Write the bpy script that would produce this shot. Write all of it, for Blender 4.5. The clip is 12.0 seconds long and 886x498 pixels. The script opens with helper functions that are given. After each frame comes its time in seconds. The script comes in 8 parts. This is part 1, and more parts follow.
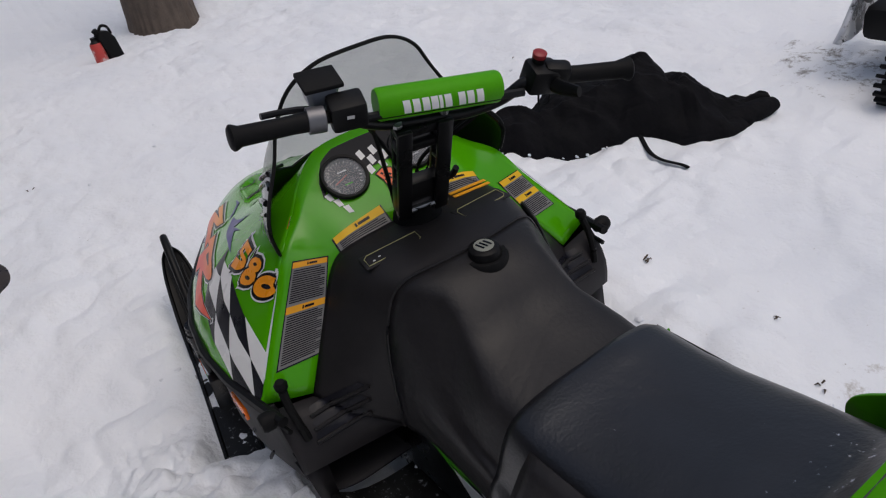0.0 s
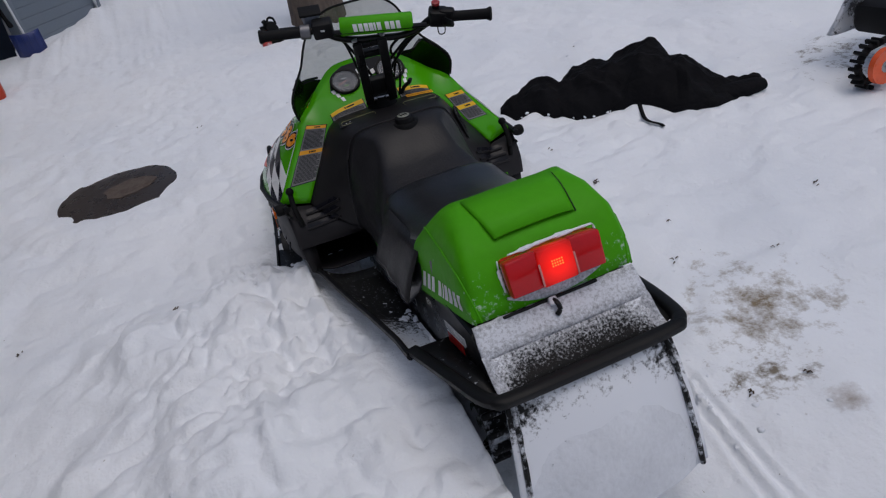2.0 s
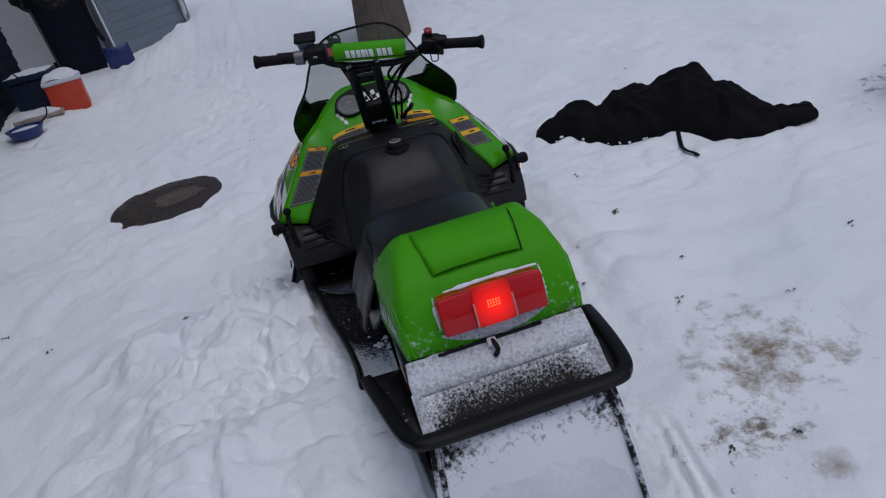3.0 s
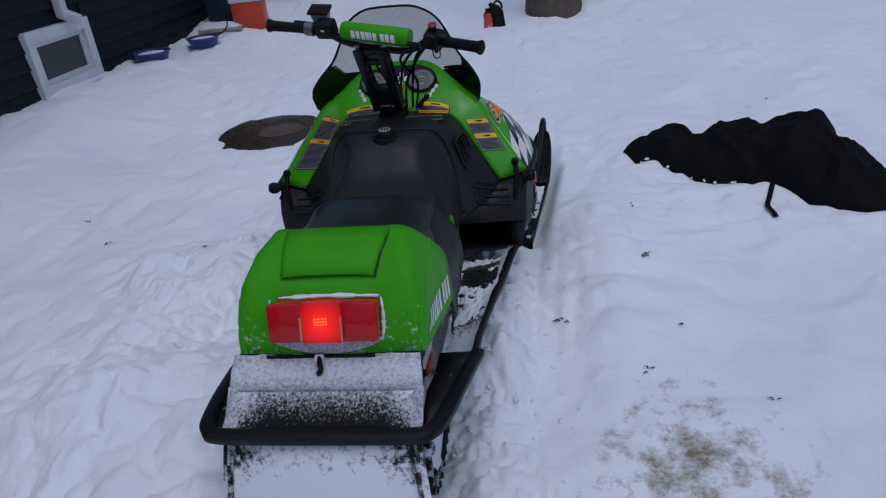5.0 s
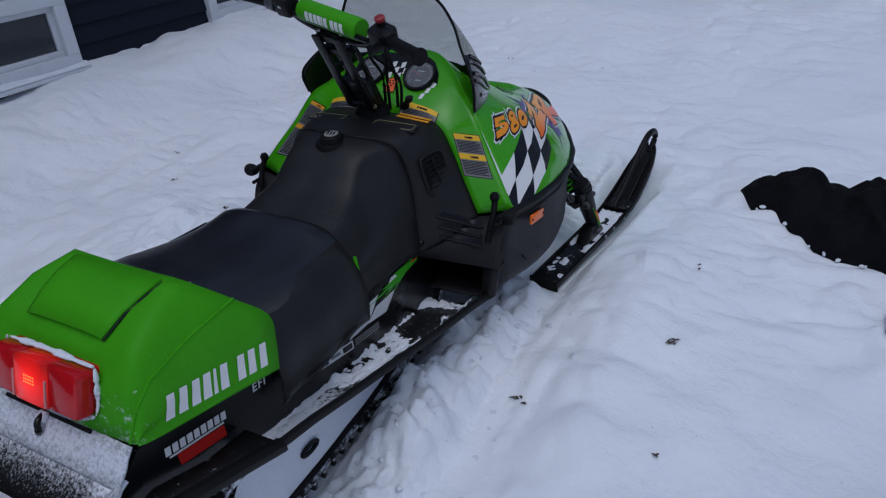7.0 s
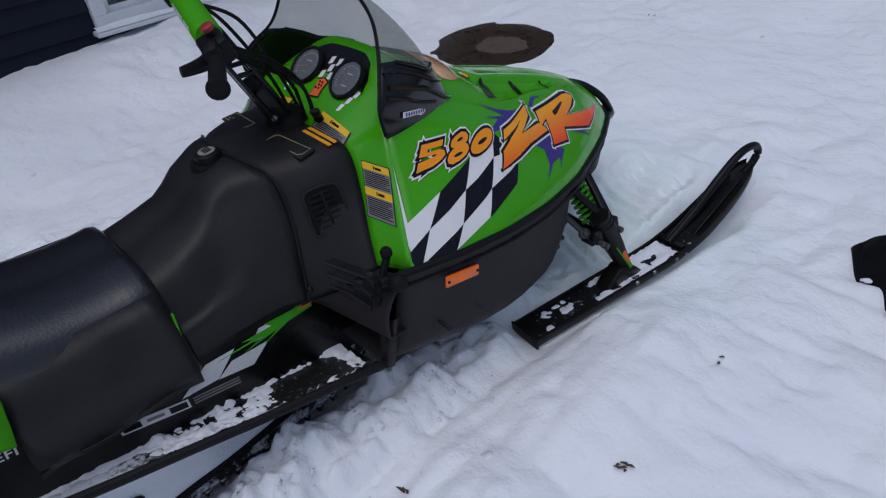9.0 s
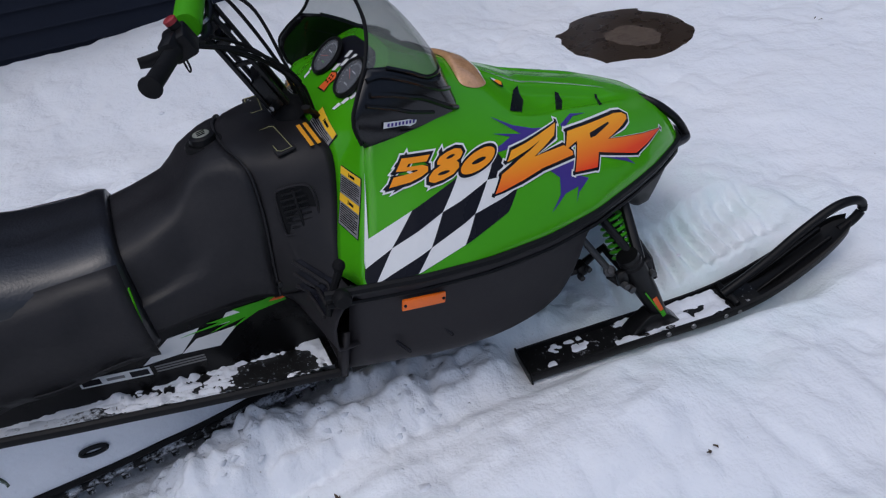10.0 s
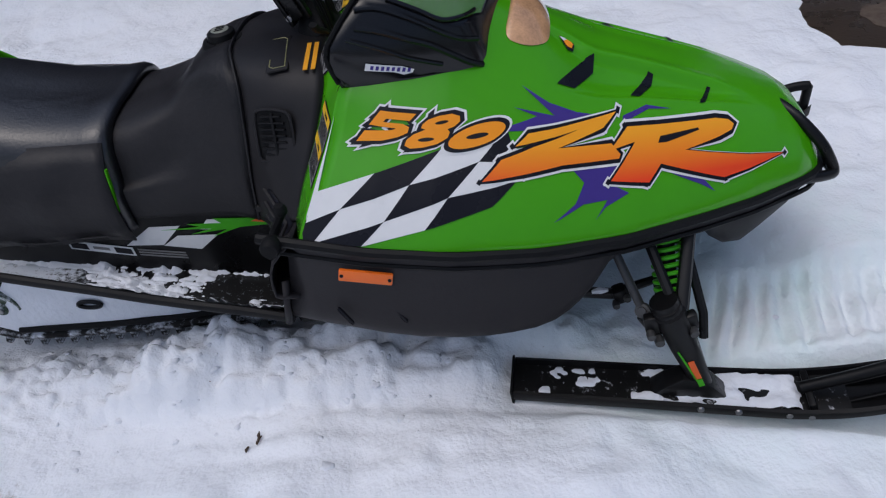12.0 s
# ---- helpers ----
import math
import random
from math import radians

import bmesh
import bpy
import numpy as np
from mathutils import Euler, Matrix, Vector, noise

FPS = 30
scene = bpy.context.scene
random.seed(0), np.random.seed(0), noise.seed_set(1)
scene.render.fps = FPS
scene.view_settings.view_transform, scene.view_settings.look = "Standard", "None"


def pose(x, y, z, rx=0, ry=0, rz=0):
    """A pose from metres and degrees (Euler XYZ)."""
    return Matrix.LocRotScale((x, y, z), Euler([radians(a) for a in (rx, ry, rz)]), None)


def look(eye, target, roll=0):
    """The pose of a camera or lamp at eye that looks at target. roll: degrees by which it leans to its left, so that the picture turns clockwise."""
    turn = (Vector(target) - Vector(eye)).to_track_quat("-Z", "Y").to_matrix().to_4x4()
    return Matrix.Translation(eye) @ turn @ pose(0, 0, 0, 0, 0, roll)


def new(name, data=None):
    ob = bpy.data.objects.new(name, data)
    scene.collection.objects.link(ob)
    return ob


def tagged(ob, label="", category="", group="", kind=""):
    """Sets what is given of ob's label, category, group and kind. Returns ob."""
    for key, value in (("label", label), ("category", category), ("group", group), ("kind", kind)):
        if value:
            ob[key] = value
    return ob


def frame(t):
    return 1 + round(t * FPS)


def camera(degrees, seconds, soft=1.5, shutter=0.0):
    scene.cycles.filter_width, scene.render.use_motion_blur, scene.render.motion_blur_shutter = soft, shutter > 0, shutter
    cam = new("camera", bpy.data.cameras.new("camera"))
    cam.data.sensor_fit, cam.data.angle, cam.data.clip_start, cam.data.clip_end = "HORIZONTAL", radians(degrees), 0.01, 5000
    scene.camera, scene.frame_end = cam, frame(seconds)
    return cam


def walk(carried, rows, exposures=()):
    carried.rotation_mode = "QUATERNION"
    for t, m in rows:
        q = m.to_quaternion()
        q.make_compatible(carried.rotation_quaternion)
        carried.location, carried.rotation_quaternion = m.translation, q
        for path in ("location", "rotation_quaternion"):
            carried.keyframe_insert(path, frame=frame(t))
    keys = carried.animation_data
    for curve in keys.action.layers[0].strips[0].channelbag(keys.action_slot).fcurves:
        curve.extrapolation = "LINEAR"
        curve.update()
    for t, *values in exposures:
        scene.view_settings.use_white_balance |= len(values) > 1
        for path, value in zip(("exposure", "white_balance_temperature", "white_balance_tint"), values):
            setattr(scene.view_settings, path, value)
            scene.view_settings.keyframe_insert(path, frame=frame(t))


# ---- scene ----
# ---------- camera ----------
GROUND_TILT = 3.0
SLOPE = pose(0, 0, 0, GROUND_TILT, 0, 0)
cam = camera(65.9, 12.0, 1.2)
PATH = [
    (0, (-0.594, -0.929, 1.458), (0.238, 0.528, 0.37), -11.1),
    (0.5, (-0.679, -1.223, 1.451), (0.121, 0.235, 0.339), -12.1),
    (1, (-0.725, -1.499, 1.417), (-0.047, -0.067, 0.196), -12.8),
    (1.5, (-0.63, -1.846, 1.412), (-0.095, -0.25, 0.333), -11.5),
    (2, (-0.535, -2.116, 1.433), (-0.074, -0.43, 0.461), -12.9),
    (2.5, (-0.457, -2.2, 1.433), (-0.044, -0.449, 0.558), -11.1),
    (2.7, (-0.361, -2.243, 1.428), (0.058, -0.466, 0.611), -11.3),
    (3, (-0.226, -2.174, 1.402), (0.023, -0.401, 0.511), -13.5),
    (3.2, (-0.193, -2.22, 1.428), (0.072, -0.464, 0.509), -14.4),
    (4.8, (0.406, -2.159, 1.379), (0.154, -0.383, 0.494), -5.2),
    (5, (0.456, -2.111, 1.386), (0.197, -0.347, 0.479), -6.0),
    (5.5, (0.692, -2.005, 1.356), (0.233, -0.282, 0.45), -2.6),
    (6, (0.866, -1.918, 1.37), (0.219, -0.278, 0.426), -3.7),
    (6.5, (0.963, -1.662, 1.36), (0.262, -0.057, 0.394), -1.0),
    (6.7, (1.012, -1.561, 1.389), (0.268, 0.012, 0.403), -1.9),
    (8.3, (1.402, -0.844, 1.376), (0.229, 0.382, 0.316), -2.6),
    (8.5, (1.389, -0.728, 1.413), (0.211, 0.463, 0.32), -3.1),
    (9, (1.426, -0.549, 1.404), (0.158, 0.491, 0.26), -6.7),
    (9.5, (1.531, -0.266, 1.412), (0.049, 0.419, 0.256), -5.7),
    (10, (1.557, -0.092, 1.421), (0.061, 0.503, 0.233), -7.1),
    (10.5, (1.453, 0.145, 1.391), (-0.01, 0.742, 0.164), -4.2),
    (11, (1.415, 0.29, 1.384), (-0.05, 0.759, 0.105), -3.0),
    (11.5, (1.418, 0.412, 1.354), (-0.097, 0.521, 0.053), -2.7),
    (12, (1.419, 0.498, 1.336), (-0.08, 0.391, 0.015), -5.8),
]
EXPOSURES = [(0.0, -0.40, 6300, 10), (0.5, -0.44, 6250, 10), (1.0, -0.42, 6200, 10), (1.5, -0.47, 6200, 10), (2.0, -0.68, 5950, 10), (2.5, -0.78, 5750, 10), (3.2, -0.80, 5600, 10), (4.8, -0.83, 5200, 10), (6.5, -0.86, 5200, 10), (8.5, -0.66, 5450, 10), (9.0, -0.62, 5500, 10), (9.5, -0.52, 5550, 10), (10.5, -0.40, 5650, 10), (11.5, -0.38, 5650, 10), (12.0, -0.31, 5700, 10)]
walk(cam, [(t, look(eye, target, roll)) for t, eye, target, roll in PATH], EXPOSURES)

# ---------- world and light: overcast winter day ----------
world = bpy.data.worlds.new("overcast_sky")
scene.world = world
world.use_nodes = True
wn = world.node_tree
sky = wn.nodes.new("ShaderNodeTexSky")
sky.sky_type = "NISHITA"
sky.sun_disc = False
sky.sun_elevation = radians(72)
sky.sun_rotation = radians(148)
sky.air_density, sky.dust_density, sky.ozone_density = 1.0, 6.0, 0.6
wn.links.new(sky.outputs[0], wn.nodes["Background"].inputs[0])
wn.nodes["Background"].inputs[1].default_value = 0.12
sun = new("sun", bpy.data.lights.new("sun", "SUN"))
sun.data.energy, sun.data.angle, sun.data.color = 0.6, radians(80), (1.0, 0.98, 0.96)
sun.matrix_world = look((0.7, -2.1, 8), (0, 0, 0))


# ---------- materials ----------
def mat(name, color, rough=0.5, metal=0.0, vary=0.12, scale=8.0, bump=0.0, bump_scale=60.0, coat=0.0, gloss=0.5, second=None, cover=0.5, spread=0.06, patch=6.0, along=(), crease=0.0):
    """A surface with grain and stains at two scales. second: a colour that lies over it in ragged patches."""
    m = bpy.data.materials.new(name)
    m.use_nodes = True
    nt = m.node_tree
    b = nt.nodes["Principled BSDF"]
    tc = nt.nodes.new("ShaderNodeTexCoord")
    n1 = nt.nodes.new("ShaderNodeTexNoise")
    n1.inputs["Scale"].default_value, n1.inputs["Detail"].default_value = scale, 5
    nt.links.new(tc.outputs["Object"], n1.inputs["Vector"])
    n2 = nt.nodes.new("ShaderNodeTexNoise")
    n2.inputs["Scale"].default_value, n2.inputs["Detail"].default_value = scale * 9, 3
    nt.links.new(tc.outputs["Object"], n2.inputs["Vector"])
    add = nt.nodes.new("ShaderNodeMath")
    add.operation = "MULTIPLY_ADD"
    add.inputs[1].default_value = 0.45
    nt.links.new(n2.outputs["Fac"], add.inputs[0])
    nt.links.new(n1.outputs["Fac"], add.inputs[2])
    ramp = nt.nodes.new("ShaderNodeMapRange")
    ramp.inputs["From Min"].default_value, ramp.inputs["From Max"].default_value = 0.4, 1.05
    ramp.inputs["To Min"].default_value, ramp.inputs["To Max"].default_value = 1 - vary, 1 + vary
    nt.links.new(add.outputs[0], ramp.inputs["Value"])
    mul = nt.nodes.new("ShaderNodeVectorMath")
    mul.operation = "MULTIPLY"
    mul.inputs[0].default_value = color
    nt.links.new(ramp.outputs[0], mul.inputs[1])
    out = mul.outputs[0]
    rsock = None
    if second is not None:
        n3 = nt.nodes.new("ShaderNodeTexNoise")
        n3.inputs["Scale"].default_value, n3.inputs["Detail"].default_value, n3.inputs["Roughness"].default_value = patch, 8, 0.72
        nt.links.new(tc.outputs["Object"], n3.inputs["Vector"])
        r3 = nt.nodes.new("ShaderNodeMapRange")
        r3.inputs["From Min"].default_value, r3.inputs["From Max"].default_value = 1 - cover - spread, 1 - cover + spread
        level = n3.outputs["Fac"]
        if along:
            # the cover grows from one place to another along an axis
            sp = nt.nodes.new("ShaderNodeSeparateXYZ")
            nt.links.new(tc.outputs["Object"], sp.inputs[0])
            for axis, a0, a1, more in along:
                src = sp.outputs["XYZ".index(axis[-1])]
                if axis[0] == "|":
                    ab = nt.nodes.new("ShaderNodeMath")
                    ab.operation = "ABSOLUTE"
                    nt.links.new(src, ab.inputs[0])
                    src = ab.outputs[0]
                mr = nt.nodes.new("ShaderNodeMapRange")
                mr.inputs["From Min"].default_value, mr.inputs["From Max"].default_value = a0, a1
                mr.inputs["To Min"].default_value, mr.inputs["To Max"].default_value = 0.0, more
                nt.links.new(src, mr.inputs["Value"])
                ad = nt.nodes.new("ShaderNodeMath")
                nt.links.new(level, ad.inputs[0])
                nt.links.new(mr.outputs[0], ad.inputs[1])
                level = ad.outputs[0]
        nt.links.new(level, r3.inputs["Value"])
        mix = nt.nodes.new("ShaderNodeMix")
        mix.data_type = "RGBA"
        mix.inputs[7].default_value = (*second, 1)
        nt.links.new(r3.outputs[0], mix.inputs[0])
        nt.links.new(out, mix.inputs[6])
        out = mix.outputs[2]
        rr = nt.nodes.new("ShaderNodeMapRange")
        rr.inputs["To Min"].default_value, rr.inputs["To Max"].default_value = rough, 0.8
        nt.links.new(r3.outputs[0], rr.inputs["Value"])
        rsock = rr.outputs[0]
    else:
        rr = nt.nodes.new("ShaderNodeMapRange")
        rr.inputs["From Min"].default_value, rr.inputs["From Max"].default_value = 0.3, 0.7
        rr.inputs["To Min"].default_value, rr.inputs["To Max"].default_value = max(0.02, rough - 0.08), min(1, rough + 0.08)
        nt.links.new(n1.outputs["Fac"], rr.inputs["Value"])
        rsock = rr.outputs[0]
    nt.links.new(out, b.inputs["Base Color"])
    nt.links.new(rsock, b.inputs["Roughness"])
    b.inputs["Metallic"].default_value = metal
    b.inputs["Specular IOR Level"].default_value = gloss
    b.inputs["Coat Weight"].default_value = coat
    b.inputs["Coat Roughness"].default_value = 0.05
    if bump or crease:
        n4 = nt.nodes.new("ShaderNodeTexNoise")
        n4.inputs["Scale"].default_value, n4.inputs["Detail"].default_value = bump_scale, 4
        nt.links.new(tc.outputs["Object"], n4.inputs["Vector"])
        bp = nt.nodes.new("ShaderNodeBump")
        bp.inputs["Strength"].default_value, bp.inputs["Distance"].default_value = bump, 0.01
        nt.links.new(n4.outputs["Fac"], bp.inputs["Height"])
        if crease:
            n5 = nt.nodes.new("ShaderNodeTexNoise")
            n5.inputs["Scale"].default_value, n5.inputs["Detail"].default_value, n5.inputs["Distortion"].default_value = 5.5, 3, 0.9
            nt.links.new(tc.outputs["Object"], n5.inputs["Vector"])
            b2 = nt.nodes.new("ShaderNodeBump")
            b2.inputs["Strength"].default_value, b2.inputs["Distance"].default_value = crease, 0.05
            nt.links.new(n5.outputs["Fac"], b2.inputs["Height"])
            nt.links.new(b2.outputs[0], bp.inputs["Normal"])
        nt.links.new(bp.outputs[0], b.inputs["Normal"])
    return m


GREEN = mat("green_gloss_paint", (0.070, 0.340, 0.0008), 0.18, vary=0.05, scale=3, coat=0.15, gloss=0.27)
GREEN_COVER = mat("green_vinyl", (0.068, 0.325, 0.0012), 0.5, vary=0.10, scale=6, gloss=0.12, bump=0.06, bump_scale=220)
TAIL_GREEN = mat("green_vinyl_dusted", (0.068, 0.325, 0.0012), 0.5, vary=0.10, scale=6, gloss=0.12, bump=0.06, bump_scale=220, crease=0.12, second=(0.76, 0.78, 0.82), cover=0.20, patch=70, spread=0.10, along=(("Y", -0.86, -0.93, 0.19), ("|X", 0.14, 0.21, 0.05)))
BLACK_PLASTIC = mat("black_plastic", (0.0062, 0.0062, 0.0068), 0.5, gloss=0.17, vary=0.25, scale=9, bump=0.05, bump_scale=180)
PAN_GREY = mat("dark_grey_plastic", (0.0172, 0.0155, 0.0172), 0.55, gloss=0.25, vary=0.2, scale=7, bump=0.04, bump_scale=150)
CONSOLE = mat("black_console_plastic", (0.0155, 0.0142, 0.0152), 0.45, gloss=0.26, vary=0.2, scale=8, bump=0.04, bump_scale=260)
SEAT = mat("black_seat_vinyl", (0.0105, 0.0104, 0.0122), 0.31, gloss=0.78, vary=0.3, scale=7, bump=0.10, bump_scale=160, crease=0.07, second=(0.6, 0.63, 0.7), cover=0.268, patch=60, spread=0.025, along=(("Y", -0.50, -0.68, 0.09),))
SEAT_MATT = mat("black_side_vinyl", (0.0140, 0.0130, 0.0142), 0.46, gloss=0.30, vary=0.3, scale=9, bump=0.10, bump_scale=120, crease=0.12)
RUBBER = mat("black_rubber", (0.0052, 0.0052, 0.0056), 0.65, gloss=0.17, vary=0.3, scale=20, bump=0.1)
RUBBER_SNOW = mat("snowy_track_rubber", (0.0067, 0.0067, 0.0067), 0.65, gloss=0.25, vary=0.3, scale=20, second=(0.72, 0.75, 0.8), cover=0.46, patch=16)
STEEL_BLACK = mat("black_painted_steel", (0.0059, 0.0059, 0.0063), 0.32, gloss=0.25, vary=0.2, scale=14)
STEEL = mat("worn_steel", (0.35, 0.35, 0.36), 0.35, metal=1.0, vary=0.2, scale=20)
GREY_STEEL = mat("grey_rod", (0.07, 0.07, 0.07), 0.45, metal=0.5, vary=0.25, scale=20)
TUNNEL = mat("black_tunnel_paint", (0.0050, 0.0050, 0.0055), 0.3, gloss=0.3, vary=0.2, scale=10)
BOARD = mat("snow_dusted_running_board", (0.0076, 0.0076, 0.0076), 0.55, gloss=0.25, vary=0.3, scale=12, second=(0.62, 0.66, 0.72), cover=0.34, patch=80, spread=0.08, along=(("Y", -0.36, -0.54, 0.30),))
APRON = mat("snow_dusted_black_plastic", (0.0070, 0.0070, 0.0074), 0.5, gloss=0.12, second=(0.76, 0.78, 0.82), cover=0.24, patch=170, spread=0.15, along=(("Y", -1.035, -0.978, 0.24), ("|X", 0.13, 0.21, 0.22)))
APRON_SNOW = mat("snow_covered_apron", (0.02, 0.02, 0.02), 0.6, second=(0.64, 0.66, 0.71), cover=0.58, patch=140, spread=0.20, along=(("Y", -0.93, -0.945, 0.10), ("Y", -0.955, -0.977, -0.14)))
FLAP = mat("snow_caked_flap", (0.0084, 0.0084, 0.0084), 0.6, gloss=0.25, second=(0.76, 0.78, 0.82), cover=0.405, patch=60, spread=0.08, along=(("Z", 0.45, 0.36, 0.30), ("|X", 0.20, 0.10, 0.20)))
WHEEL_GREEN = mat("dull_green_wheel", (0.018, 0.04, 0.018), 0.45, second=(0.6, 0.63, 0.66), cover=0.45, patch=30)
FLAP_SNOW = mat("grey_packed_snow", (0.68, 0.70, 0.74), 0.8, vary=0.12, scale=9, bump=0.4, bump_scale=40, second=(0.03, 0.03, 0.032), cover=0.19, patch=60, spread=0.06, along=(("Z", 0.34, 0.43, 0.22), ("|X", 0.09, 0.17, 0.13)))
WEB = mat("black_plastic_lightly_dusted", (0.0076, 0.0076, 0.0080), 0.5, gloss=0.22, second=(0.7, 0.73, 0.78), cover=0.34, patch=60, spread=0.05)
SKI = mat("black_ski_plastic", (0.0052, 0.0052, 0.0056), 0.4, gloss=0.17, vary=0.25, scale=10, bump=0.05)
SKI_SNOW = mat("ski_top_with_snow", (0.0063, 0.0063, 0.0063), 0.4, gloss=0.25, second=(0.76, 0.78, 0.82), cover=0.31, patch=48, spread=0.10)
WHITE_DECAL = mat("white_vinyl_film", (0.75, 0.75, 0.74), 0.3, vary=0.04, gloss=0.2)
BLACK_DECAL = mat("black_vinyl_film", (0.0085, 0.0085, 0.0125), 0.28, vary=0.1, gloss=0.2)
PURPLE = mat("purple_vinyl_film", (0.055, 0.035, 0.22), 0.3, vary=0.08, gloss=0.2)
ORANGE = mat("orange_vinyl_film", (0.85, 0.30, 0.012), 0.3, vary=0.05, gloss=0.2)
LABEL_ORANGE = mat("label_orange", (0.80, 0.36, 0.02), 0.4, vary=0.06, gloss=0.2)
LABEL_YELLOW = mat("label_yellow", (0.80, 0.48, 0.02), 0.4, vary=0.06, gloss=0.2)
LABEL_GREY = mat("label_grey", (0.21, 0.205, 0.20), 0.45, vary=0.06, gloss=0.2)
REFLECTOR = mat("orange_reflector", (0.85, 0.16, 0.01), 0.2, vary=0.05)
RED_REFLECTOR = mat("red_reflector", (0.5, 0.02, 0.015), 0.2, vary=0.05)
RED_KNOB = mat("red_knob", (0.26, 0.012, 0.016), 0.4)
FLAG_ORANGE = mat("flag_orange", (0.8, 0.13, 0.02), 0.35, vary=0.05)
DIAL = mat("dial_face", (0.05, 0.05, 0.052), 0.5, vary=0.1)
DIAL_MARK = mat("dial_mark", (0.55, 0.55, 0.55), 0.5)
SPRING = mat("green_spring_paint", (0.075, 0.40, 0.012), 0.35, vary=0.15, gloss=0.2)
CLOTH = mat("black_cloth", (0.0062, 0.0062, 0.0075), 0.8, vary=0.4, scale=10, bump=0.35, bump_scale=60, crease=0.7, gloss=0.09)
BARK = mat("tree_bark", (0.105, 0.082, 0.066), 0.9, vary=0.35, scale=12, bump=0.6, bump_scale=40)
NAVY = mat("navy_siding", (0.0105, 0.0135, 0.0235), 0.6, vary=0.12, scale=5, gloss=0.14)
GREY_SIDING = mat("grey_blue_siding", (0.17, 0.20, 0.24), 0.6, vary=0.08, scale=4)
PALE_WALL = mat("pale_wall_paint", (0.62, 0.62, 0.63), 0.6, vary=0.06)
WHITE_TRIM = mat("white_trim", (0.62, 0.64, 0.67), 0.5, vary=0.08, scale=10)
ROOM_SHADE = mat("room_shade_panel", (0.03, 0.035, 0.04), 0.6, gloss=0.14)
FENCE = mat("weathered_brown_boards", (0.085, 0.05, 0.034), 0.8, vary=0.3, scale=5, bump=0.2)
COOLER_RED = mat("orange_red_plastic", (0.50, 0.050, 0.014), 0.4, vary=0.12)
COOLER_DARK = mat("dark_blue_plastic", (0.02, 0.03, 0.06), 0.45, gloss=0.14)
TUB_BLUE = mat("blue_plastic", (0.02, 0.035, 0.16), 0.4, vary=0.15)
BIN = mat("dark_navy_bin", (0.007, 0.010, 0.019), 0.5, vary=0.2, gloss=0.10)
RED_CAN = mat("red_label_can", (0.55, 0.06, 0.05), 0.4, second=(0.7, 0.65, 0.63), cover=0.45, patch=9)
LID_DARK = mat("dark_brown_lid", (0.035, 0.024, 0.016), 0.3, vary=0.35, scale=10, bump=0.1)
LID_PALE = mat("pale_worn_lid", (0.10, 0.073, 0.053), 0.45, vary=0.3, scale=9, bump=0.1, second=(0.045, 0.031, 0.021), cover=0.42, patch=9, spread=0.12)
TWIG = mat("dead_leaf_twig", (0.06, 0.04, 0.025), 0.9, vary=0.3)
SNOW_LUMP = mat("loose_snow", (0.72, 0.745, 0.79), 0.75, vary=0.05, scale=14, bump=0.4, bump_scale=60)


def gradient(name, low, high, z0, z1, rough=0.28):
    """Film printed with a colour fade along the height."""
    m = bpy.data.materials.new(name)
    m.use_nodes = True
    nt = m.node_tree
    b = nt.nodes["Principled BSDF"]
    tc = nt.nodes.new("ShaderNodeTexCoord")
    sp = nt.nodes.new("ShaderNodeSeparateXYZ")
    nt.links.new(tc.outputs["Object"], sp.inputs[0])
    ma = nt.nodes.new("ShaderNodeMath")
    ma.operation = "MULTIPLY_ADD"
    ma.inputs[1].default_value = 0.22
    nt.links.new(sp.outputs["Y"], ma.inputs[0])
    nt.links.new(sp.outputs["Z"], ma.inputs[2])
    mr = nt.nodes.new("ShaderNodeMapRange")
    mr.inputs["From Min"].default_value, mr.inputs["From Max"].default_value = z0, z1
    nt.links.new(ma.outputs[0], mr.inputs["Value"])
    mx = nt.nodes.new("ShaderNodeMix")
    mx.data_type = "RGBA"
    mx.inputs[6].default_value, mx.inputs[7].default_value = (*low, 1), (*high, 1)
    nt.links.new(mr.outputs[0], mx.inputs[0])
    nt.links.new(mx.outputs[2], b.inputs["Base Color"])
    b.inputs["Roughness"].default_value = rough
    b.inputs["Specular IOR Level"].default_value = 0.2
    return m


def clear(name, tint, rough=0.03, opacity=0.25):
    """Thin tinted sheet."""
    m = bpy.data.materials.new(name)
    m.use_nodes = True
    nt = m.node_tree
    b = nt.nodes["Principled BSDF"]
    b.inputs["Base Color"].default_value = (*tint, 1)
    b.inputs["Roughness"].default_value = rough
    tr = nt.nodes.new("ShaderNodeBsdfTransparent")
    tr.inputs[0].default_value = (*[0.55 + 0.45 * c for c in tint], 1)
    mx = nt.nodes.new("ShaderNodeMixShader")
    mx.inputs[0].default_value = opacity
    nt.links.new(tr.outputs[0], mx.inputs[1])
    nt.links.new(b.outputs[0], mx.inputs[2])
    nt.links.new(mx.outputs[0], nt.nodes["Material Output"].inputs[0])
    return m


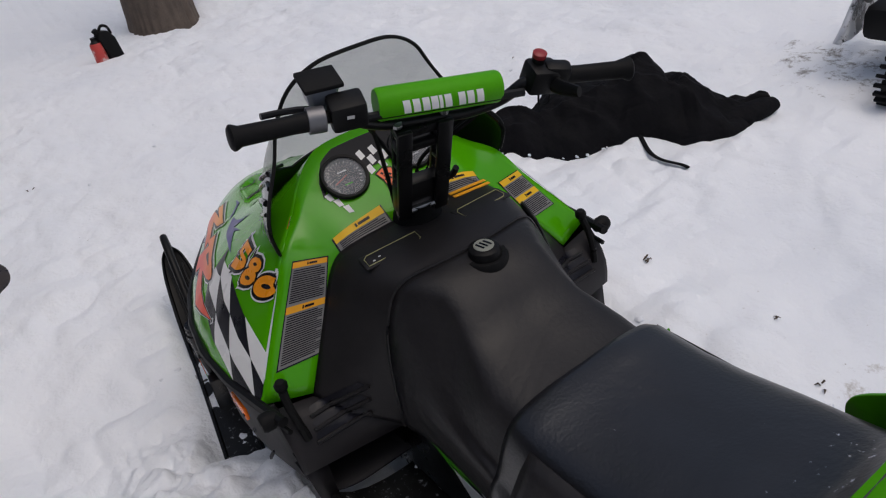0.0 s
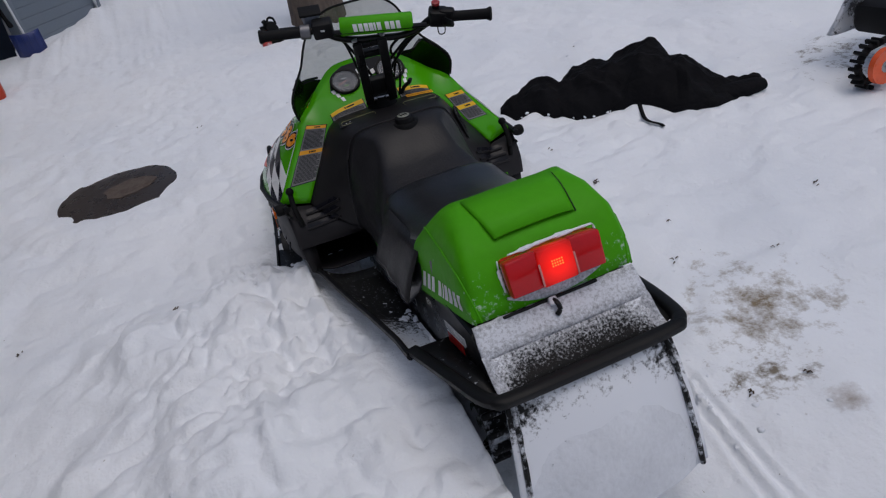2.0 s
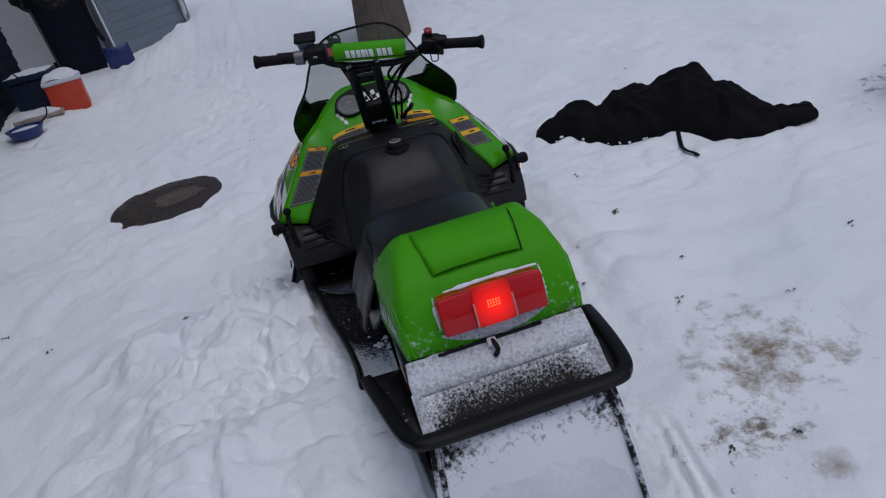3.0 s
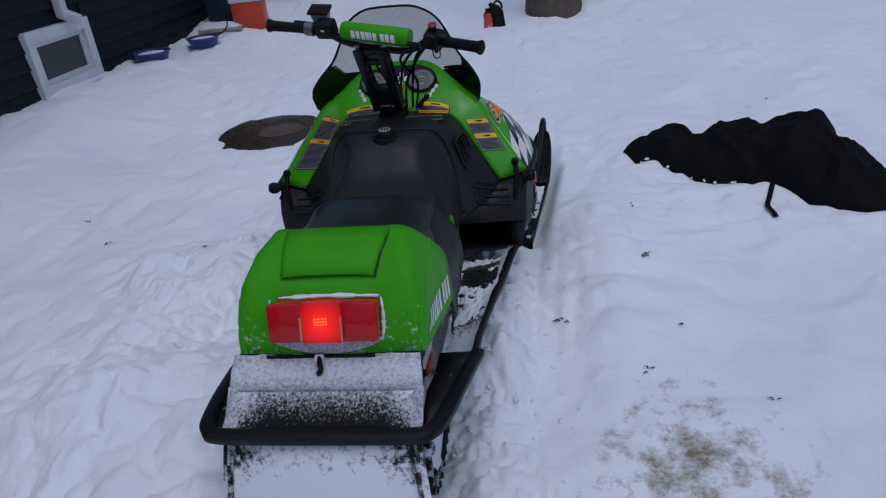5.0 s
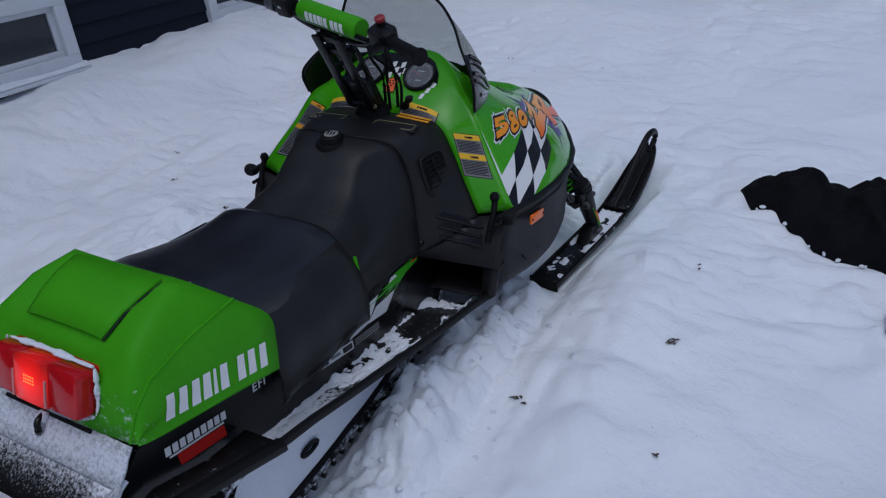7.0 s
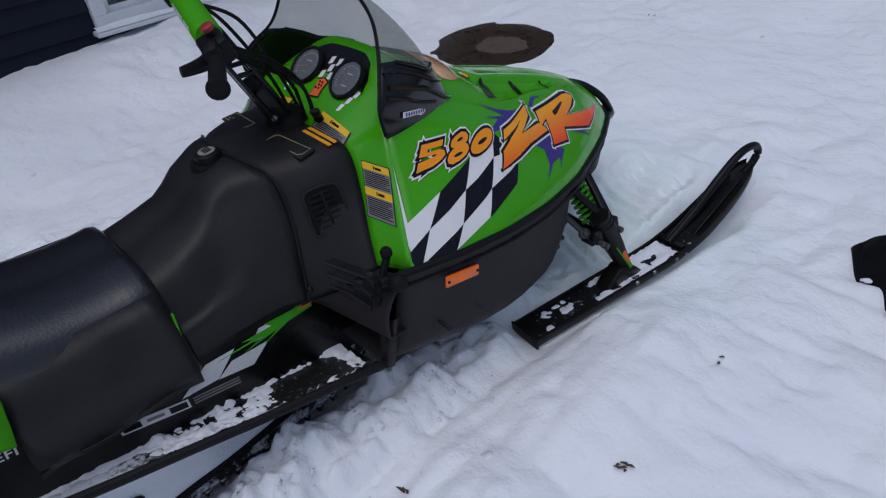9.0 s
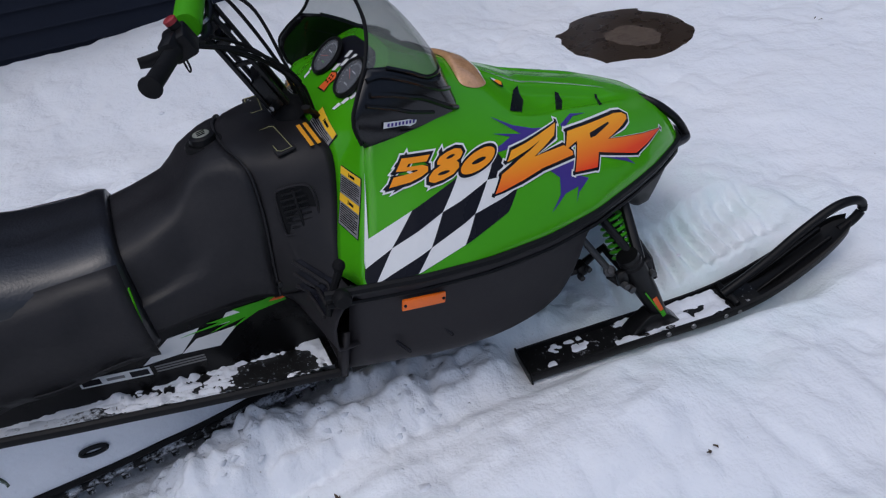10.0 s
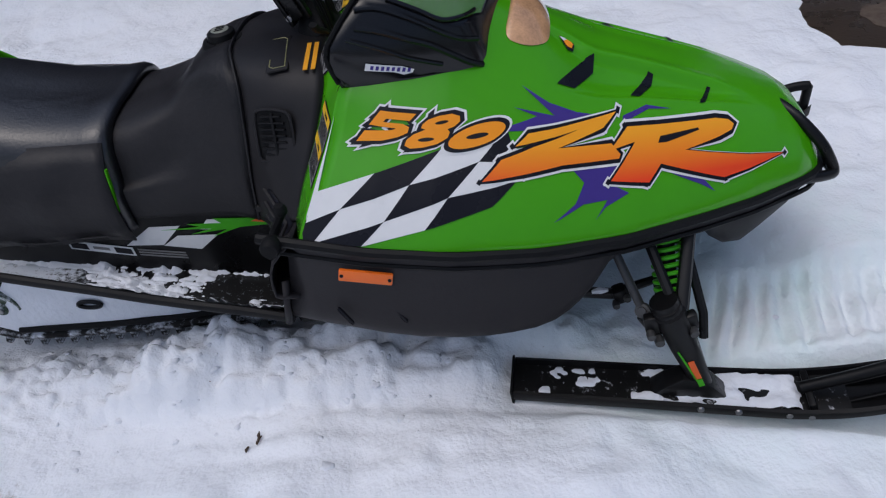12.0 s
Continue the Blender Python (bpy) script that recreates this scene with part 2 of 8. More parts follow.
SHIELD = clear("smoked_windshield", (0.36, 0.37, 0.34), 0.08, 0.30)
GLASS = clear("window_glass", (0.08, 0.09, 0.1), 0.05, 0.5)
# pale diffuse tint puts part of the sky's reflection into the gauge glass
GAUGE_GLASS = clear("gauge_glass", (0.42, 0.44, 0.48), 0.04, 0.26)
SHIELD_BLACK = mat("gloss_black_plastic", (0.0065, 0.0065, 0.0075), 0.16, vary=0.1, gloss=0.42)
HEADLAMP = mat("headlamp_lens", (0.60, 0.34, 0.17), 0.12, vary=0.35, scale=22, coat=0.8)
LENS_RED = mat("red_lamp_lens", (0.46, 0.006, 0.010), 0.14, vary=0.12, scale=20, coat=0.15, gloss=0.3)
LAMP_GLOW = bpy.data.materials.new("lit_red_lens")
LAMP_GLOW.use_nodes = True
_n = LAMP_GLOW.node_tree
_b = _n.nodes["Principled BSDF"]
_b.inputs["Base Color"].default_value = (0.5, 0.012, 0.01, 1)
_b.inputs["Roughness"].default_value = 0.15
_b.inputs["Emission Color"].default_value = (1.0, 0.010, 0.004, 1)
_b.inputs["Specular IOR Level"].default_value = 0.2
_t = _n.nodes.new("ShaderNodeTexCoord")
_d = _n.nodes.new("ShaderNodeVectorMath")
_d.operation = "DISTANCE"
_d.inputs[1].default_value = (0.010, -0.94, 0.69)
_n.links.new(_t.outputs["Object"], _d.inputs[0])
_r = _n.nodes.new("ShaderNodeMapRange")
_r.inputs["From Min"].default_value, _r.inputs["From Max"].default_value = 0.004, 0.056
_r.inputs["To Min"].default_value, _r.inputs["To Max"].default_value = 1.7, 0.14
_n.links.new(_d.outputs["Value"], _r.inputs["Value"])
_n.links.new(_r.outputs[0], _b.inputs["Emission Strength"])
BULB = bpy.data.materials.new("lit_bulb")
BULB.use_nodes = True
_b = BULB.node_tree.nodes["Principled BSDF"]
_b.inputs["Base Color"].default_value = (0.8, 0.2, 0.03, 1)
_b.inputs["Emission Color"].default_value = (1.0, 0.17, 0.02, 1)
_b.inputs["Emission Strength"].default_value = 1.8
LOGO = gradient("orange_red_fade_film", (0.80, 0.065, 0.015), (0.88, 0.36, 0.015), 0.680, 0.738)


def snow_material():
    m = bpy.data.materials.new("trodden_snow")
    m.use_nodes = True
    nt = m.node_tree
    b = nt.nodes["Principled BSDF"]
    tc = nt.nodes.new("ShaderNodeTexCoord")

    def noise_at(scale, detail=5, rough=0.55):
        n = nt.nodes.new("ShaderNodeTexNoise")
        n.inputs["Scale"].default_value, n.inputs["Detail"].default_value, n.inputs["Roughness"].default_value = scale, detail, rough
        nt.links.new(tc.outputs["Object"], n.inputs["Vector"])
        return n.outputs["Fac"]

    def mixc(f, a, c):
        x = nt.nodes.new("ShaderNodeMix")
        x.data_type = "RGBA"
        nt.links.new(f, x.inputs[0])
        if isinstance(a, tuple):
            x.inputs[6].default_value = (*a, 1)
        else:
            nt.links.new(a, x.inputs[6])
        x.inputs[7].default_value = (*c, 1)
        return x.outputs[2]

    def mrange(v, a, c, lo=0.0, hi=1.0):
        r = nt.nodes.new("ShaderNodeMapRange")
        r.inputs["From Min"].default_value, r.inputs["From Max"].default_value = a, c
        r.inputs["To Min"].default_value, r.inputs["To Max"].default_value = lo, hi
        nt.links.new(v, r.inputs["Value"])
        return r.outputs[0]

    def math2(op, a, c):
        x = nt.nodes.new("ShaderNodeMath")
        x.operation = op
        for k, v in enumerate((a, c)):
            if isinstance(v, (int, float)):
                x.inputs[k].default_value = v
            else:
                nt.links.new(v, x.inputs[k])
        return x.outputs[0]

    col = mixc(mrange(noise_at(1.1), 0.35, 0.7), (0.83, 0.85, 0.88), (0.77, 0.80, 0.845))
    # dirt where the track has thrown up soil
    def dirt(cx, cy, rad, col, color, scale, lo, hi):
        d = nt.nodes.new("ShaderNodeVectorMath")
        d.operation = "DISTANCE"
        d.inputs[1].default_value = (cx, cy, -0.04)
        nt.links.new(tc.outputs["Object"], d.inputs[0])
        near = mrange(d.outputs["Value"], 0.0, rad, 0.34, 0.0)
        f = mrange(math2("ADD", noise_at(scale, 7, 0.75), near), lo, hi)
        f = math2("MULTIPLY", f, mrange(d.outputs["Value"], rad, rad * 0.7))
        return mixc(f, col, color)
    col = dirt(0.88, -0.66, 0.50, col, (0.21, 0.165, 0.105), 10.0, 0.70, 0.92)
    col = dirt(0.66, -0.90, 0.32, col, (0.20, 0.17, 0.13), 14.0, 0.73, 0.88)
    col = dirt(0.75, -1.12, 0.10, col, (0.26, 0.21, 0.17), 5.0, 0.62, 0.95)
    col = dirt(2.75, 0.75, 0.9, col, (0.25, 0.24, 0.23), 11.0, 0.78, 0.9)
    col = dirt(-2.2, 5.6, 1.2, col, (0.3, 0.28, 0.26), 7.0, 0.86, 0.98)
    # patchy pale green-blue tint ahead of the machine, fading with distance
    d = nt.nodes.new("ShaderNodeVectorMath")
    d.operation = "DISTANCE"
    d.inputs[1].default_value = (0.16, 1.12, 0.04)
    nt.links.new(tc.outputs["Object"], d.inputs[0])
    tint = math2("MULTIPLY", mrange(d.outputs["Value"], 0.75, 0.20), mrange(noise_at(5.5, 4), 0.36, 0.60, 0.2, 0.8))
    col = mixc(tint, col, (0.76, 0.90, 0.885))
    # sparse specks
    col = mixc(mrange(noise_at(46, 3, 0.6), 0.745, 0.78), col, (0.34, 0.31, 0.28))
    nt.links.new(col, b.inputs["Base Color"])
    b.inputs["Roughness"].default_value = 0.72
    b.inputs["Specular IOR Level"].default_value = 0.25
    h = math2("ADD", math2("ADD", math2("MULTIPLY", noise_at(24, 6, 0.6), 1.0), math2("MULTIPLY", noise_at(120, 4), 0.08)), math2("MULTIPLY", noise_at(7.5, 4, 0.5), 2.2))
    bp = nt.nodes.new("ShaderNodeBump")
    bp.inputs["Strength"].default_value, bp.inputs["Distance"].default_value = 0.36, 0.03
    nt.links.new(h, bp.inputs["Height"])
    nt.links.new(bp.outputs[0], b.inputs["Normal"])
    return m


SNOW = snow_material()


# ---------- building helpers ----------
def link_mesh(name, bm, material, smooth=40):
    me = bpy.data.meshes.new(name)
    bmesh.ops.recalc_face_normals(bm, faces=bm.faces)
    bm.to_mesh(me)
    bm.free()
    me.materials.append(material)
    if smooth:
        me.polygons.foreach_set("use_smooth", [True] * len(me.polygons))
        me.set_sharp_from_angle(angle=radians(smooth))
    return new(name, me)


def part(name, bm, material, parent, label="", smooth=40):
    ob = link_mesh(name, bm, material, smooth)
    ob.parent = parent
    if label:
        tagged(ob, label)
    return ob


def thing(name, label, category, m=None, group="", kind=""):
    ob = new(name)
    if m is not None:
        ob.matrix_world = m
    return tagged(ob, label, category, group, kind)


def box(size, m=Matrix(), bevel=0.0, bm=None, seg=2):
    bm = bm or bmesh.new()
    r = bmesh.ops.create_cube(bm, size=1.0, matrix=m @ Matrix.Diagonal((*size, 1)))
    if bevel:
        vs = set(r["verts"])
        es = [e for e in bm.edges if e.verts[0] in vs and e.verts[1] in vs]
        bmesh.ops.bevel(bm, geom=es, offset=bevel, segments=seg, affect="EDGES", profile=0.5)
    return bm


def smooth_line(pts, n=6, closed=False):
    """Points of a smooth curve through the given ones."""
    p = [Vector(q) for q in pts]
    out = []
    m = len(p)
    for i in range(m if closed else m - 1):
        a, b, c, d = (p[(i - 1) % m], p[i], p[(i + 1) % m], p[(i + 2) % m]) if closed else (p[max(i - 1, 0)], p[i], p[i + 1], p[min(i + 2, m - 1)])
        for k in range(n):
            t = k / n
            out.append(0.5 * (2 * b + (c - a) * t + (2 * a - 5 * b + 4 * c - d) * t * t + (3 * b - a - 3 * c + d) * t ** 3))
    if not closed:
        out.append(p[-1])
    return out


def tube(pts, r, seg=10, bm=None, closed=False, cap=True, flat=1.0):
    """A round bar along a line; r may be one number or one for each point. flat: its height over its width."""
    bm = bm or bmesh.new()
    pts = [Vector(p) for p in pts]
    n = len(pts)
    rings = []
    up = Vector((0, 0, 1))
    for i, p in enumerate(pts):
        a = pts[(i - 1) % n] if closed or i else pts[i]
        b = pts[(i + 1) % n] if closed or i < n - 1 else pts[i]
        t = (b - a).normalized()
        ref = up if abs(t.dot(up)) < 0.95 else Vector((1, 0, 0))
        x = t.cross(ref).normalized()
        y = x.cross(t).normalized()
        rad = r[i] if isinstance(r, (list, tuple)) else r
        rings.append([bm.verts.new(p + x * rad * math.cos(k * 2 * math.pi / seg) + y * rad * flat * math.sin(k * 2 * math.pi / seg)) for k in range(seg)])
    for i in range(n if closed else n - 1):
        a, b = rings[i], rings[(i + 1) % n]
        for k in range(seg):
            bm.faces.new((a[k], a[(k + 1) % seg], b[(k + 1) % seg], b[k]))
    if cap and not closed:
        bm.faces.new(rings[0])
        bm.faces.new(rings[-1])
    return bm


def loft(rings, closed_ring=False, cap=False, bm=None):
    """Skin over rings with equal numbers of points."""
    bm = bm or bmesh.new()
    vs = [[bm.verts.new(p) for p in r] for r in rings]
    n = len(vs[0])
    for a, b in zip(vs, vs[1:]):
        for k in range(n if closed_ring else n - 1):
            q = (a[k], a[(k + 1) % n], b[(k + 1) % n], b[k])
            bm.faces.new(q)
    if cap:
        bm.faces.new(vs[0])
        bm.faces.new(vs[-1])
    bmesh.ops.remove_doubles(bm, verts=bm.verts, dist=0.0004)
    return bm


def mirror_ring(half):
    """From a half profile (centre to right edge) to the whole, left to right."""
    return [Vector((-p[0], p[1], p[2])) for p in reversed(half[1:])] + [Vector(p) for p in half]


def lathe(profile, seg=32, m=Matrix(), bm=None):
    """Turned shape: profile of (radius, height) about z."""
    rings = [[m @ Vector((r * math.cos(k * 2 * math.pi / seg), r * math.sin(k * 2 * math.pi / seg), z)) for k in range(seg)] for r, z in profile]
    return loft(rings, closed_ring=True, cap=False, bm=bm)


def prism(poly, depth, m=Matrix(), bevel=0.0, bm=None):
    """A flat shape (x, y) raised by depth in z, set by m."""
    bm = bm or bmesh.new()
    a = [bm.verts.new(m @ Vector((x, y, 0))) for x, y in poly]
    b = [bm.verts.new(m @ Vector((x, y, depth))) for x, y in poly]
    f = [bm.faces.new(a), bm.faces.new(b)]
    n = len(poly)
    for k in range(n):
        f.append(bm.faces.new((a[k], a[(k + 1) % n], b[(k + 1) % n], b[k])))
    if bevel:
        es = list({e for q in f for e in q.edges})
        bmesh.ops.bevel(bm, geom=es, offset=bevel, segments=2, affect="EDGES", profile=0.5)
    return bm


def thicken(ob, depth, offset=-1):
    md = ob.modifiers.new("thickness", "SOLIDIFY")
    md.thickness, md.offset = depth, offset
    return ob


def basis(origin, x, z):
    """A pose with the given x axis and, as nearly as it can be, z axis."""
    x = Vector(x).normalized()
    y = Vector(z).cross(x).normalized()
    z = x.cross(y)
    return Matrix(((x.x, y.x, z.x, origin[0]), (x.y, y.y, z.y, origin[1]), (x.z, y.z, z.z, origin[2]), (0, 0, 0, 1)))


def interp(table, t):
    """Smooth value from a short table of (t, value)."""
    if t <= table[0][0]:
        return table[0][1]
    for (a, u), (b, v) in zip(table, table[1:]):
        if t <= b:
            k = (t - a) / (b - a)
            return u + (v - u) * k
    return table[-1][1]


from mathutils.bvhtree import BVHTree
from mathutils.geometry import tessellate_polygon


def surface_tree(*obs):
    vs, fs = [], []
    for o in obs:
        k = len(vs)
        vs += [v.co.copy() for v in o.data.vertices]
        fs += [tuple(i + k for i in p.vertices) for p in o.data.polygons]
    return BVHTree.FromPolygons(vs, fs)


def drape(polys, to_world, way, tree, lift, longest=0.014):
    """Flat shapes laid on a curved surface: to_world gives each point a place before it, way is the direction in which it is pressed on."""
    bm = bmesh.new()
    for poly in polys:
        vs = [bm.verts.new((p[0], p[1], 0)) for p in poly]
        for tri in tessellate_polygon([[Vector((p[0], p[1], 0)) for p in poly]]):
            try:
                bm.faces.new([vs[i] for i in tri])
            except ValueError:
                pass
    for _ in range(5):
        es = [e for e in bm.edges if e.calc_length() > longest]
        if not es:
            break
        bmesh.ops.subdivide_edges(bm, edges=es, cuts=1, use_grid_fill=False)
        bmesh.ops.triangulate(bm, faces=bm.faces)
    way = Vector(way).normalized()
    for v in bm.verts:
        p = to_world(v.co.x, v.co.y)
        hit = tree.ray_cast(p - way * 0.6, way)
        if hit[0] is None:
            hit = tree.find_nearest(p)
        n = hit[1] if hit[1].dot(way) < 0 else -hit[1]
        v.co = hit[0] + n * lift
    return bm


# ---------- snow ground ----------
RNG = np.random.RandomState(7)
LATTICE = RNG.rand(256, 256)


def lumps(x, y, size, seed=0):
    """Smooth random hills about size metres wide, -1 to 1."""
    u, v = x / size + 37.3 * seed, y / size + 91.7 * seed
    i, j = np.floor(u).astype(int), np.floor(v).astype(int)
    f, g = u - i, v - j
    f, g = f * f * (3 - 2 * f), g * g * (3 - 2 * g)
    a, b = LATTICE[i % 256, j % 256], LATTICE[(i + 1) % 256, j % 256]
    c, d = LATTICE[i % 256, (j + 1) % 256], LATTICE[(i + 1) % 256, (j + 1) % 256]
    return 2 * ((a * (1 - f) + b * f) * (1 - g) + (c * (1 - f) + d * f) * g) - 1


def step(v, a, b):
    k = np.clip((v - a) / (b - a), 0, 1)
    return k * k * (3 - 2 * k)


FOOTPRINTS = [(RNG.uniform(-2.6, -0.75), RNG.uniform(-2.2, 5.2), RNG.uniform(0, 6.28), RNG.uniform(0.006, 0.020)) for _ in range(80)]
LID = (-1.228, 2.178)


def snow_height(x, y):
    """Height of the snow over the sloping plane."""
    r2 = np.hypot(x, y)
    z = 0.030 * lumps(x, y, 0.9, 1) + 0.022 * lumps(x, y, 0.34, 2) + 0.010 * lumps(x, y, 0.13, 3) + 0.005 * lumps(x, y, 0.06, 13)
    tramp = step(lumps(x, y, 0.8, 14), -0.35, 0.25)
    z += tramp * (0.026 * np.abs(lumps(x, y, 0.21, 15)) + 0.012 * np.abs(lumps(x, y, 0.09, 16)))
    churn = step(-np.abs(x + 0.75), -1.0, -0.2) * step(-np.abs(y + 0.1), -1.6, -0.6) + 0.3 * step(-np.abs(x - 0.55), -0.35, -0.1) * step(-np.abs(y + 0.1), -1.2, -0.6)
    z += churn * (0.024 * np.abs(lumps(x, y, 0.085, 4)) + 0.050 * np.abs(lumps(x, y, 0.2, 5)) + 0.02 * lumps(x, y, 0.14, 40))
    for fx, fy, a, dep in FOOTPRINTS:
        u, v = (x - fx) * np.cos(a) + (y - fy) * np.sin(a), -(x - fx) * np.sin(a) + (y - fy) * np.cos(a)
        d = (u / 0.15) ** 2 + (v / 0.065) ** 2
        z -= dep * np.exp(-d * (1 + 0.5 * lumps(x, y, 0.11, 12)))
    # flatten where the machine rests, with the trenches of skis and track
    under = step(-np.abs(x), -0.62, -0.30) * step(-np.abs(y + 0.1), -1.5, -1.0)
    z *= 1 - 0.7 * under
    z -= 0.035 * under
    puff = step(-np.abs(x - 0.33), -0.20, -0.08) * step(-np.abs(y + 0.05), -1.10, -0.75) + 0.8 * step(-np.abs(x + 0.52), -0.40, -0.16) * step(-np.abs(y - 0.05), -0.95, -0.6)
    puff = puff * step(lumps(x, y, 0.35, 21), -0.8, 0.2)
    z += puff * (0.040 * np.abs(lumps(x, y, 0.075, 22)) ** 0.8 + 0.030 * np.abs(lumps(x, y, 0.036, 23)) ** 0.8 + 0.012 * lumps(x, y, 0.020, 24) - 0.016)
    for cx in (-0.433, 0.456):
        lane = cx + (0.144 if cx < 0 else 0.133) * (y - 0.95)
        z = z * (1 - 0.85 * np.exp(-((x - lane) / 0.09) ** 4) * step(-np.abs(y - 1.08), -0.62, -0.5)) - 0.012 * np.exp(-((x - lane) / 0.075) ** 4) * step(-np.abs(y - 1.0), -0.62, -0.45)
    z += 0.050 * np.exp(-((np.abs(x) - 0.31) / 0.10) ** 2) * step(-np.abs(y + 0.38), -0.72, -0.42) * (1 + 0.5 * lumps(x, y, 0.09, 25))
    side_heap = np.exp(-((x - 0.31) / 0.12) ** 4) * step(-np.abs(y - 0.18), -0.66, -0.42)
    z += side_heap * (0.045 + 0.050 * np.abs(lumps(x, y, 0.10, 48)) + 0.030 * np.abs(lumps(x, y, 0.048, 49)) + 0.012 * lumps(x, y, 0.024, 50))
    # higher bank along the left flank, up to the board and round the ski
    bank = step(-x, 0.195, 0.255) * step(x, -1.7, -0.55) * step(-np.abs(y + 0.20), -0.92, -0.38)
    z += (0.185 + 0.10 * step(-y, 0.30, 0.80) + 0.03 * lumps(x, y, 0.22, 26) + 0.045 * np.abs(lumps(x, y, 0.11, 27)) + 0.022 * np.abs(lumps(x, y, 0.045, 28))) * bank
    heap = step(-x, 0.195, 0.235) * step(x, -1.3, -0.40) * step(-np.abs(y + 0.86), -0.50, -0.24)
    z = z * (1 - heap) + np.maximum(z, 0.27 + 0.05 * np.abs(lumps(x, y, 0.12, 29)) + 0.03 * lumps(x, y, 0.3, 39) + 0.02 * np.abs(lumps(x, y, 0.05, 43))) * heap
    # the snow stays below the running boards
    clear_of = 0.160 - 0.2 * y + 0.5 * np.maximum(0, np.abs(x) - 0.34)
    z = np.where((np.abs(x) < 0.43) & (y > -0.74) & (y < 0.24), np.minimum(z, clear_of), z)
    # grooves behind the ski, and the ridge beside it
    for gx, w, dep in ((0.455, 0.03, 0.016), (0.535, 0.03, 0.010), (0.61, 0.035, 0.009)):
        z -= dep * (0.75 + 0.7 * lumps(x, y, 0.16, 17)) * np.exp(-((x - gx - 0.03 * np.sin(3 * y) - 0.02 * lumps(y, x, 0.3, 18)) / w) ** 2) * step(-np.abs(y - 0.15), -0.75, -0.35)
    z += 0.03 * np.exp(-((x - 0.74) / 0.13) ** 2) * step(-np.abs(y - 0.35), -0.9, -0.3)
    for gx, lean in ((0.463, 0.095), (0.421, 0.14)):
        off = x - gx - lean * (y + 1.0)
        z += (0.008 * np.exp(-((np.abs(off) - 0.022) / 0.010) ** 2) - 0.020 * np.exp(-(off / 0.011) ** 2)) * step(-y, 0.72, 0.86) * step(y, -2.3, -1.7) * (0.8 + 0.3 * lumps(x, y, 0.12, 41))
    # ribbed print of the track ahead of the machine
    along = y + 0.33 * x
    ribs = step(x, 0.10, 0.16) * step(-x, -0.40, -0.34) * step(-np.abs(y - 1.26), -0.36, -0.24) * step(lumps(x, y, 0.22, 19), -1.1, -0.2)
    wave = np.sin(along * 2 * np.pi / 0.052 + 1.3 * lumps(x, y, 0.16, 6))
    z = z * (1 - 0.5 * ribs) - ribs * (0.012 + 0.022 * np.clip(wave, -0.35, 1) * (0.75 + 0.6 * lumps(x, y, 0.05, 20)))
    z -= 0.012 * np.exp(-((x - 0.05) / 0.75) ** 4 - ((y - 1.25) / 0.55) ** 4)
    # the snow dips under the front of the ski
    bed = -0.056 - 0.049 * (y - 0.955) + 0.006 * lumps(x, y, 0.12, 33)
    seat_of = np.exp(-((x - 0.456 - 0.133 * (y - 0.95)) / 0.10) ** 4) * step(-np.abs(y - 0.98), -0.52, -0.40)
    z = z * (1 - seat_of) + np.minimum(z, bed) * seat_of
    left_bed = np.exp(-((x + 0.442 - 0.144 * (y - 0.87)) / 0.088) ** 4) * step(-np.abs(y - 1.0), -0.50, -0.42)
    z = z * (1 - left_bed) + np.minimum(z, -0.022) * left_bed
    z -= 0.034 * np.exp(-((x - 0.66) / 0.26) ** 2) * step(-np.abs(y - 1.22), -0.46, -0.12)
    # trodden lumps ahead of the lid, and the ridge by the garage
    trod = step(-x, 0.1, 0.9) * step(y, 1.9, 3.6) * step(-y, -12.0, -9.0) * (0.55 + 0.45 * lumps(x, y, 0.9, 34))
    z += trod * (0.034 * np.abs(lumps(x, y, 0.19, 35)) + 0.026 * np.abs(lumps(x, y, 0.085, 36)) - 0.012)
    ridge = np.exp(-((x + 0.95 - 0.62 * (y - 8.2)) / 0.55) ** 2) * step(y, 5.8, 7.8) * step(-y, -12.5, -10.0)
    z += ridge * (0.17 + 0.10 * np.abs(lumps(x, y, 0.30, 37)) + 0.05 * np.abs(lumps(x, y, 0.12, 38)))
    # footmarks on the open side
    marks = step(x, 0.62, 0.95) * step(-x, -3.2, -2.2) * step(-np.abs(y + 0.2), -2.4, -1.4) * step(lumps(x, y, 0.7, 44), -0.7, 0.3)
    z += marks * (0.020 * np.abs(lumps(x, y, 0.17, 45)) + 0.020 * np.abs(lumps(x, y, 0.08, 46)) - 0.014 * step(lumps(x, y, 0.12, 47), 0.25, 0.6))
    # drift against the house
    z += 0.20 * step(-x, 2.0, 3.0) * (1 - step(y, 2.2, 5.4)) + 0.11 * step(-x, 2.2, 2.9) * step(y, 4.2, 6.0)
    # hollow at the lid and mound round the tree
    dl = np.hypot(x - LID[0], (y - LID[1]) * 1.1) + 0.022 * lumps(x, y, 0.09, 8) + 0.015 * lumps(x, y, 0.28, 9)
    z = np.where(dl < 0.60, z * step(dl, 0.28, 0.60), z)
    z = np.where(dl < 0.290, -0.03, z)
    z -= 0.06 * np.exp(-(np.hypot(x - 0.75, y - 5.0) / 0.6) ** 2)
    z += 0.26 * np.exp(-(((x + 0.75) / 0.75) ** 2 + ((y - 7.6) / 1.2) ** 2)) * (1 + 0.3 * lumps(x, y, 0.3, 11))
    return z


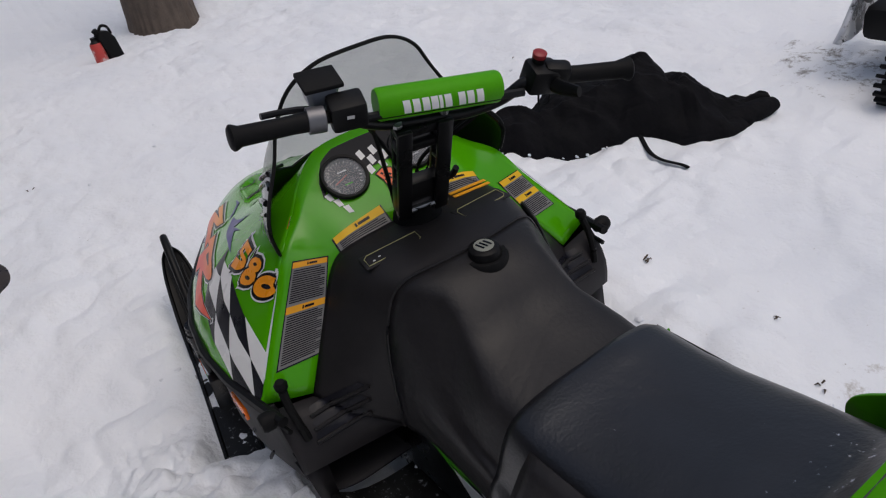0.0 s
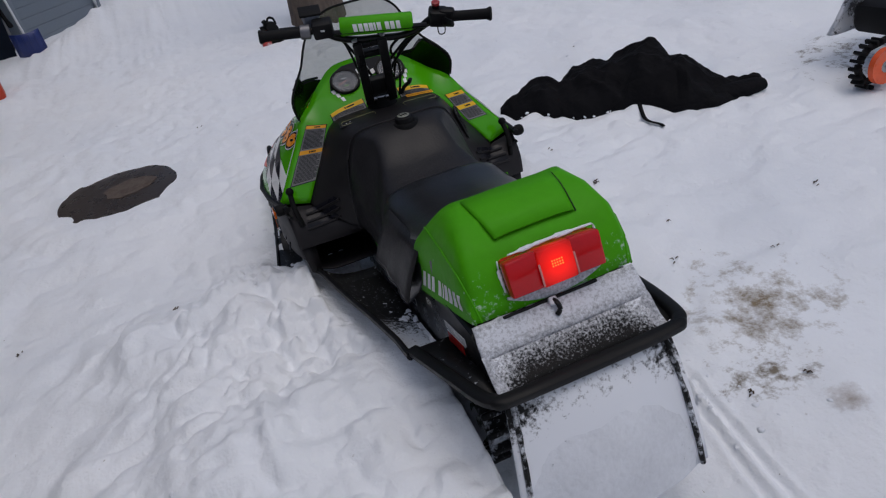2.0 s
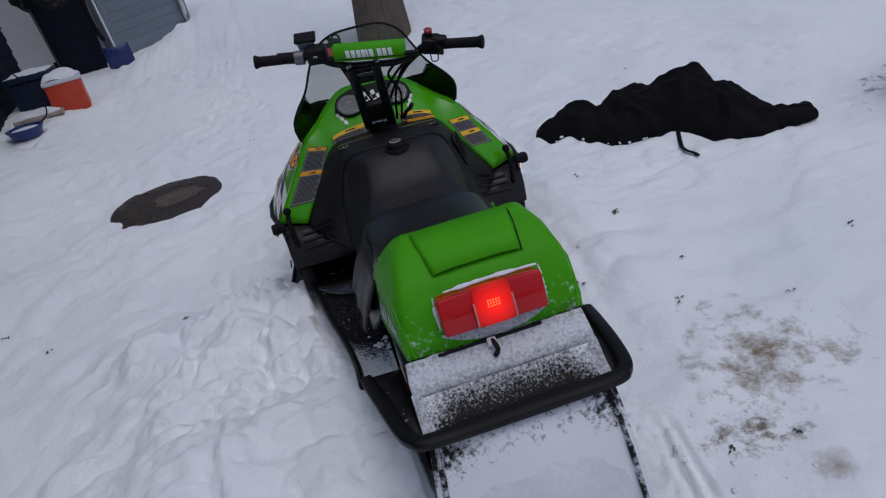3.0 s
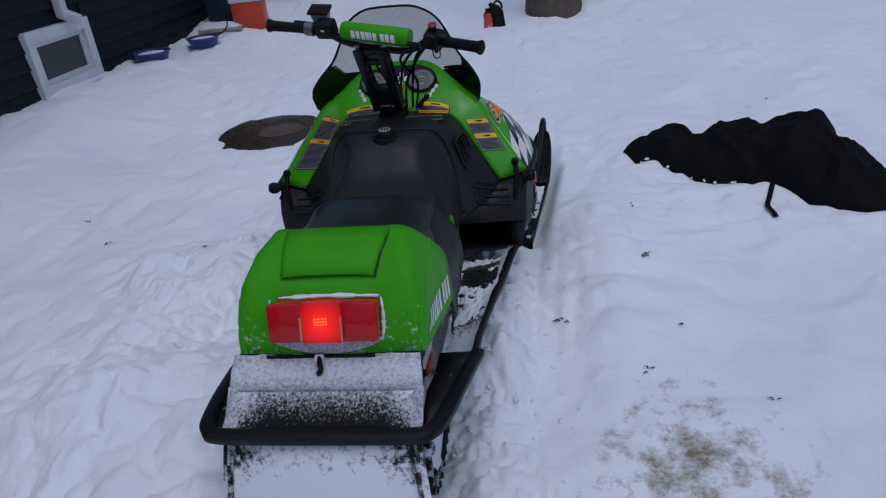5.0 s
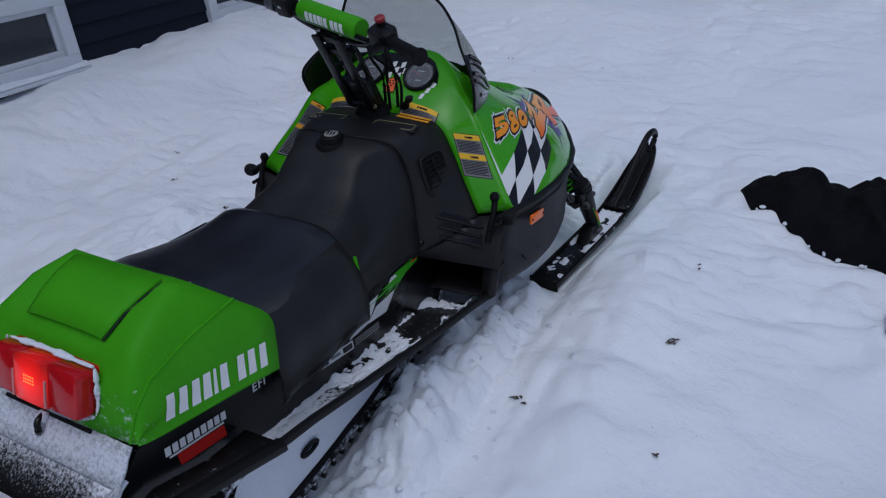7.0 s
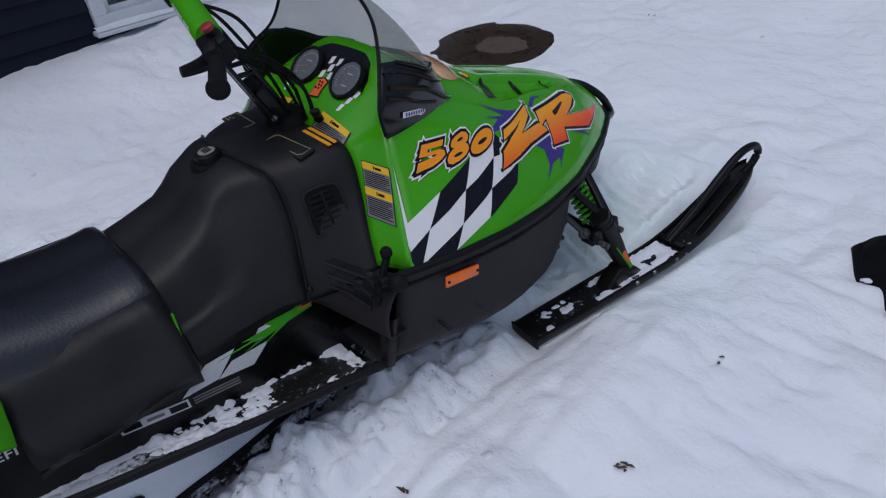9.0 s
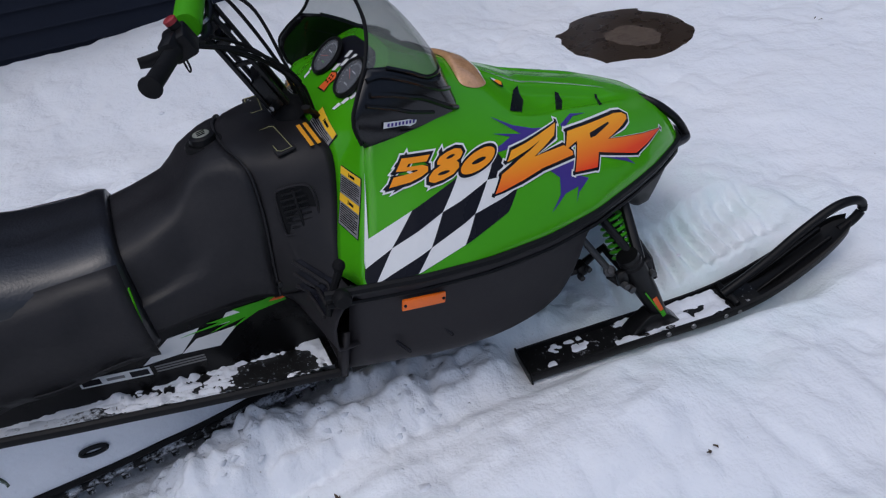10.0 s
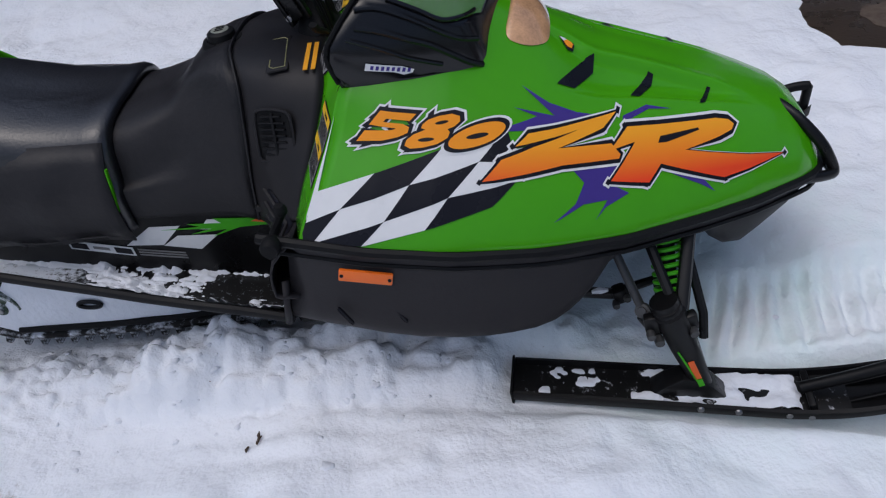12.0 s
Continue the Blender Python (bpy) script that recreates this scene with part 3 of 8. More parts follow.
def ground_base(y):
    """The yard slopes up gently ahead and levels off."""
    return math.tan(radians(GROUND_TILT)) * (np.clip(y, -5, 9) + 2.0 * np.tanh((y - np.clip(y, -5, 9)) / 2.0))


def grid_lines(a, b, stepsize, far, near, fine):
    """Even lines from a to b, closer together in the stretch near, and ever wider apart beyond."""
    mid = np.concatenate([np.arange(a, near[0], stepsize), np.arange(near[0], near[1], fine), np.arange(near[1], b + stepsize / 2, stepsize)])
    grow = np.cumsum(stepsize * 1.22 ** np.arange(1, 60))
    grow = grow[grow < far]
    return np.concatenate([(a - grow)[::-1], mid, b + grow])


def build_ground():
    gx, gy = grid_lines(-3.3, 3.0, 0.0215, 420, (-1.05, 0.80), 0.0095), grid_lines(-2.5, 5.6, 0.0215, 420, (-1.25, 2.0), 0.0095)
    X, Y = np.meshgrid(gx, gy)
    fade = np.exp(-np.maximum(0, np.hypot(X, Y - 2) - 12) / 10)
    Z = ground_base(Y) + snow_height(X, Y) * fade
    n, m = X.shape
    me = bpy.data.meshes.new("ground")
    idx = np.arange(n * m).reshape(n, m)
    quads = np.stack([idx[:-1, :-1], idx[:-1, 1:], idx[1:, 1:], idx[1:, :-1]], -1).reshape(-1, 4)
    me.vertices.add(n * m)
    me.vertices.foreach_set("co", np.stack([X, Y, Z], -1).astype(np.float32).ravel())
    me.loops.add(quads.size)
    me.loops.foreach_set("vertex_index", quads.astype(np.int32).ravel())
    me.polygons.add(len(quads))
    me.polygons.foreach_set("loop_start", np.arange(0, quads.size, 4, dtype=np.int32))
    me.update(calc_edges=True)
    me.polygons.foreach_set("use_smooth", [True] * len(quads))
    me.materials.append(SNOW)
    return tagged(new("ground", me), "trodden white snow with ski tracks and dirt specks", "snow", kind="structure")


build_ground()


def on_ground(x, y, lift=0.0):
    return float(ground_base(np.array([y]))[0] + snow_height(np.array([x]), np.array([y]))[0] + lift)


# ---------- snowmobile ----------
sled = thing("snowmobile", "green and black snowmobile with checkered decals standing on snow", "snowmobile", SLOPE)
LIP_W = [(0.10, 0.435), (0.18, 0.450), (0.32, 0.473), (0.48, 0.480), (0.64, 0.462), (0.80, 0.420), (0.97, 0.348), (1.10, 0.285), (1.22, 0.212), (1.27, 0.170)]
CREST = [(0.45, 0.850), (0.57, 0.774), (0.68, 0.715), (0.82, 0.634), (1.00, 0.563), (1.10, 0.525), (1.17, 0.493), (1.235, 0.460), (1.27, 0.427)]


def lip_z(y):
    return 0.506 - 0.15 * (y - 0.185)


def hood_ring(y, n=22):
    w, zl, zc = interp(LIP_W, y), lip_z(y), interp(CREST, y)
    p = 1.48 + 0.48 * min(1, max(0, (y - 0.55) / 0.6)) + 0.36 * min(1, max(0, (y - 0.75) / 0.3))
    half = []
    for k in range(n + 1):
        a = k / n
        x = w * (1 - (1 - a) ** 1.35)
        half.append((x, y, zl + (zc - zl) * (1 - min(1, x / w) ** p) ** 0.70))
    return half


REAR_CREASE = smooth_line([(0, 0.460, 0.850), (0.10, 0.452, 0.845), (0.17, 0.408, 0.812), (0.228, 0.352, 0.770), (0.284, 0.303, 0.735), (0.335, 0.268, 0.660), (0.400, 0.222, 0.575), (0.449, 0.185, 0.508)], 8)
DASH_FOOT = smooth_line([(0, 0.236, 0.724), (0.08, 0.236, 0.724), (0.15, 0.238, 0.722), (0.200, 0.244, 0.696), (0.237, 0.232, 0.652), (0.275, 0.210, 0.600), (0.315, 0.182, 0.545), (0.352, 0.160, 0.490)], 8)


def resample(line, n):
    d = [0.0]
    for a, b in zip(line, line[1:]):
        d.append(d[-1] + (b - a).length)
    out, j = [], 0
    for k in range(n + 1):
        s = d[-1] * k / n
        while j < len(d) - 2 and d[j + 1] < s:
            j += 1
        f = (s - d[j]) / max(1e-9, d[j + 1] - d[j])
        out.append(line[j].lerp(line[j + 1], min(1, f)))
    return out


SCOOP_IN = [(0.72, 0.060), (0.78, 0.092), (0.85, 0.080), (0.97, 0.082), (1.08, 0.091), (1.14, 0.095)]
SCOOP_OUT = [(0.61, 0.231), (0.69, 0.220), (0.775, 0.202), (0.854, 0.178), (0.98, 0.152), (1.06, 0.132), (1.14, 0.112)]


def scoop(p):
    """The shallow terrace in which the vents lie, and the soft ridge along its inner edge."""
    a, b, x = interp(SCOOP_IN, p.y), interp(SCOOP_OUT, p.y), abs(p.x)
    ends = float(step(np.array(p.y), 0.66, 0.80) * step(-np.array(p.y), -1.13, -1.02))
    d = float(step(np.array(x), a - 0.004, a + 0.012) * (0.35 + 0.65 * step(-np.array(x), -b - 0.002, -b + 0.05)) * step(-np.array(x), -b - 0.006, -b + 0.004))
    ridge = math.exp(-((x - a + 0.012) / 0.016) ** 2)
    return Vector((p.x, p.y, p.z + ends * (0.005 * ridge - 0.017 * d)))


def build_hood():
    n = 80
    rear = resample(REAR_CREASE, n)
    stations = [0.56, 0.62, 0.68, 0.75, 0.82, 0.90, 1.00, 1.08, 1.16, 1.22, 1.255]
    rings = [rear]
    first = [Vector(p) for p in hood_ring(stations[0], n)]
    first = resample(first, n)
    for f in (0.33, 0.66):
        mid = []
        for a, b in zip(rear, first):
            q = a.lerp(b, f)
            if abs(q.x) > 0.05:
                q.x += 0.018 * math.sin(math.pi * f) * min(1, q.x / 0.4)
            mid.append(q)
        rings.append(mid)
    rings.append(first)
    for y in stations[1:]:
        rings.append(resample([Vector(p) for p in hood_ring(y, n)], n))
    last = [Vector((p.x * 0.9, 1.272, lip_z(1.27) + (p.z - lip_z(1.27)) * 0.75)) for p in rings[-1]]
    end = [Vector((p.x * 0.55, 1.276, lip_z(1.27) + (p.z - lip_z(1.27)) * 0.3)) for p in rings[-1]]
    rings += [last, end]
    fine_rings = []
    for a, b in zip(rings, rings[1:]):
        fine_rings += [[scoop(p.lerp(q, k / 4)) for p, q in zip(a, b)] for k in range(4)]
    fine_rings.append(rings[-1])
    bm = loft([mirror_ring(r) for r in fine_rings])
    ob = part("hood", bm, GREEN, sled, "glossy green hood with graphics", smooth=50)
    me = ob.data
    tree = BVHTree.FromPolygons([v.co.copy() for v in me.vertices], [tuple(p.vertices) for p in me.polygons])
    thicken(ob, 0.006)
    return ob, tree


hood, HOOD_TREE = build_hood()
dash_rings = [[a.lerp(b, k / 6) for a, b in zip(resample(REAR_CREASE, 22), resample(DASH_FOOT, 22))] for k in range(7)]
dash = part("dashboard", loft([mirror_ring(r) for r in dash_rings]), GREEN, sled, smooth=50)
thicken(dash, 0.005)


def dash_point(x, f):
    """A place on the dashboard: x to the right, f from its top (0) to its foot (1); with its normal."""
    s = -1 if x < 0 else 1
    def at(line):
        for a, b in zip(line, line[1:]):
            if a.x <= abs(x) <= b.x:
                return a.lerp(b, (abs(x) - a.x) / max(1e-6, b.x - a.x))
        return line[-1].copy()
    a, b = at(REAR_CREASE), at(DASH_FOOT)
    p = a.lerp(b, f)
    p.x *= s
    return p


# belly pan with a rolled lip
PAN_BOT = [(0.09, 0.245), (0.21, 0.222), (0.38, 0.186), (0.54, 0.171), (0.605, 0.172), (0.655, 0.184), (0.70, 0.214), (0.735, 0.262), (0.77, 0.33), (0.835, 0.345), (0.985, 0.31), (1.03, 0.235), (1.09, 0.208), (1.15, 0.232), (1.21, 0.264), (1.24, 0.30), (1.27, 0.325)]


def pan_ring(y):
    w, zl, zb = interp(LIP_W, y) - 0.004, lip_z(y), interp(PAN_BOT, y)
    d = zl - zb
    tuck = 0.03 + 0.10 * step(np.array(y), 0.755, 0.835) - 0.07 * step(np.array(y), 0.99, 1.04)
    return smooth_line([(0, y, zb), (w * 0.55, y, zb), (w - float(tuck) - 0.05, y, zb + 0.004), (w - float(tuck) * 0.6, y, zb + d * 0.16), (w - 0.012, y, zb + d * 0.5), (w - 0.004, y, zl - 0.03 * min(1, d / 0.2)), (w, y, zl - 0.002)], 4)


def rear_y(z):
    return 0.100 + 0.24 * (z - 0.25)


pan_rings = [mirror_ring([Vector((p.x, rear_y(p.z), p.z)) for p in pan_ring(0.10)])] + [mirror_ring(pan_ring(y)) for y in (0.18, 0.21, 0.30, 0.38, 0.46, 0.52, 0.57, 0.62, 0.66, 0.69, 0.715, 0.74, 0.77, 0.80, 0.88, 0.98, 1.0, 1.02, 1.05, 1.09, 1.13, 1.17, 1.2, 1.23, 1.262)]
pan = part("belly_pan", loft(pan_rings, cap=False), PAN_GREY, sled, "dark grey plastic belly pan", smooth=45)
thicken(pan, 0.005)
lip_line = [(interp(LIP_W, y) + 0.001, y, lip_z(y)) for y in (0.105, 0.18, 0.25, 0.32, 0.40, 0.48, 0.56, 0.64, 0.72, 0.80, 0.88, 0.97, 1.04, 1.10, 1.16, 1.22, 1.265)]
lip_all = [(-x, y, z) for x, y, z in lip_line] + [(-0.1, 1.29, lip_z(1.29)), (0.1, 1.29, lip_z(1.29))] + [(x, y, z) for x, y, z in reversed(lip_line)]
lip_smooth = smooth_line(lip_all, 2)
part("lip_trim", tube(lip_smooth, 0.011, 8), BLACK_PLASTIC, sled, "black rubber lip trim")
part("seam_trim", tube([Vector(p) + Vector((0, 0, -0.034)) - Vector((p[0], 0, 0)) * 0.012 for p in lip_smooth], 0.006, 6), BLACK_PLASTIC, sled)

for s in (-1, 1):
    # reflector with two screws
    m = basis((s * 0.4765, 0.301, 0.430), (0, 1, -0.26), (s, 0, 0.06))
    rf = part("side_reflector", box((0.104, 0.028, 0.008), m, 0.003), REFLECTOR, pan, "orange side reflector")
    for k in (-0.046, 0.046):
        part("screw", lathe([(0, 0.007), (0.0035, 0.006), (0.004, 0.002)], 10, m @ pose(k, 0, 0)), BLACK_PLASTIC, rf)
    # slots low in the pan
    for k, y in enumerate((0.235, 0.345, 0.455)):
        bm = box((0.006, 0.008, 0.050), pose(s * (0.464 - 0.004 * k), y, 0.315 - 0.012 * k, 30 if s > 0 else 30, s * -12, 0), 0.005)
        part("pan_slot", bm, BLACK_DECAL, pan)
    # front bumper rail
    if s > 0:
        rail = smooth_line([(0.20, 1.235, 0.345), (0.178, 1.29, 0.332), (0.162, 1.309, 0.334), (0.150, 1.280, 0.390), (0.122, 1.240, 0.436), (0.088, 1.212, 0.456), (0.045, 1.190, 0.460), (0.0, 1.172, 0.458)], 5)
    else:
        rail = smooth_line([(-0.20, 1.200, 0.338), (-0.176, 1.225, 0.322), (-0.140, 1.240, 0.324), (-0.118, 1.225, 0.366), (-0.10, 1.208, 0.395), (-0.075, 1.190, 0.420), (-0.045, 1.178, 0.436), (0.0, 1.170, 0.450)], 5)
    part("nose_rail", tube(rail, 0.0125, 10), STEEL_BLACK, sled, "black front bumper rail")
part("nose_bar", tube(smooth_line([(-0.142, 1.240, 0.323), (-0.06, 1.270, 0.325), (0.08, 1.300, 0.333), (0.164, 1.308, 0.334)], 5), 0.012, 8), STEEL_BLACK, sled)

# console between dashboard and tank
SEAM = smooth_line([(0, 0.036, 0.736), (0.075, 0.042, 0.736), (0.140, 0.060, 0.722), (0.176, 0.068, 0.686), (0.205, 0.061, 0.602), (0.219, 0.045, 0.500), (0.224, 0.032, 0.400)], 5)
FRONT = smooth_line([(0, 0.241, 0.728), (0.09, 0.242, 0.728), (0.160, 0.244, 0.723), (0.206, 0.247, 0.696), (0.256, 0.224, 0.628), (0.312, 0.186, 0.548), (0.352, 0.160, 0.484)], 5)
fine = []
for k in range(-1, 11):
    f = k / 10
    swell = math.sin(math.pi * max(0, f))
    row = [p.lerp(q, f) for p, q in zip(SEAM, FRONT)]
    fine.append(mirror_ring([p + Vector((0.010 * min(1, p.x / 0.2), -0.006, 0.006)) * swell - Vector((0.004, 0.004, 0.004)) * (f < 0.05) for p in row]))
console = part("console", loft(fine), CONSOLE, sled, "black plastic console with badges", smooth=50)
thicken(console, 0.006)
for s in (-1, 1):
    # raised badge pads with thin outlined panels
    m = basis((s * 0.112, 0.150, 0.7312), (1, s * 0.10, -s * 0.07), (s * 0.07, -0.03, 1))
    pad = part("badge", box((0.138, 0.046, 0.006), m, 0.004), CONSOLE, console, "outlined badge with small symbols")
    ring = [m @ Vector((x, y, 0.0032)) for x, y in ((-0.060, -0.016), (0.052, -0.016), (0.060, -0.008), (0.060, 0.016), (-0.052, 0.016), (-0.060, 0.008))]
    part("badge_line", tube(ring, 0.0012, 5, closed=True), mat("badge_gold", (0.28, 0.27, 0.12), 0.4), pad)
    for k in range(4):
        part("badge_mark", box((0.005, 0.003, 0.001), m @ pose(-0.045 + 0.014 * k, -0.008 + 0.005 * (k % 2), 0.0035)), DIAL_MARK, pad)
    if s < 0:
        continue
    # side vent in the console flank
    mv = basis((0.2375, 0.132, 0.618), (0.30, 0.95, 0.06), (0.90, -0.30, 0.30))
    outline = smooth_line([(0.030, -0.050, 0), (0.043, -0.030, 0), (0.046, 0.030, 0), (0.030, 0.050, 0), (-0.022, 0.052, 0), (-0.038, 0.036, 0), (-0.042, -0.040, 0), (-0.030, -0.054, 0)], 3, closed=True)
    sv = part("side_vent", prism([(p.x, p.y) for p in outline], 0.004, mv @ pose(0, 0, -0.001), 0.001), RUBBER, console, "black side vent with ribs")
    part("vent_frame", tube([mv @ Vector((p.x, p.y, 0.004)) for p in outline], 0.0035, 6, closed=True), CONSOLE, sv)
    for k in range(7):
        part("vent_rib", box((0.060 - 0.012 * (k in (0, 6)), 0.005, 0.007), mv @ pose(0.0, -0.039 + 0.013 * k, 0.005), 0.002), BLACK_PLASTIC, sv)
    part("vent_bar", box((0.007, 0.09, 0.009), mv @ pose(0.004, 0, 0.005), 0.002), BLACK_PLASTIC, sv)
    part("seam_knob", lathe([(0, 0.010), (0.007, 0.009), (0.010, 0.004), (0.010, 0)], 12, basis((0.226, 0.040, 0.436), (0, 1, 0), (1, -0.2, 0.1))), STEEL_BLACK, console)
# orange stripe stickers on the console top
for k in (-1, 1):
    part("stripe", box((0.100, 0.009, 0.0015), basis((0.136, 0.2205 + 0.008 * k, 0.7302), (1, 0.03, -0.10), (0.10, 0, 1))), LABEL_ORANGE, console, "orange stripe sticker")

# rear closing panels of the pan with three louvres, and dark foot wells
for s in (-1, 1):
    rows = []
    for k in range(19):
        x = 0.214 + 0.230 * k / 18
        f, g = (x - 0.214) / 0.230, min(1, max(0, (x - 0.224) / 0.128))
        top = Vector((s * x, 0.032 + 0.128 * g + 0.05 * max(0, x - 0.352), 0.398 + 0.084 * g + 0.22 * max(0, x - 0.352)))
        low = Vector((s * x * 0.99, 0.056 + 0.040 * f, 0.374 - 0.014 * f))
        rows.append([top.lerp(low, q) + Vector((0, -0.022, 0.008)) * math.sin(math.pi * q) * g for q in (0, 0.2, 0.4, 0.6, 0.8, 0.93, 1)] + [low + Vector((0, 0.010, -0.006)), low + Vector((0, 0.05, -0.008))])
    knee = part("knee_panel", loft(rows), PAN_GREY, sled, "black vented knee panel", smooth=45)
    thicken(knee, 0.004)
    bm = bmesh.new()
    bm.faces.new([bm.verts.new((s * x, rear_y(z) - 0.004, z)) for x, z in ((0.440, 0.40), (0.425, 0.262), (0.388, 0.235), (0.384, 0.36))])
    thicken(part("pan_edge", bm, PAN_GREY, knee, smooth=30), 0.012, 1)
    # three slots with raised lips, let into the panel and the console's foot
    tree = surface_tree(knee, console)
    on = lambda x, v: Vector((s * x, 0.1, v))
    for k in range(3):
        v, d = 0.505 - 0.033 * k, 0.006 * k
        slot = [(0.266 + d, v - 0.004), (0.274 + d, v + 0.009), (0.372 + d, v + 0.006), (0.378 + d, v - 0.002), (0.374 + d, v - 0.013), (0.270 + d, v - 0.011)]
        part("louvre", drape([slot], on, (0, 0.8, -0.6), tree, 0.0015, 0.02), BLACK_DECAL, knee, smooth=60)
        lip = []
        for q in range(9):
            hit = tree.ray_cast(on(0.262 + d + 0.118 * q / 8, v - 0.014 - 0.003 * q / 8) - Vector((0, 0.8, -0.6)) * 0.6, Vector((0, 0.8, -0.6)))
            if hit[0]:
                lip.append(hit[0] + Vector((0, -0.003, 0.003)))
        part("louvre_lip", tube(lip, 0.0045, 6), CONSOLE, knee)
    well = bmesh.new()
    loft([[Vector((s * x, y, z)) for x, z in ((0.20, 0.235), (0.20, 0.375), (0.385, 0.375), (0.40, 0.24))] for y in (0.115, 0.40)], bm=well)
    part("foot_well", well, BLACK_PLASTIC, sled)
    # rubber hood latch with a ball end
    latch = part("hood_latch", tube(smooth_line([(s * 0.408, 0.158, 0.552), (s * 0.412, 0.135, 0.515), (s * 0.408, 0.115, 0.475), (s * 0.404, 0.106, 0.44)], 5), 0.009, 8), RUBBER, sled, "black rubber hood latch")
    part("latch_ball", lathe([(0.0, 0.014), (0.009, 0.012), (0.014, 0.004), (0.013, -0.006), (0.006, -0.013), (0, -0.014)], 14, pose(s * 0.408, 0.156, 0.556)), RUBBER, latch)
    part("latch_knob", lathe([(0, 0.02), (0.016, 0.019), (0.02, 0.012), (0.02, -0.004), (0.012, -0.02)], 14, pose(s * 0.456, 0.135, 0.512, 0, s * 90, 0)), RUBBER, sled)

# fuel tank cover and seat
def seat_ring(y, zt, w, wb, zb, dip=0.0):
    return mirror_ring(smooth_line([(0, y, zt - dip), (w * 0.45, y, zt - dip * 0.6), (w * 0.82, y, zt - 0.012), (w, y, zt - 0.045), (w + (wb - w) * 0.5, y, zt - 0.11), (wb, y, zb + (zt - zb) * 0.35), (wb + 0.004, y, zb)], 5))


TANK = [(-0.275, 0.624, 0.169, 0.216, 0.435), (-0.25, 0.628, 0.170, 0.214, 0.43), (-0.20, 0.635, 0.170, 0.212, 0.428), (-0.15, 0.649, 0.160, 0.211, 0.425), (-0.115, 0.662, 0.148, 0.211, 0.422), (-0.085, 0.686, 0.138, 0.211, 0.42),
        (-0.055, 0.714, 0.132, 0.212, 0.418), (-0.02, 0.730, 0.134, 0.215, 0.414)]
tank_rings = [seat_ring(*r) for r in TANK]
end_ring = mirror_ring([p + Vector((0.003 * min(1, p.x / 0.1), 0, 0.002)) for p in SEAM])
tank_rings += [[a.lerp(b, f) + Vector((0.004 * math.copysign(min(1, abs(a.x) / 0.1), a.x), 0, 0.003)) * math.sin(math.pi * f) for a, b in zip(tank_rings[-1], end_ring)] for f in (0.33, 0.66)] + [end_ring]
tank = part("tank_cover", loft(tank_rings), SEAT_MATT, sled, "black vinyl fuel tank cover", smooth=60)
thicken(tank, 0.008)
SEATS = [(-0.716, 0.776, 0.142, 0.170, 0.62), (-0.704, 0.760, 0.148, 0.175, 0.61), (-0.690, 0.738, 0.157, 0.182, 0.60), (-0.67, 0.718, 0.165, 0.180, 0.60), (-0.62, 0.700, 0.172, 0.188, 0.56), (-0.585, 0.692, 0.174, 0.204, 0.50), (-0.54, 0.676, 0.182, 0.224, 0.445), (-0.45, 0.652, 0.185, 0.224, 0.432), (-0.37, 0.640, 0.184, 0.224, 0.42), (-0.31, 0.638, 0.184, 0.225, 0.415), (-0.276, 0.640, 0.183, 0.224, 0.412), (-0.264, 0.638, 0.178, 0.221, 0.412), (-0.259, 0.629, 0.165, 0.213, 0.412)]
seat = part("seat", loft([seat_ring(*r) for r in SEATS]), SEAT, sled, "black vinyl seat with scuffs", smooth=60)
thicken(seat, 0.01)
part("seat_seam", tube([Vector(p) + Vector((0, 0, 0.001)) for p in seat_ring(-0.260, 0.634, 0.173, 0.219, 0.412)], 0.004, 6), SEAT, seat)
part("tank_seam", tube([Vector(p) + Vector((0, -0.002, 0.001)) for p in end_ring], 0.0032, 6), SEAT_MATT, tank)
for s in (-1, 1):
    # hanging side flap of the seat cover with its hem
    rows = []
    for k in range(13):
        f = k / 12
        y, wave = (-0.606 if s < 0 else -0.590) + (0.285 if s < 0 else 0.328) * f, 0.003 * math.sin(k * 1.3)
        if s < 0:
            prof = [(0.184, 0.652 - 0.030 * f), (0.206, 0.618 - 0.022 * f), (0.229 + wave, 0.570 - 0.016 * f), (0.246 + wave, 0.530 - 0.016 * f), (0.254 + wave, 0.508 - 0.018 * f), (0.258 + wave, 0.498 - 0.020 * f)]
        else:
            prof = [(0.188 - 0.006 * f, 0.630 - 0.016 * f), (0.215 + wave - 0.007 * f, 0.580), (0.241 + wave - 0.005 * f, 0.530), (0.247 + wave, 0.480), (0.246 + 2 * wave, 0.435), (0.240 - wave, 0.402 - 0.010 * f + 0.005 * math.sin(k * 0.9))]
        rows.append([Vector((s * x, y - 0.012 * (q / 5) * (1 - f), z)) for q, (x, z) in enumerate(prof)])
    fl = part("seat_flap", loft(rows), SEAT_MATT, seat, "black hanging side flap", smooth=60)
    thicken(fl, 0.004)
    part("flap_seam", tube(smooth_line([r[-1] + Vector((0, 0, 0.012)) + Vector((s * 0.002, 0, 0)) for r in rows], 2), 0.002, 5), SEAT_MATT, fl)
    if s > 0:
        part("flap_tab", box((0.010, 0.004, 0.105), pose(s * 0.228, -0.262, 0.520, -6, -8, 0), 0.0015), GREEN_COVER, fl, "green edge tab")
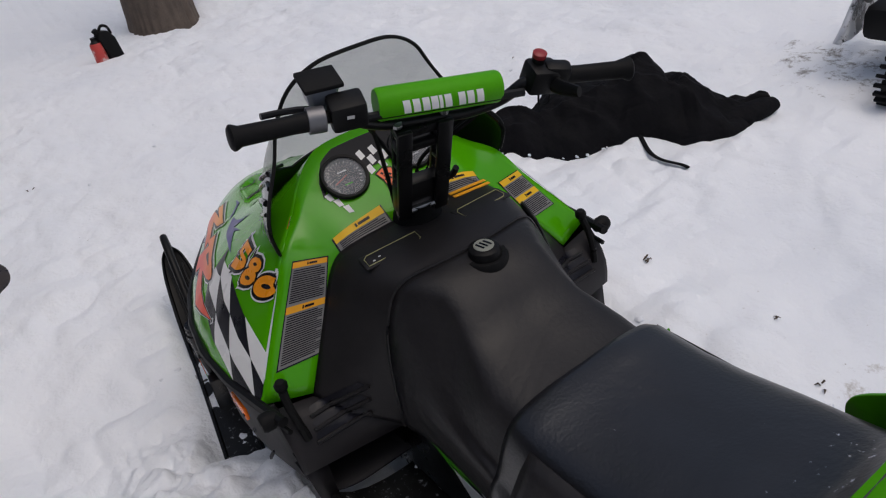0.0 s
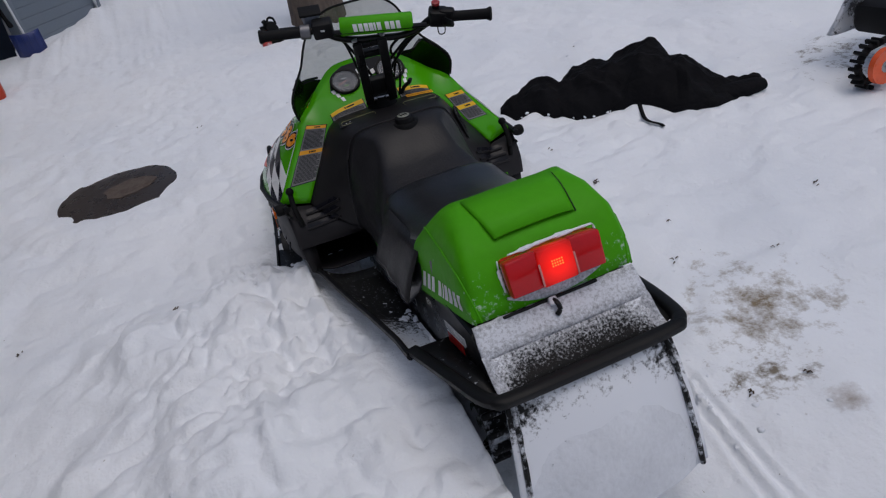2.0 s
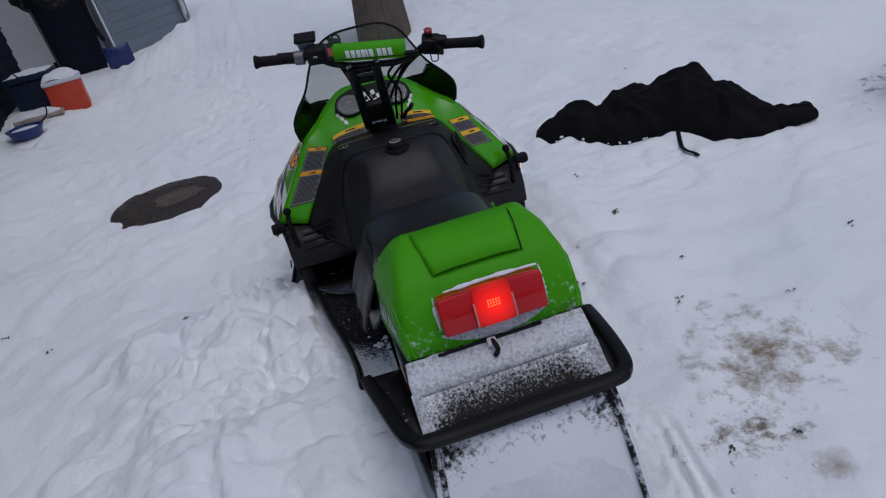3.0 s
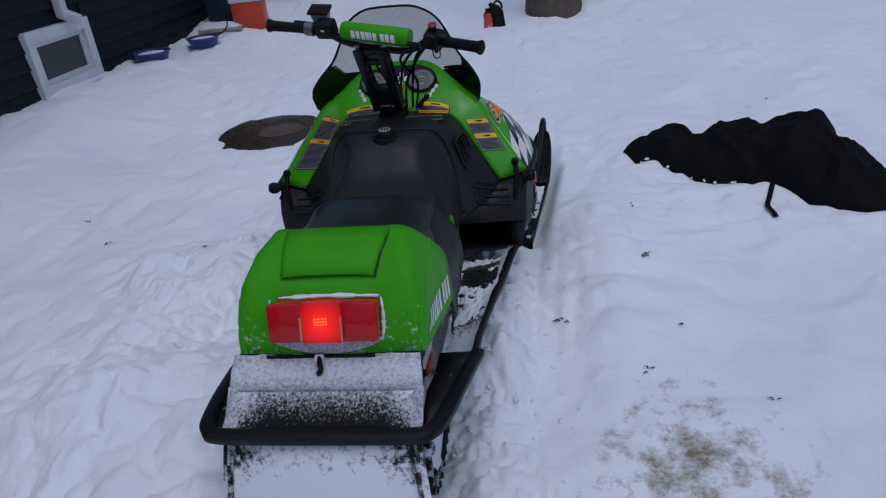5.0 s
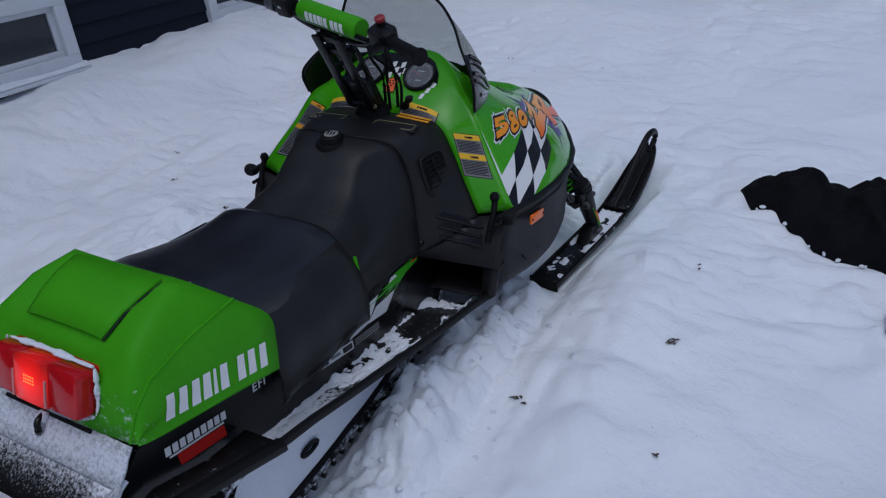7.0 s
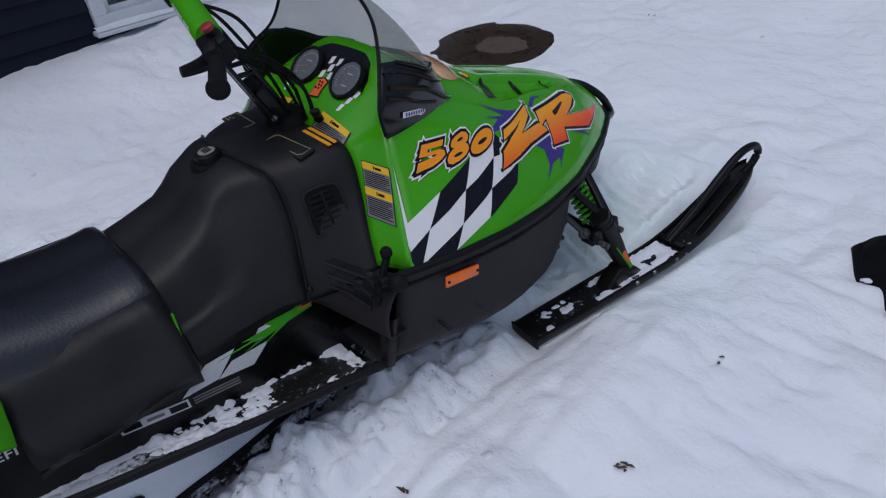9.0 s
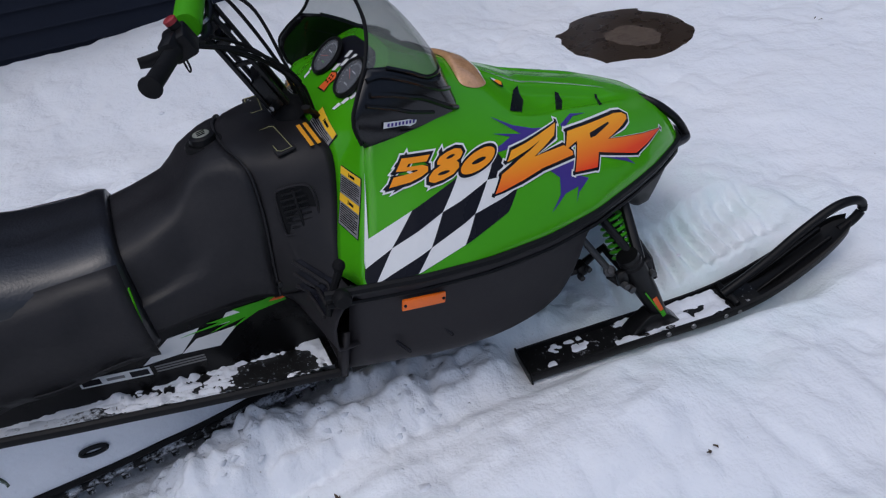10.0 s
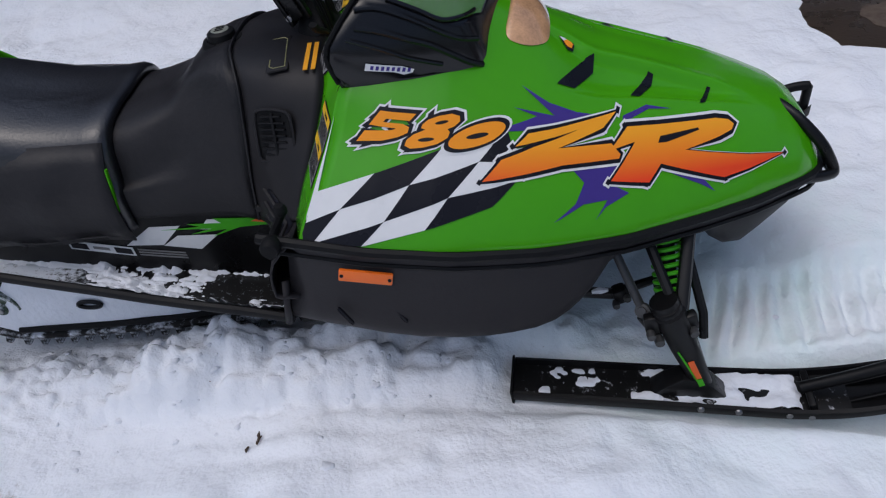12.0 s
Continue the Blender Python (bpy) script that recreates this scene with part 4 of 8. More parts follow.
# filler cap
part("filler_neck", lathe([(0.047, -0.03), (0.046, 0.0), (0.042, 0.006), (0.034, 0.006)], 28, pose(0.004, 0.004, 0.730)), RUBBER, sled)
cap = part("fuel_cap", lathe([(0, 0.026), (0.024, 0.026), (0.030, 0.022), (0.032, 0.012), (0.034, 0.0)], 14, pose(0.004, 0.004, 0.728)), BLACK_PLASTIC, sled, "black ribbed fuel cap")
part("cap_emblem", lathe([(0, 0.0015), (0.019, 0.001), (0.02, 0)], 20, pose(0.004, 0.004, 0.7545)), mat("cap_emblem_grey", (0.25, 0.26, 0.22), 0.4), cap)
for k in (-1, 0, 1):
    part("emblem_bar", box((0.004, 0.020, 0.001), pose(0.004 + 0.009 * k, 0.004, 0.7565, 0, 0, 15)), BLACK_DECAL, cap)

# tail cowl
C0 = smooth_line([(0, -0.70, 0.783), (0.09, -0.698, 0.783), (0.150, -0.692, 0.778), (0.194, -0.634, 0.708), (0.218, -0.580, 0.636), (0.226, -0.586, 0.572), (0.230, -0.600, 0.513)], 6)
C1 = smooth_line([(0, -0.785, 0.768), (0.09, -0.785, 0.767), (0.166, -0.778, 0.771), (0.200, -0.752, 0.710), (0.212, -0.730, 0.634), (0.215, -0.735, 0.585), (0.219, -0.745, 0.550)], 6)
C2 = smooth_line([(0, -0.855, 0.735), (0.10, -0.855, 0.733), (0.175, -0.848, 0.745), (0.203, -0.852, 0.695), (0.211, -0.862, 0.638), (0.205, -0.868, 0.605), (0.208, -0.870, 0.580)], 6)
C3 = smooth_line([(0, -0.900, 0.675), (0.10, -0.900, 0.674), (0.178, -0.892, 0.694), (0.199, -0.892, 0.662), (0.207, -0.900, 0.624), (0.203, -0.905, 0.605), (0.206, -0.905, 0.592)], 6)
C4 = smooth_line([(0, -0.925, 0.602), (0.10, -0.925, 0.602), (0.165, -0.922, 0.602), (0.188, -0.920, 0.601), (0.200, -0.918, 0.601), (0.202, -0.916, 0.600), (0.205, -0.914, 0.598)], 6)
tail_rings = []
for a, b in zip((C0, C1, C2, C3), (C1, C2, C3, C4)):
    tail_rings += [[p.lerp(q, k / 3) for p, q in zip(a, b)] for k in range(3)]
tail_rings.append(C4)
tail = part("tail_cowl", loft([mirror_ring(r) for r in tail_rings]), TAIL_GREEN, sled, "green vinyl tail cover with a flap", smooth=55)
thicken(tail, 0.006)
fl_rows = [[Vector((x * w, y, z + 0.0085 - 0.006 * abs(x) ** 6)) for x in (-1, -0.9, -0.6, -0.2, 0.2, 0.6, 0.9, 1)] for w, y, z in ((0.118, -0.712, 0.783), (0.114, -0.76, 0.7765), (0.108, -0.80, 0.766), (0.101, -0.848, 0.744))]
flap = part("storage_flap", loft(fl_rows), GREEN_COVER, tail, "green flap of the tail cover", smooth=50)
thicken(flap, 0.005)
part("flap_gap", tube([r[-1] + Vector((0.003, 0, -0.004)) for r in fl_rows], 0.0018, 5), BLACK_DECAL, flap)
for s in (-1, 1):
    part("piping", tube([r[18] * 1 if s > 0 else Vector((-r[18].x, r[18].y, r[18].z)) for r in tail_rings], 0.0028, 6), GREEN_COVER, tail)

# tail lamp: housing, two dark lenses, lit middle with the bulb grid
ml = basis((0.010, -0.918, 0.682), (1, 0, 0), (0, -0.93, 0.36))
lamp = part("tail_lamp", box((0.226, 0.084, 0.040), ml @ pose(0, 0, -0.028), 0.008), LENS_RED, sled, "lit red tail lamp dusted with snow")
for s in (-1, 1):
    side_prof = [(0.040 * s, -0.042), (0.116 * s, -0.042), (0.118 * s, 0.036), (0.112 * s, 0.041), (0.040 * s, 0.044)]
    part("lens", prism(side_prof, 0.036, ml @ pose(0, 0, -0.018), 0.006), LENS_RED, lamp, "dark red lens")
mid_lens = part("lens", box((0.088, 0.086, 0.046), ml, 0.007), LAMP_GLOW, lamp, "glowing red middle lens")


def snow_strip(name, line, r, parent, seed, flat=0.6):
    """A ragged ridge of snow along a line."""
    rnd = random.Random(seed)
    pts = smooth_line(line, 6)
    rad = [r * rnd.uniform(0.55, 1.25) * (0.35 + 0.65 * math.sin(math.pi * min(1, max(0.0, k / (len(pts) - 1))))) for k in range(len(pts))]
    return part(name, tube(pts, rad, 8, flat=flat), SNOW_LUMP, parent, "ridge of snow", smooth=70)


snow_strip("lamp_snow", [ml @ Vector(p) for p in ((-0.095, 0.050, -0.008), (-0.06, 0.050, -0.010), (0.0, 0.051, -0.012), (0.06, 0.050, -0.012), (0.118, 0.048, -0.014))], 0.0075, lamp, 4)
snow_strip("lamp_snow", [ml @ Vector(p) for p in ((-0.119, 0.044, -0.016), (-0.121, 0.015, -0.018), (-0.119, -0.03, -0.018))], 0.005, lamp, 6)
snow_strip("lamp_snow", [ml @ Vector(p) for p in ((0.121, 0.046, -0.014), (0.123, 0.02, -0.016), (0.122, -0.02, -0.018), (0.119, -0.042, -0.016))], 0.006, lamp, 5)
bm = loft([[Vector((x, -0.9195 - 0.007 * f - 0.002 * (1 - f), 0.640 - 0.036 * f * (1 - abs((x - 0.01) / 0.125) ** 2.2) + 0.001 * noise.noise(Vector((x * 60, f * 9, 0))))) for f in (0, 0.33, 0.66, 1)] for x in [-0.112 + 0.0061 * k for k in range(41)]])
ls = part("lamp_snow", bm, APRON_SNOW, lamp, "thin snow below the lamp", smooth=60)
thicken(ls, 0.004, 0)
for i in range(5):
    for j in range(3):
        part("bulb_facet", lathe([(0, 0.002), (0.0018, 0.0015), (0.0022, 0)], 8, ml @ pose(-0.012 + 0.006 * i, 0.010 - 0.006 * j, 0.0222)), BULB, mid_lens)
for cx in (-0.043, 0.043):
    part("lens_rib", box((0.004, 0.05, 0.003), ml @ pose(cx, -0.012, 0.0225)), mat("pale_red_rib", (0.6, 0.22, 0.2), 0.3), lamp)

# apron below the cowl, hitch and rear bumper
def apron_rows(rows, rough=0.0):
    return [[Vector((w * x, y, z + rough * noise.noise(Vector((x * 14, y * 70, 2.0))))) for x in [-1 + k / 16 for k in range(33)]] for y, z, w in rows]


apron = part("rear_apron", loft(apron_rows(((-0.955, 0.550, 0.207), (-0.972, 0.546, 0.209), (-0.992, 0.528, 0.210), (-1.020, 0.505, 0.211), (-1.050, 0.497, 0.211)))), APRON, sled, "black apron speckled with snow", smooth=40)
thicken(apron, 0.006)
upper = part("apron_snow", loft(apron_rows(((-0.924, 0.600, 0.204), (-0.932, 0.593, 0.205), (-0.942, 0.584, 0.206), (-0.950, 0.575, 0.208), (-0.958, 0.566, 0.209), (-0.968, 0.558, 0.209), (-0.975, 0.549, 0.209), (-0.977, 0.540, 0.209)), 0.004)), APRON_SNOW, apron, "snow lying along the apron", smooth=60)
thicken(upper, 0.005)
for s in (-1, 1):
    # snow caught at the two ends of the apron
    bm = loft([[Vector((s * (0.212 - wd * f), y, z + 0.006 * math.sin(math.pi * min(1, f * 1.2 + 0.1)) + 0.003 * noise.noise(Vector((y * 60, f * 7, s))) - 0.006 * f)) for f in (0, 0.25, 0.5, 0.75, 1)] for y, z, wd in ((-0.972, 0.549, 0.028), (-0.985, 0.540, 0.034), (-1.0, 0.526, 0.022), (-1.018, 0.511, 0.030), (-1.035, 0.504, 0.040), (-1.050, 0.501, 0.030))])
    part("corner_snow", bm, APRON_SNOW, apron, smooth=60)
edge_snow = loft([[Vector((x, -1.047 - 0.010 * k, 0.502 + (0.002, 0.010, 0.004)[k] * (0.6 + 0.6 * math.sin(31 * x + 2) ** 2))) for k in range(3)] for x in [-0.19 + 0.38 * q / 40 for q in range(41)] if math.sin(17 * x + 1) > -0.93])
part("edge_snow", edge_snow, SNOW_LUMP, apron, smooth=60)
part("apron_lip", box((0.24, 0.008, 0.010), pose(0, -0.927, 0.596, 35, 0, 0), 0.003), BLACK_PLASTIC, sled)
part("hitch", tube(smooth_line([(0.0, -0.93, 0.600), (0.004, -0.95, 0.598), (0.006, -0.957, 0.585), (-0.002, -0.956, 0.572)], 4), 0.006, 8), STEEL_BLACK, sled)
part("apron_cap", box((0.02, 0.02, 0.014), pose(0.0, -0.938, 0.597, 30, 0, 0), 0.004), SNOW_LUMP, sled)


def board_z(y):
    """Height of the running board where it meets the tunnel; its rolled edge stands higher."""
    return 0.205 - 0.2 * y


BOARD_EDGE = [(0.10, 0.402, 0.255), (0.0, 0.386, 0.272), (-0.12, 0.371, 0.291), (-0.24, 0.354, 0.311), (-0.36, 0.334, 0.331), (-0.48, 0.318, 0.353), (-0.60, 0.307, 0.383), (-0.715, 0.304, 0.412)]


BUMP = smooth_line([(0.300, -0.70, 0.416), (0.286, -0.80, 0.447), (0.267, -0.92, 0.480), (0.248, -1.02, 0.502), (0.230, -1.058, 0.509), (0.195, -1.072, 0.511), (0, -1.074, 0.511)], 6)
bring = BUMP + [Vector((-p.x, p.y, p.z)) for p in reversed(BUMP[:-1])]
bb = bmesh.new()
rings = []
for i, p in enumerate(bring):
    a, b = bring[max(i - 1, 0)], bring[min(i + 1, len(bring) - 1)]
    t = (b - a).normalized()
    side = t.cross(Vector((0, 0, 1))).normalized()
    prof = [(-0.018, 0.008), (-0.012, 0.013), (0.008, 0.014), (0.014, 0.008), (0.015, -0.012), (0.009, -0.018), (-0.008, -0.018), (-0.018, -0.006)]
    rings.append([p - side * u * -1 + Vector((0, 0, v)) for u, v in prof])
loft(rings, closed_ring=True, cap=True, bm=bb)
bumper = part("rear_bumper", bb, BLACK_PLASTIC, sled, "black plastic rear bumper", smooth=50)
for s in (-1, 1):
    web = loft([[Vector((s * x, y, z)) for x, y, z in ((0.205, yy, 0.280 - 0.195 * yy if yy > -0.9 else 0.488), (w, yy, zz))] for yy, w, zz in ((-0.70, 0.29, 0.420), (-0.80, 0.28, 0.450), (-0.92, 0.262, 0.483), (-1.03, 0.232, 0.502))])
    wb = part("bumper_web", web, WEB, bumper)
    thicken(wb, 0.006)

# mud flap caked with snow
mf = []
for k, (y, z, w) in enumerate(((-1.050, 0.500, 0.208), (-1.078, 0.47, 0.210), (-1.10, 0.42, 0.216), (-1.122, 0.35, 0.224), (-1.14, 0.27, 0.232), (-1.155, 0.20, 0.24), (-1.165, 0.14, 0.246))):
    mf.append([Vector((w * x, y - 0.012 * math.cos(x * 3.0) + 0.003 * math.sin(7 * x + k), z)) for x in (-1, -0.92, -0.8, -0.6, -0.3, 0, 0.3, 0.6, 0.8, 0.92, 1)])
mflap = part("mud_flap", loft(mf), FLAP, sled, "black rubber flap caked with snow", smooth=50)
thicken(mflap, 0.006)
for s in (-1, 1):
    part("flap_rib", tube([r[1 if s < 0 else -2] + Vector((0, -0.004, 0)) for r in mf], 0.007, 6), RUBBER_SNOW, mflap)
fs = []
for k, r in enumerate(mf[1:]):
    up = min(1, max(0, (k - 1.0) / 2.2))
    fs.append([p + Vector((0, 0.008 - 0.024 * up * (1 - abs(q) ** 3) - 0.004 * noise.noise(Vector((q * 5, k * 1.3, 0.5))), 0)) for p, q in zip(r, (-1, -0.92, -0.8, -0.6, -0.3, 0, 0.3, 0.6, 0.8, 0.92, 1))])
part("flap_snow", loft([resample(smooth_line(r, 3), 30) for r in fs]), FLAP_SNOW, mflap, "packed snow on the flap", smooth=70)

# the tail sits a finger's width off the tank's middle
for ob in (tail, lamp, apron, mflap, bumper):
    ob.location.x = 0.021 if ob is tail else 0.011

# tunnel, running boards and track
side = [(0.20, 0.46), (-0.30, 0.50), (-0.60, 0.53), (-0.76, 0.560), (-0.915, 0.578), (-0.96, 0.530), (-1.03, 0.484), (-1.03, 0.465), (-0.70, 0.335), (-0.30, 0.255), (0.10, 0.175), (0.20, 0.17)]
tn = prism(side, 0.40, basis((-0.196, 0, 0), (0, 1, 0), (1, 0, 0)), 0.006)
tunnel = part("tunnel", tn, TUNNEL, sled, "black painted tunnel with decals", smooth=30)
for s in (-1, 1):
    # outer edge and tread of the running board
    rows = []
    for y, w, ze in BOARD_EDGE:
        zi = board_z(y)
        rows.append([Vector((s * (0.203 + (w - 0.203) * f), y, zi + (ze - zi) * g)) for f, g in ((0, 0), (0.2, 0.02), (0.4, 0.08), (0.6, 0.22), (0.8, 0.5), (0.93, 0.85), (1, 1))])
    bd = part("running_board", loft(rows), BOARD, sled, "black running board covered with snow", smooth=30)
    thicken(bd, 0.005)
    part("board_edge", tube([r[-1] + Vector((0, 0, 0.002)) for r in rows], 0.010, 8, flat=1.2), BLACK_PLASTIC, bd, "black rolled board edge")
    # loose snow lying on the board: a bank at the tunnel behind, crumbs in the middle, bare patches in front
    def board_cover(f, x, y):
        rear = step(-y, 0.36, 0.46)
        mid = step(-np.abs(y + 0.27), -0.20, -0.10)
        front = step(y, -0.18, -0.08)
        h = rear * (0.007 - 0.036 * f) + mid * (0.004 - 0.008 * f) + front * (-0.011 - (0.012 if s < 0 else 0.0) + 0.014 * step(np.abs(f - 0.45), 0.28, 0.5) + 0.016 * step(y, 0.03, 0.07))
        crumb = np.abs(lumps(x + 3 * s, y, 0.024, 31)) * 0.011 + np.abs(lumps(x + s, y, 0.012, 32)) * 0.011 + lumps(x + 2 * s, y, 0.05, 33) * 0.009 - 0.002
        return h - (0.011 if s < 0 else 0.0) * step(y, -0.50, -0.38) + crumb * (0.3 + 0.7 * step(y, -0.48, -0.40)) - 0.002
    rows_s = []
    for y in np.arange(-0.71, 0.085, 0.0048):
        w, ze, zi = interp([(a, b) for a, b, c in reversed(BOARD_EDGE)], y) - 0.008, interp([(a, c) for a, b, c in reversed(BOARD_EDGE)], y), board_z(y)
        fs_ = np.linspace(0.01, 0.93, 38)
        xs = 0.203 + (w - 0.203) * fs_
        hs = np.clip(board_cover(fs_, xs, np.full_like(xs, y)), -0.007, 0.018)
        rows_s.append([Vector((s * x, y, zi + (ze - zi) * interp([(0, 0), (0.2, 0.02), (0.4, 0.08), (0.6, 0.22), (0.8, 0.5), (0.93, 0.85), (1, 1)], f) + 0.003 + h)) for f, x, h in zip(fs_, xs, hs)])
    part("board_snow", loft(rows_s), SNOW_LUMP, bd, "crumbled snow lying on the board", smooth=80)

# track: belt, lugs, slide rail and idler wheels
TR = smooth_line([(0, 0.22, 0.20), (0, 0.10, 0.075), (0, -0.05, 0.050), (0, -0.35, 0.046), (0, -0.62, 0.048), (0, -0.76, 0.058), (0, -0.84, 0.105), (0, -0.865, 0.175), (0, -0.83, 0.245), (0, -0.75, 0.285), (0, -0.55, 0.262), (0, -0.30, 0.218), (0, 0.0, 0.195), (0, 0.16, 0.24)], 5, closed=True)
belt = loft([[p + Vector((x, 0, 0)) for x in (-0.19, 0.19)] for p in TR + [TR[0]]])
track = part("track", belt, RUBBER_SNOW, sled, "black lugged track packed with snow", smooth=50)
thicken(track, 0.014, 0)
lug = bmesh.new()
box((0.055, 0.018, 0.026), pose(0, 0, 0), 0.004, lug, 1)
lug_me = bpy.data.meshes.new("track_lug")
lug.to_mesh(lug_me)
lug.free()
lug_me.materials.append(RUBBER_SNOW)
dist, total = 0.0, sum((b - a).length for a, b in zip(TR, TR[1:] + TR[:1]))
count = 56
for i in range(count):
    s_at, acc = total * i / count, 0.0
    for a, b in zip(TR, TR[1:] + TR[:1]):
        d = (b - a).length
        if acc + d >= s_at:
            break
        acc += d
    p, t = a.lerp(b, (s_at - acc) / d), (b - a).normalized()
    nrm = Vector((1, 0, 0)).cross(t).normalized()
    for k, x in enumerate((-0.166, -0.06, 0.06, 0.166)):
        if (i + k) % 2 and abs(x) < 0.1:
            continue
        o = new("track_lug", lug_me)
        o.parent = track
        o.matrix_basis = basis(p + nrm * (0.018 if nrm.dot(p - Vector((0, -0.35, 0.14))) > 0 else -0.018) + Vector((x, 0, 0)), (1, 0, 0), nrm)
for s in (-1, 1):
    part("slide_rail", tube([(s * 0.13, 0.05, 0.10), (s * 0.13, -0.3, 0.075), (s * 0.13, -0.72, 0.085)], 0.012, 6), GREY_STEEL, track)
    for y, z, r in ((-0.765, 0.150, 0.056), (-0.42, 0.11, 0.045), (0.02, 0.115, 0.05)):
        mw = pose(s * (0.165 if y < -0.7 else 0.15), y, z, 0, 90, 0)
        w = part("idler_wheel", lathe([(0.0, -0.012), (r * 0.3, -0.014), (r * 0.34, -0.006), (r * 0.8, -0.006), (r * 0.86, -0.013), (r, -0.013), (r, 0.013), (r * 0.86, 0.013), (r * 0.8, 0.006), (r * 0.34, 0.006), (r * 0.3, 0.014), (0, 0.012)], 28, mw), WHEEL_GREEN if y < -0.7 else RUBBER, track, "pale green idler wheel" if y < -0.7 else "")
        part("wheel_bolt", lathe([(0, 0.02), (0.008, 0.019), (0.009, 0.01)], 8, mw), STEEL, w)
    part("suspension_arm", tube([(s * 0.15, -0.62, 0.10), (s * 0.15, -0.74, 0.30)], 0.010, 6), STEEL_BLACK, track)
    inner = []
    for k in range(30):
        y = -0.80 + 0.0255 * k
        top, low = min(board_z(y) - 0.02, 0.262 - 1.2 * max(0, -0.70 - y)), 0.085 + 0.02 * (y + 0.3) + 0.5 * max(0, -0.74 - y)
        inner.append([Vector((s * (x + 0.006 * noise.noise(Vector((y * 9, q * 3, s)))), y, low + (top - low) * q)) for x, q in ((0.190, 0.0), (0.186, 0.2), (0.180, 0.4), (0.174, 0.6), (0.168, 0.8), (0.160, 1.0))])
    part("inner_snow", loft(inner), SNOW_LUMP, track, "snow packed inside the track", smooth=70)
    part("rail_slot", tube([(s * 0.186, -0.515 + 0.030 * math.cos(a), 0.150 - 0.0135 * math.cos(a) * 0.2 + 0.011 * math.sin(a)) for a in [q * math.pi / 8 for q in range(16)]], 0.006, 6, closed=True), STEEL_BLACK, track)
    part("track_edge", tube([(s * 0.191, -0.74, 0.085), (s * 0.191, -0.5, 0.078), (s * 0.191, -0.25, 0.085), (s * 0.191, -0.06, 0.10)], 0.010, 6), RUBBER, track)

# skis, spindles, arms and shocks
for s, cx, turn in ((-1, -0.446, -8.2), (1, 0.456, -7.6)):
    ski_m = pose(cx, 0.955 if s > 0 else 0.865, -0.010 if s < 0 else -0.040, -2.8 if s > 0 else 0.0, 0, turn)
    ski = part("ski", bmesh.new(), SKI, sled, "black plastic ski with a loop handle")
    ski_pts = [(-0.395, 0.0, 0.054), (-0.30, 0.0, 0.055), (-0.1, 0.0, 0.056), (0.10, 0.0, 0.058), (0.22, 0.004, 0.061), (0.33, 0.024, 0.063), (0.43, 0.062, 0.060), (0.53, 0.112, 0.052), (0.60, 0.152, 0.036), (0.632, 0.170, 0.014)]
    line = smooth_line(ski_pts, 4)
    rings = []
    for y, z, w in line:
        rings.append([ski_m @ Vector(q) for q in ((-w, y, z + 0.024), (-w, y, z + 0.004), (-w * 0.86, y, z - 0.010), (-w * 0.28, y, z - 0.008), (0, y, z - 0.016), (w * 0.28, y, z - 0.008), (w * 0.86, y, z - 0.010), (w, y, z + 0.004), (w, y, z + 0.024), (w * 0.86, y, z + 0.026), (w * 0.80, y, z + 0.010), (w * 0.3, y, z + 0.006), (-w * 0.3, y, z + 0.006), (-w * 0.80, y, z + 0.010), (-w * 0.86, y, z + 0.026))])
    bm = loft(rings, closed_ring=True, cap=True)
    bmesh.ops.recalc_face_normals(bm, faces=bm.faces)
    bm.to_mesh(ski.data)
    bm.free()
    ski.data.polygons.foreach_set("use_smooth", [True] * len(ski.data.polygons))
    ski.data.set_sharp_from_angle(angle=radians(35))
    tread = [[ski_m @ Vector((w * f, y, z + 0.0115 + 0.003 * abs(math.sin(26 * y)) * (1 - abs(f)))) for f in (-0.78, -0.5, -0.2, 0.2, 0.5, 0.78)] for y, z, w in smooth_line(ski_pts[:6], 12)]
    part("ski_tread", loft(tread), SKI_SNOW, ski, "ski top patched with snow", smooth=50)
    top_rows = []
    for y in np.arange(-0.385, 0.246, 0.007):
        zb = interp([(p[0], p[1]) for p in ski_pts], y)
        xs = np.linspace(-0.045, 0.045, 22)
        full = np.full_like(xs, y)
        h = lumps(xs + 5 * s, full * 0.5, 0.030, 41) * 0.010 + lumps(xs + s, full, 0.013, 42) * 0.005
        h = h - 0.0035 + 0.0075 * step(full, 0.03, 0.09) + 0.008 * step(-np.abs(full + 0.03), -0.09, -0.02) - 0.02 * step(full, 0.225, 0.246) - 0.008 * step(-full, 0.30, 0.37)
        h = h if s > 0 else h - 0.006
        top_rows.append([ski_m @ Vector((x, y, zb + 0.014 + float(np.clip(q, -0.006, 0.012)))) for x, q in zip(xs, h)])
    part("ski_snow", loft(top_rows), SNOW_LUMP, ski, "snow lying in the ski", smooth=80)
    part("ski_rib", box((0.098, 0.016, 0.034), ski_m @ pose(0, 0.255, 0.028, 25, 0, 0), 0.005), SKI, ski)
    for q in (-0.022, 0.022):
        part("ski_rib", box((0.010, 0.32, 0.016), ski_m @ pose(q, 0.42, 0.078, 30, 0, 0), 0.003), SKI, ski)
    hoop = smooth_line([(0, 0.235, 0.040), (0, 0.36, 0.112), (0, 0.465, 0.188), (0, 0.565, 0.243), (0, 0.640, 0.246), (0, 0.672, 0.212), (0, 0.648, 0.174), (0, 0.606, 0.152)], 6)
    part("ski_handle", tube([ski_m @ Vector((0, p.y if s > 0 else min(p.y, 0.615), p.z)) for p in hoop], 0.0135, 10), SKI, ski, "black loop handle")
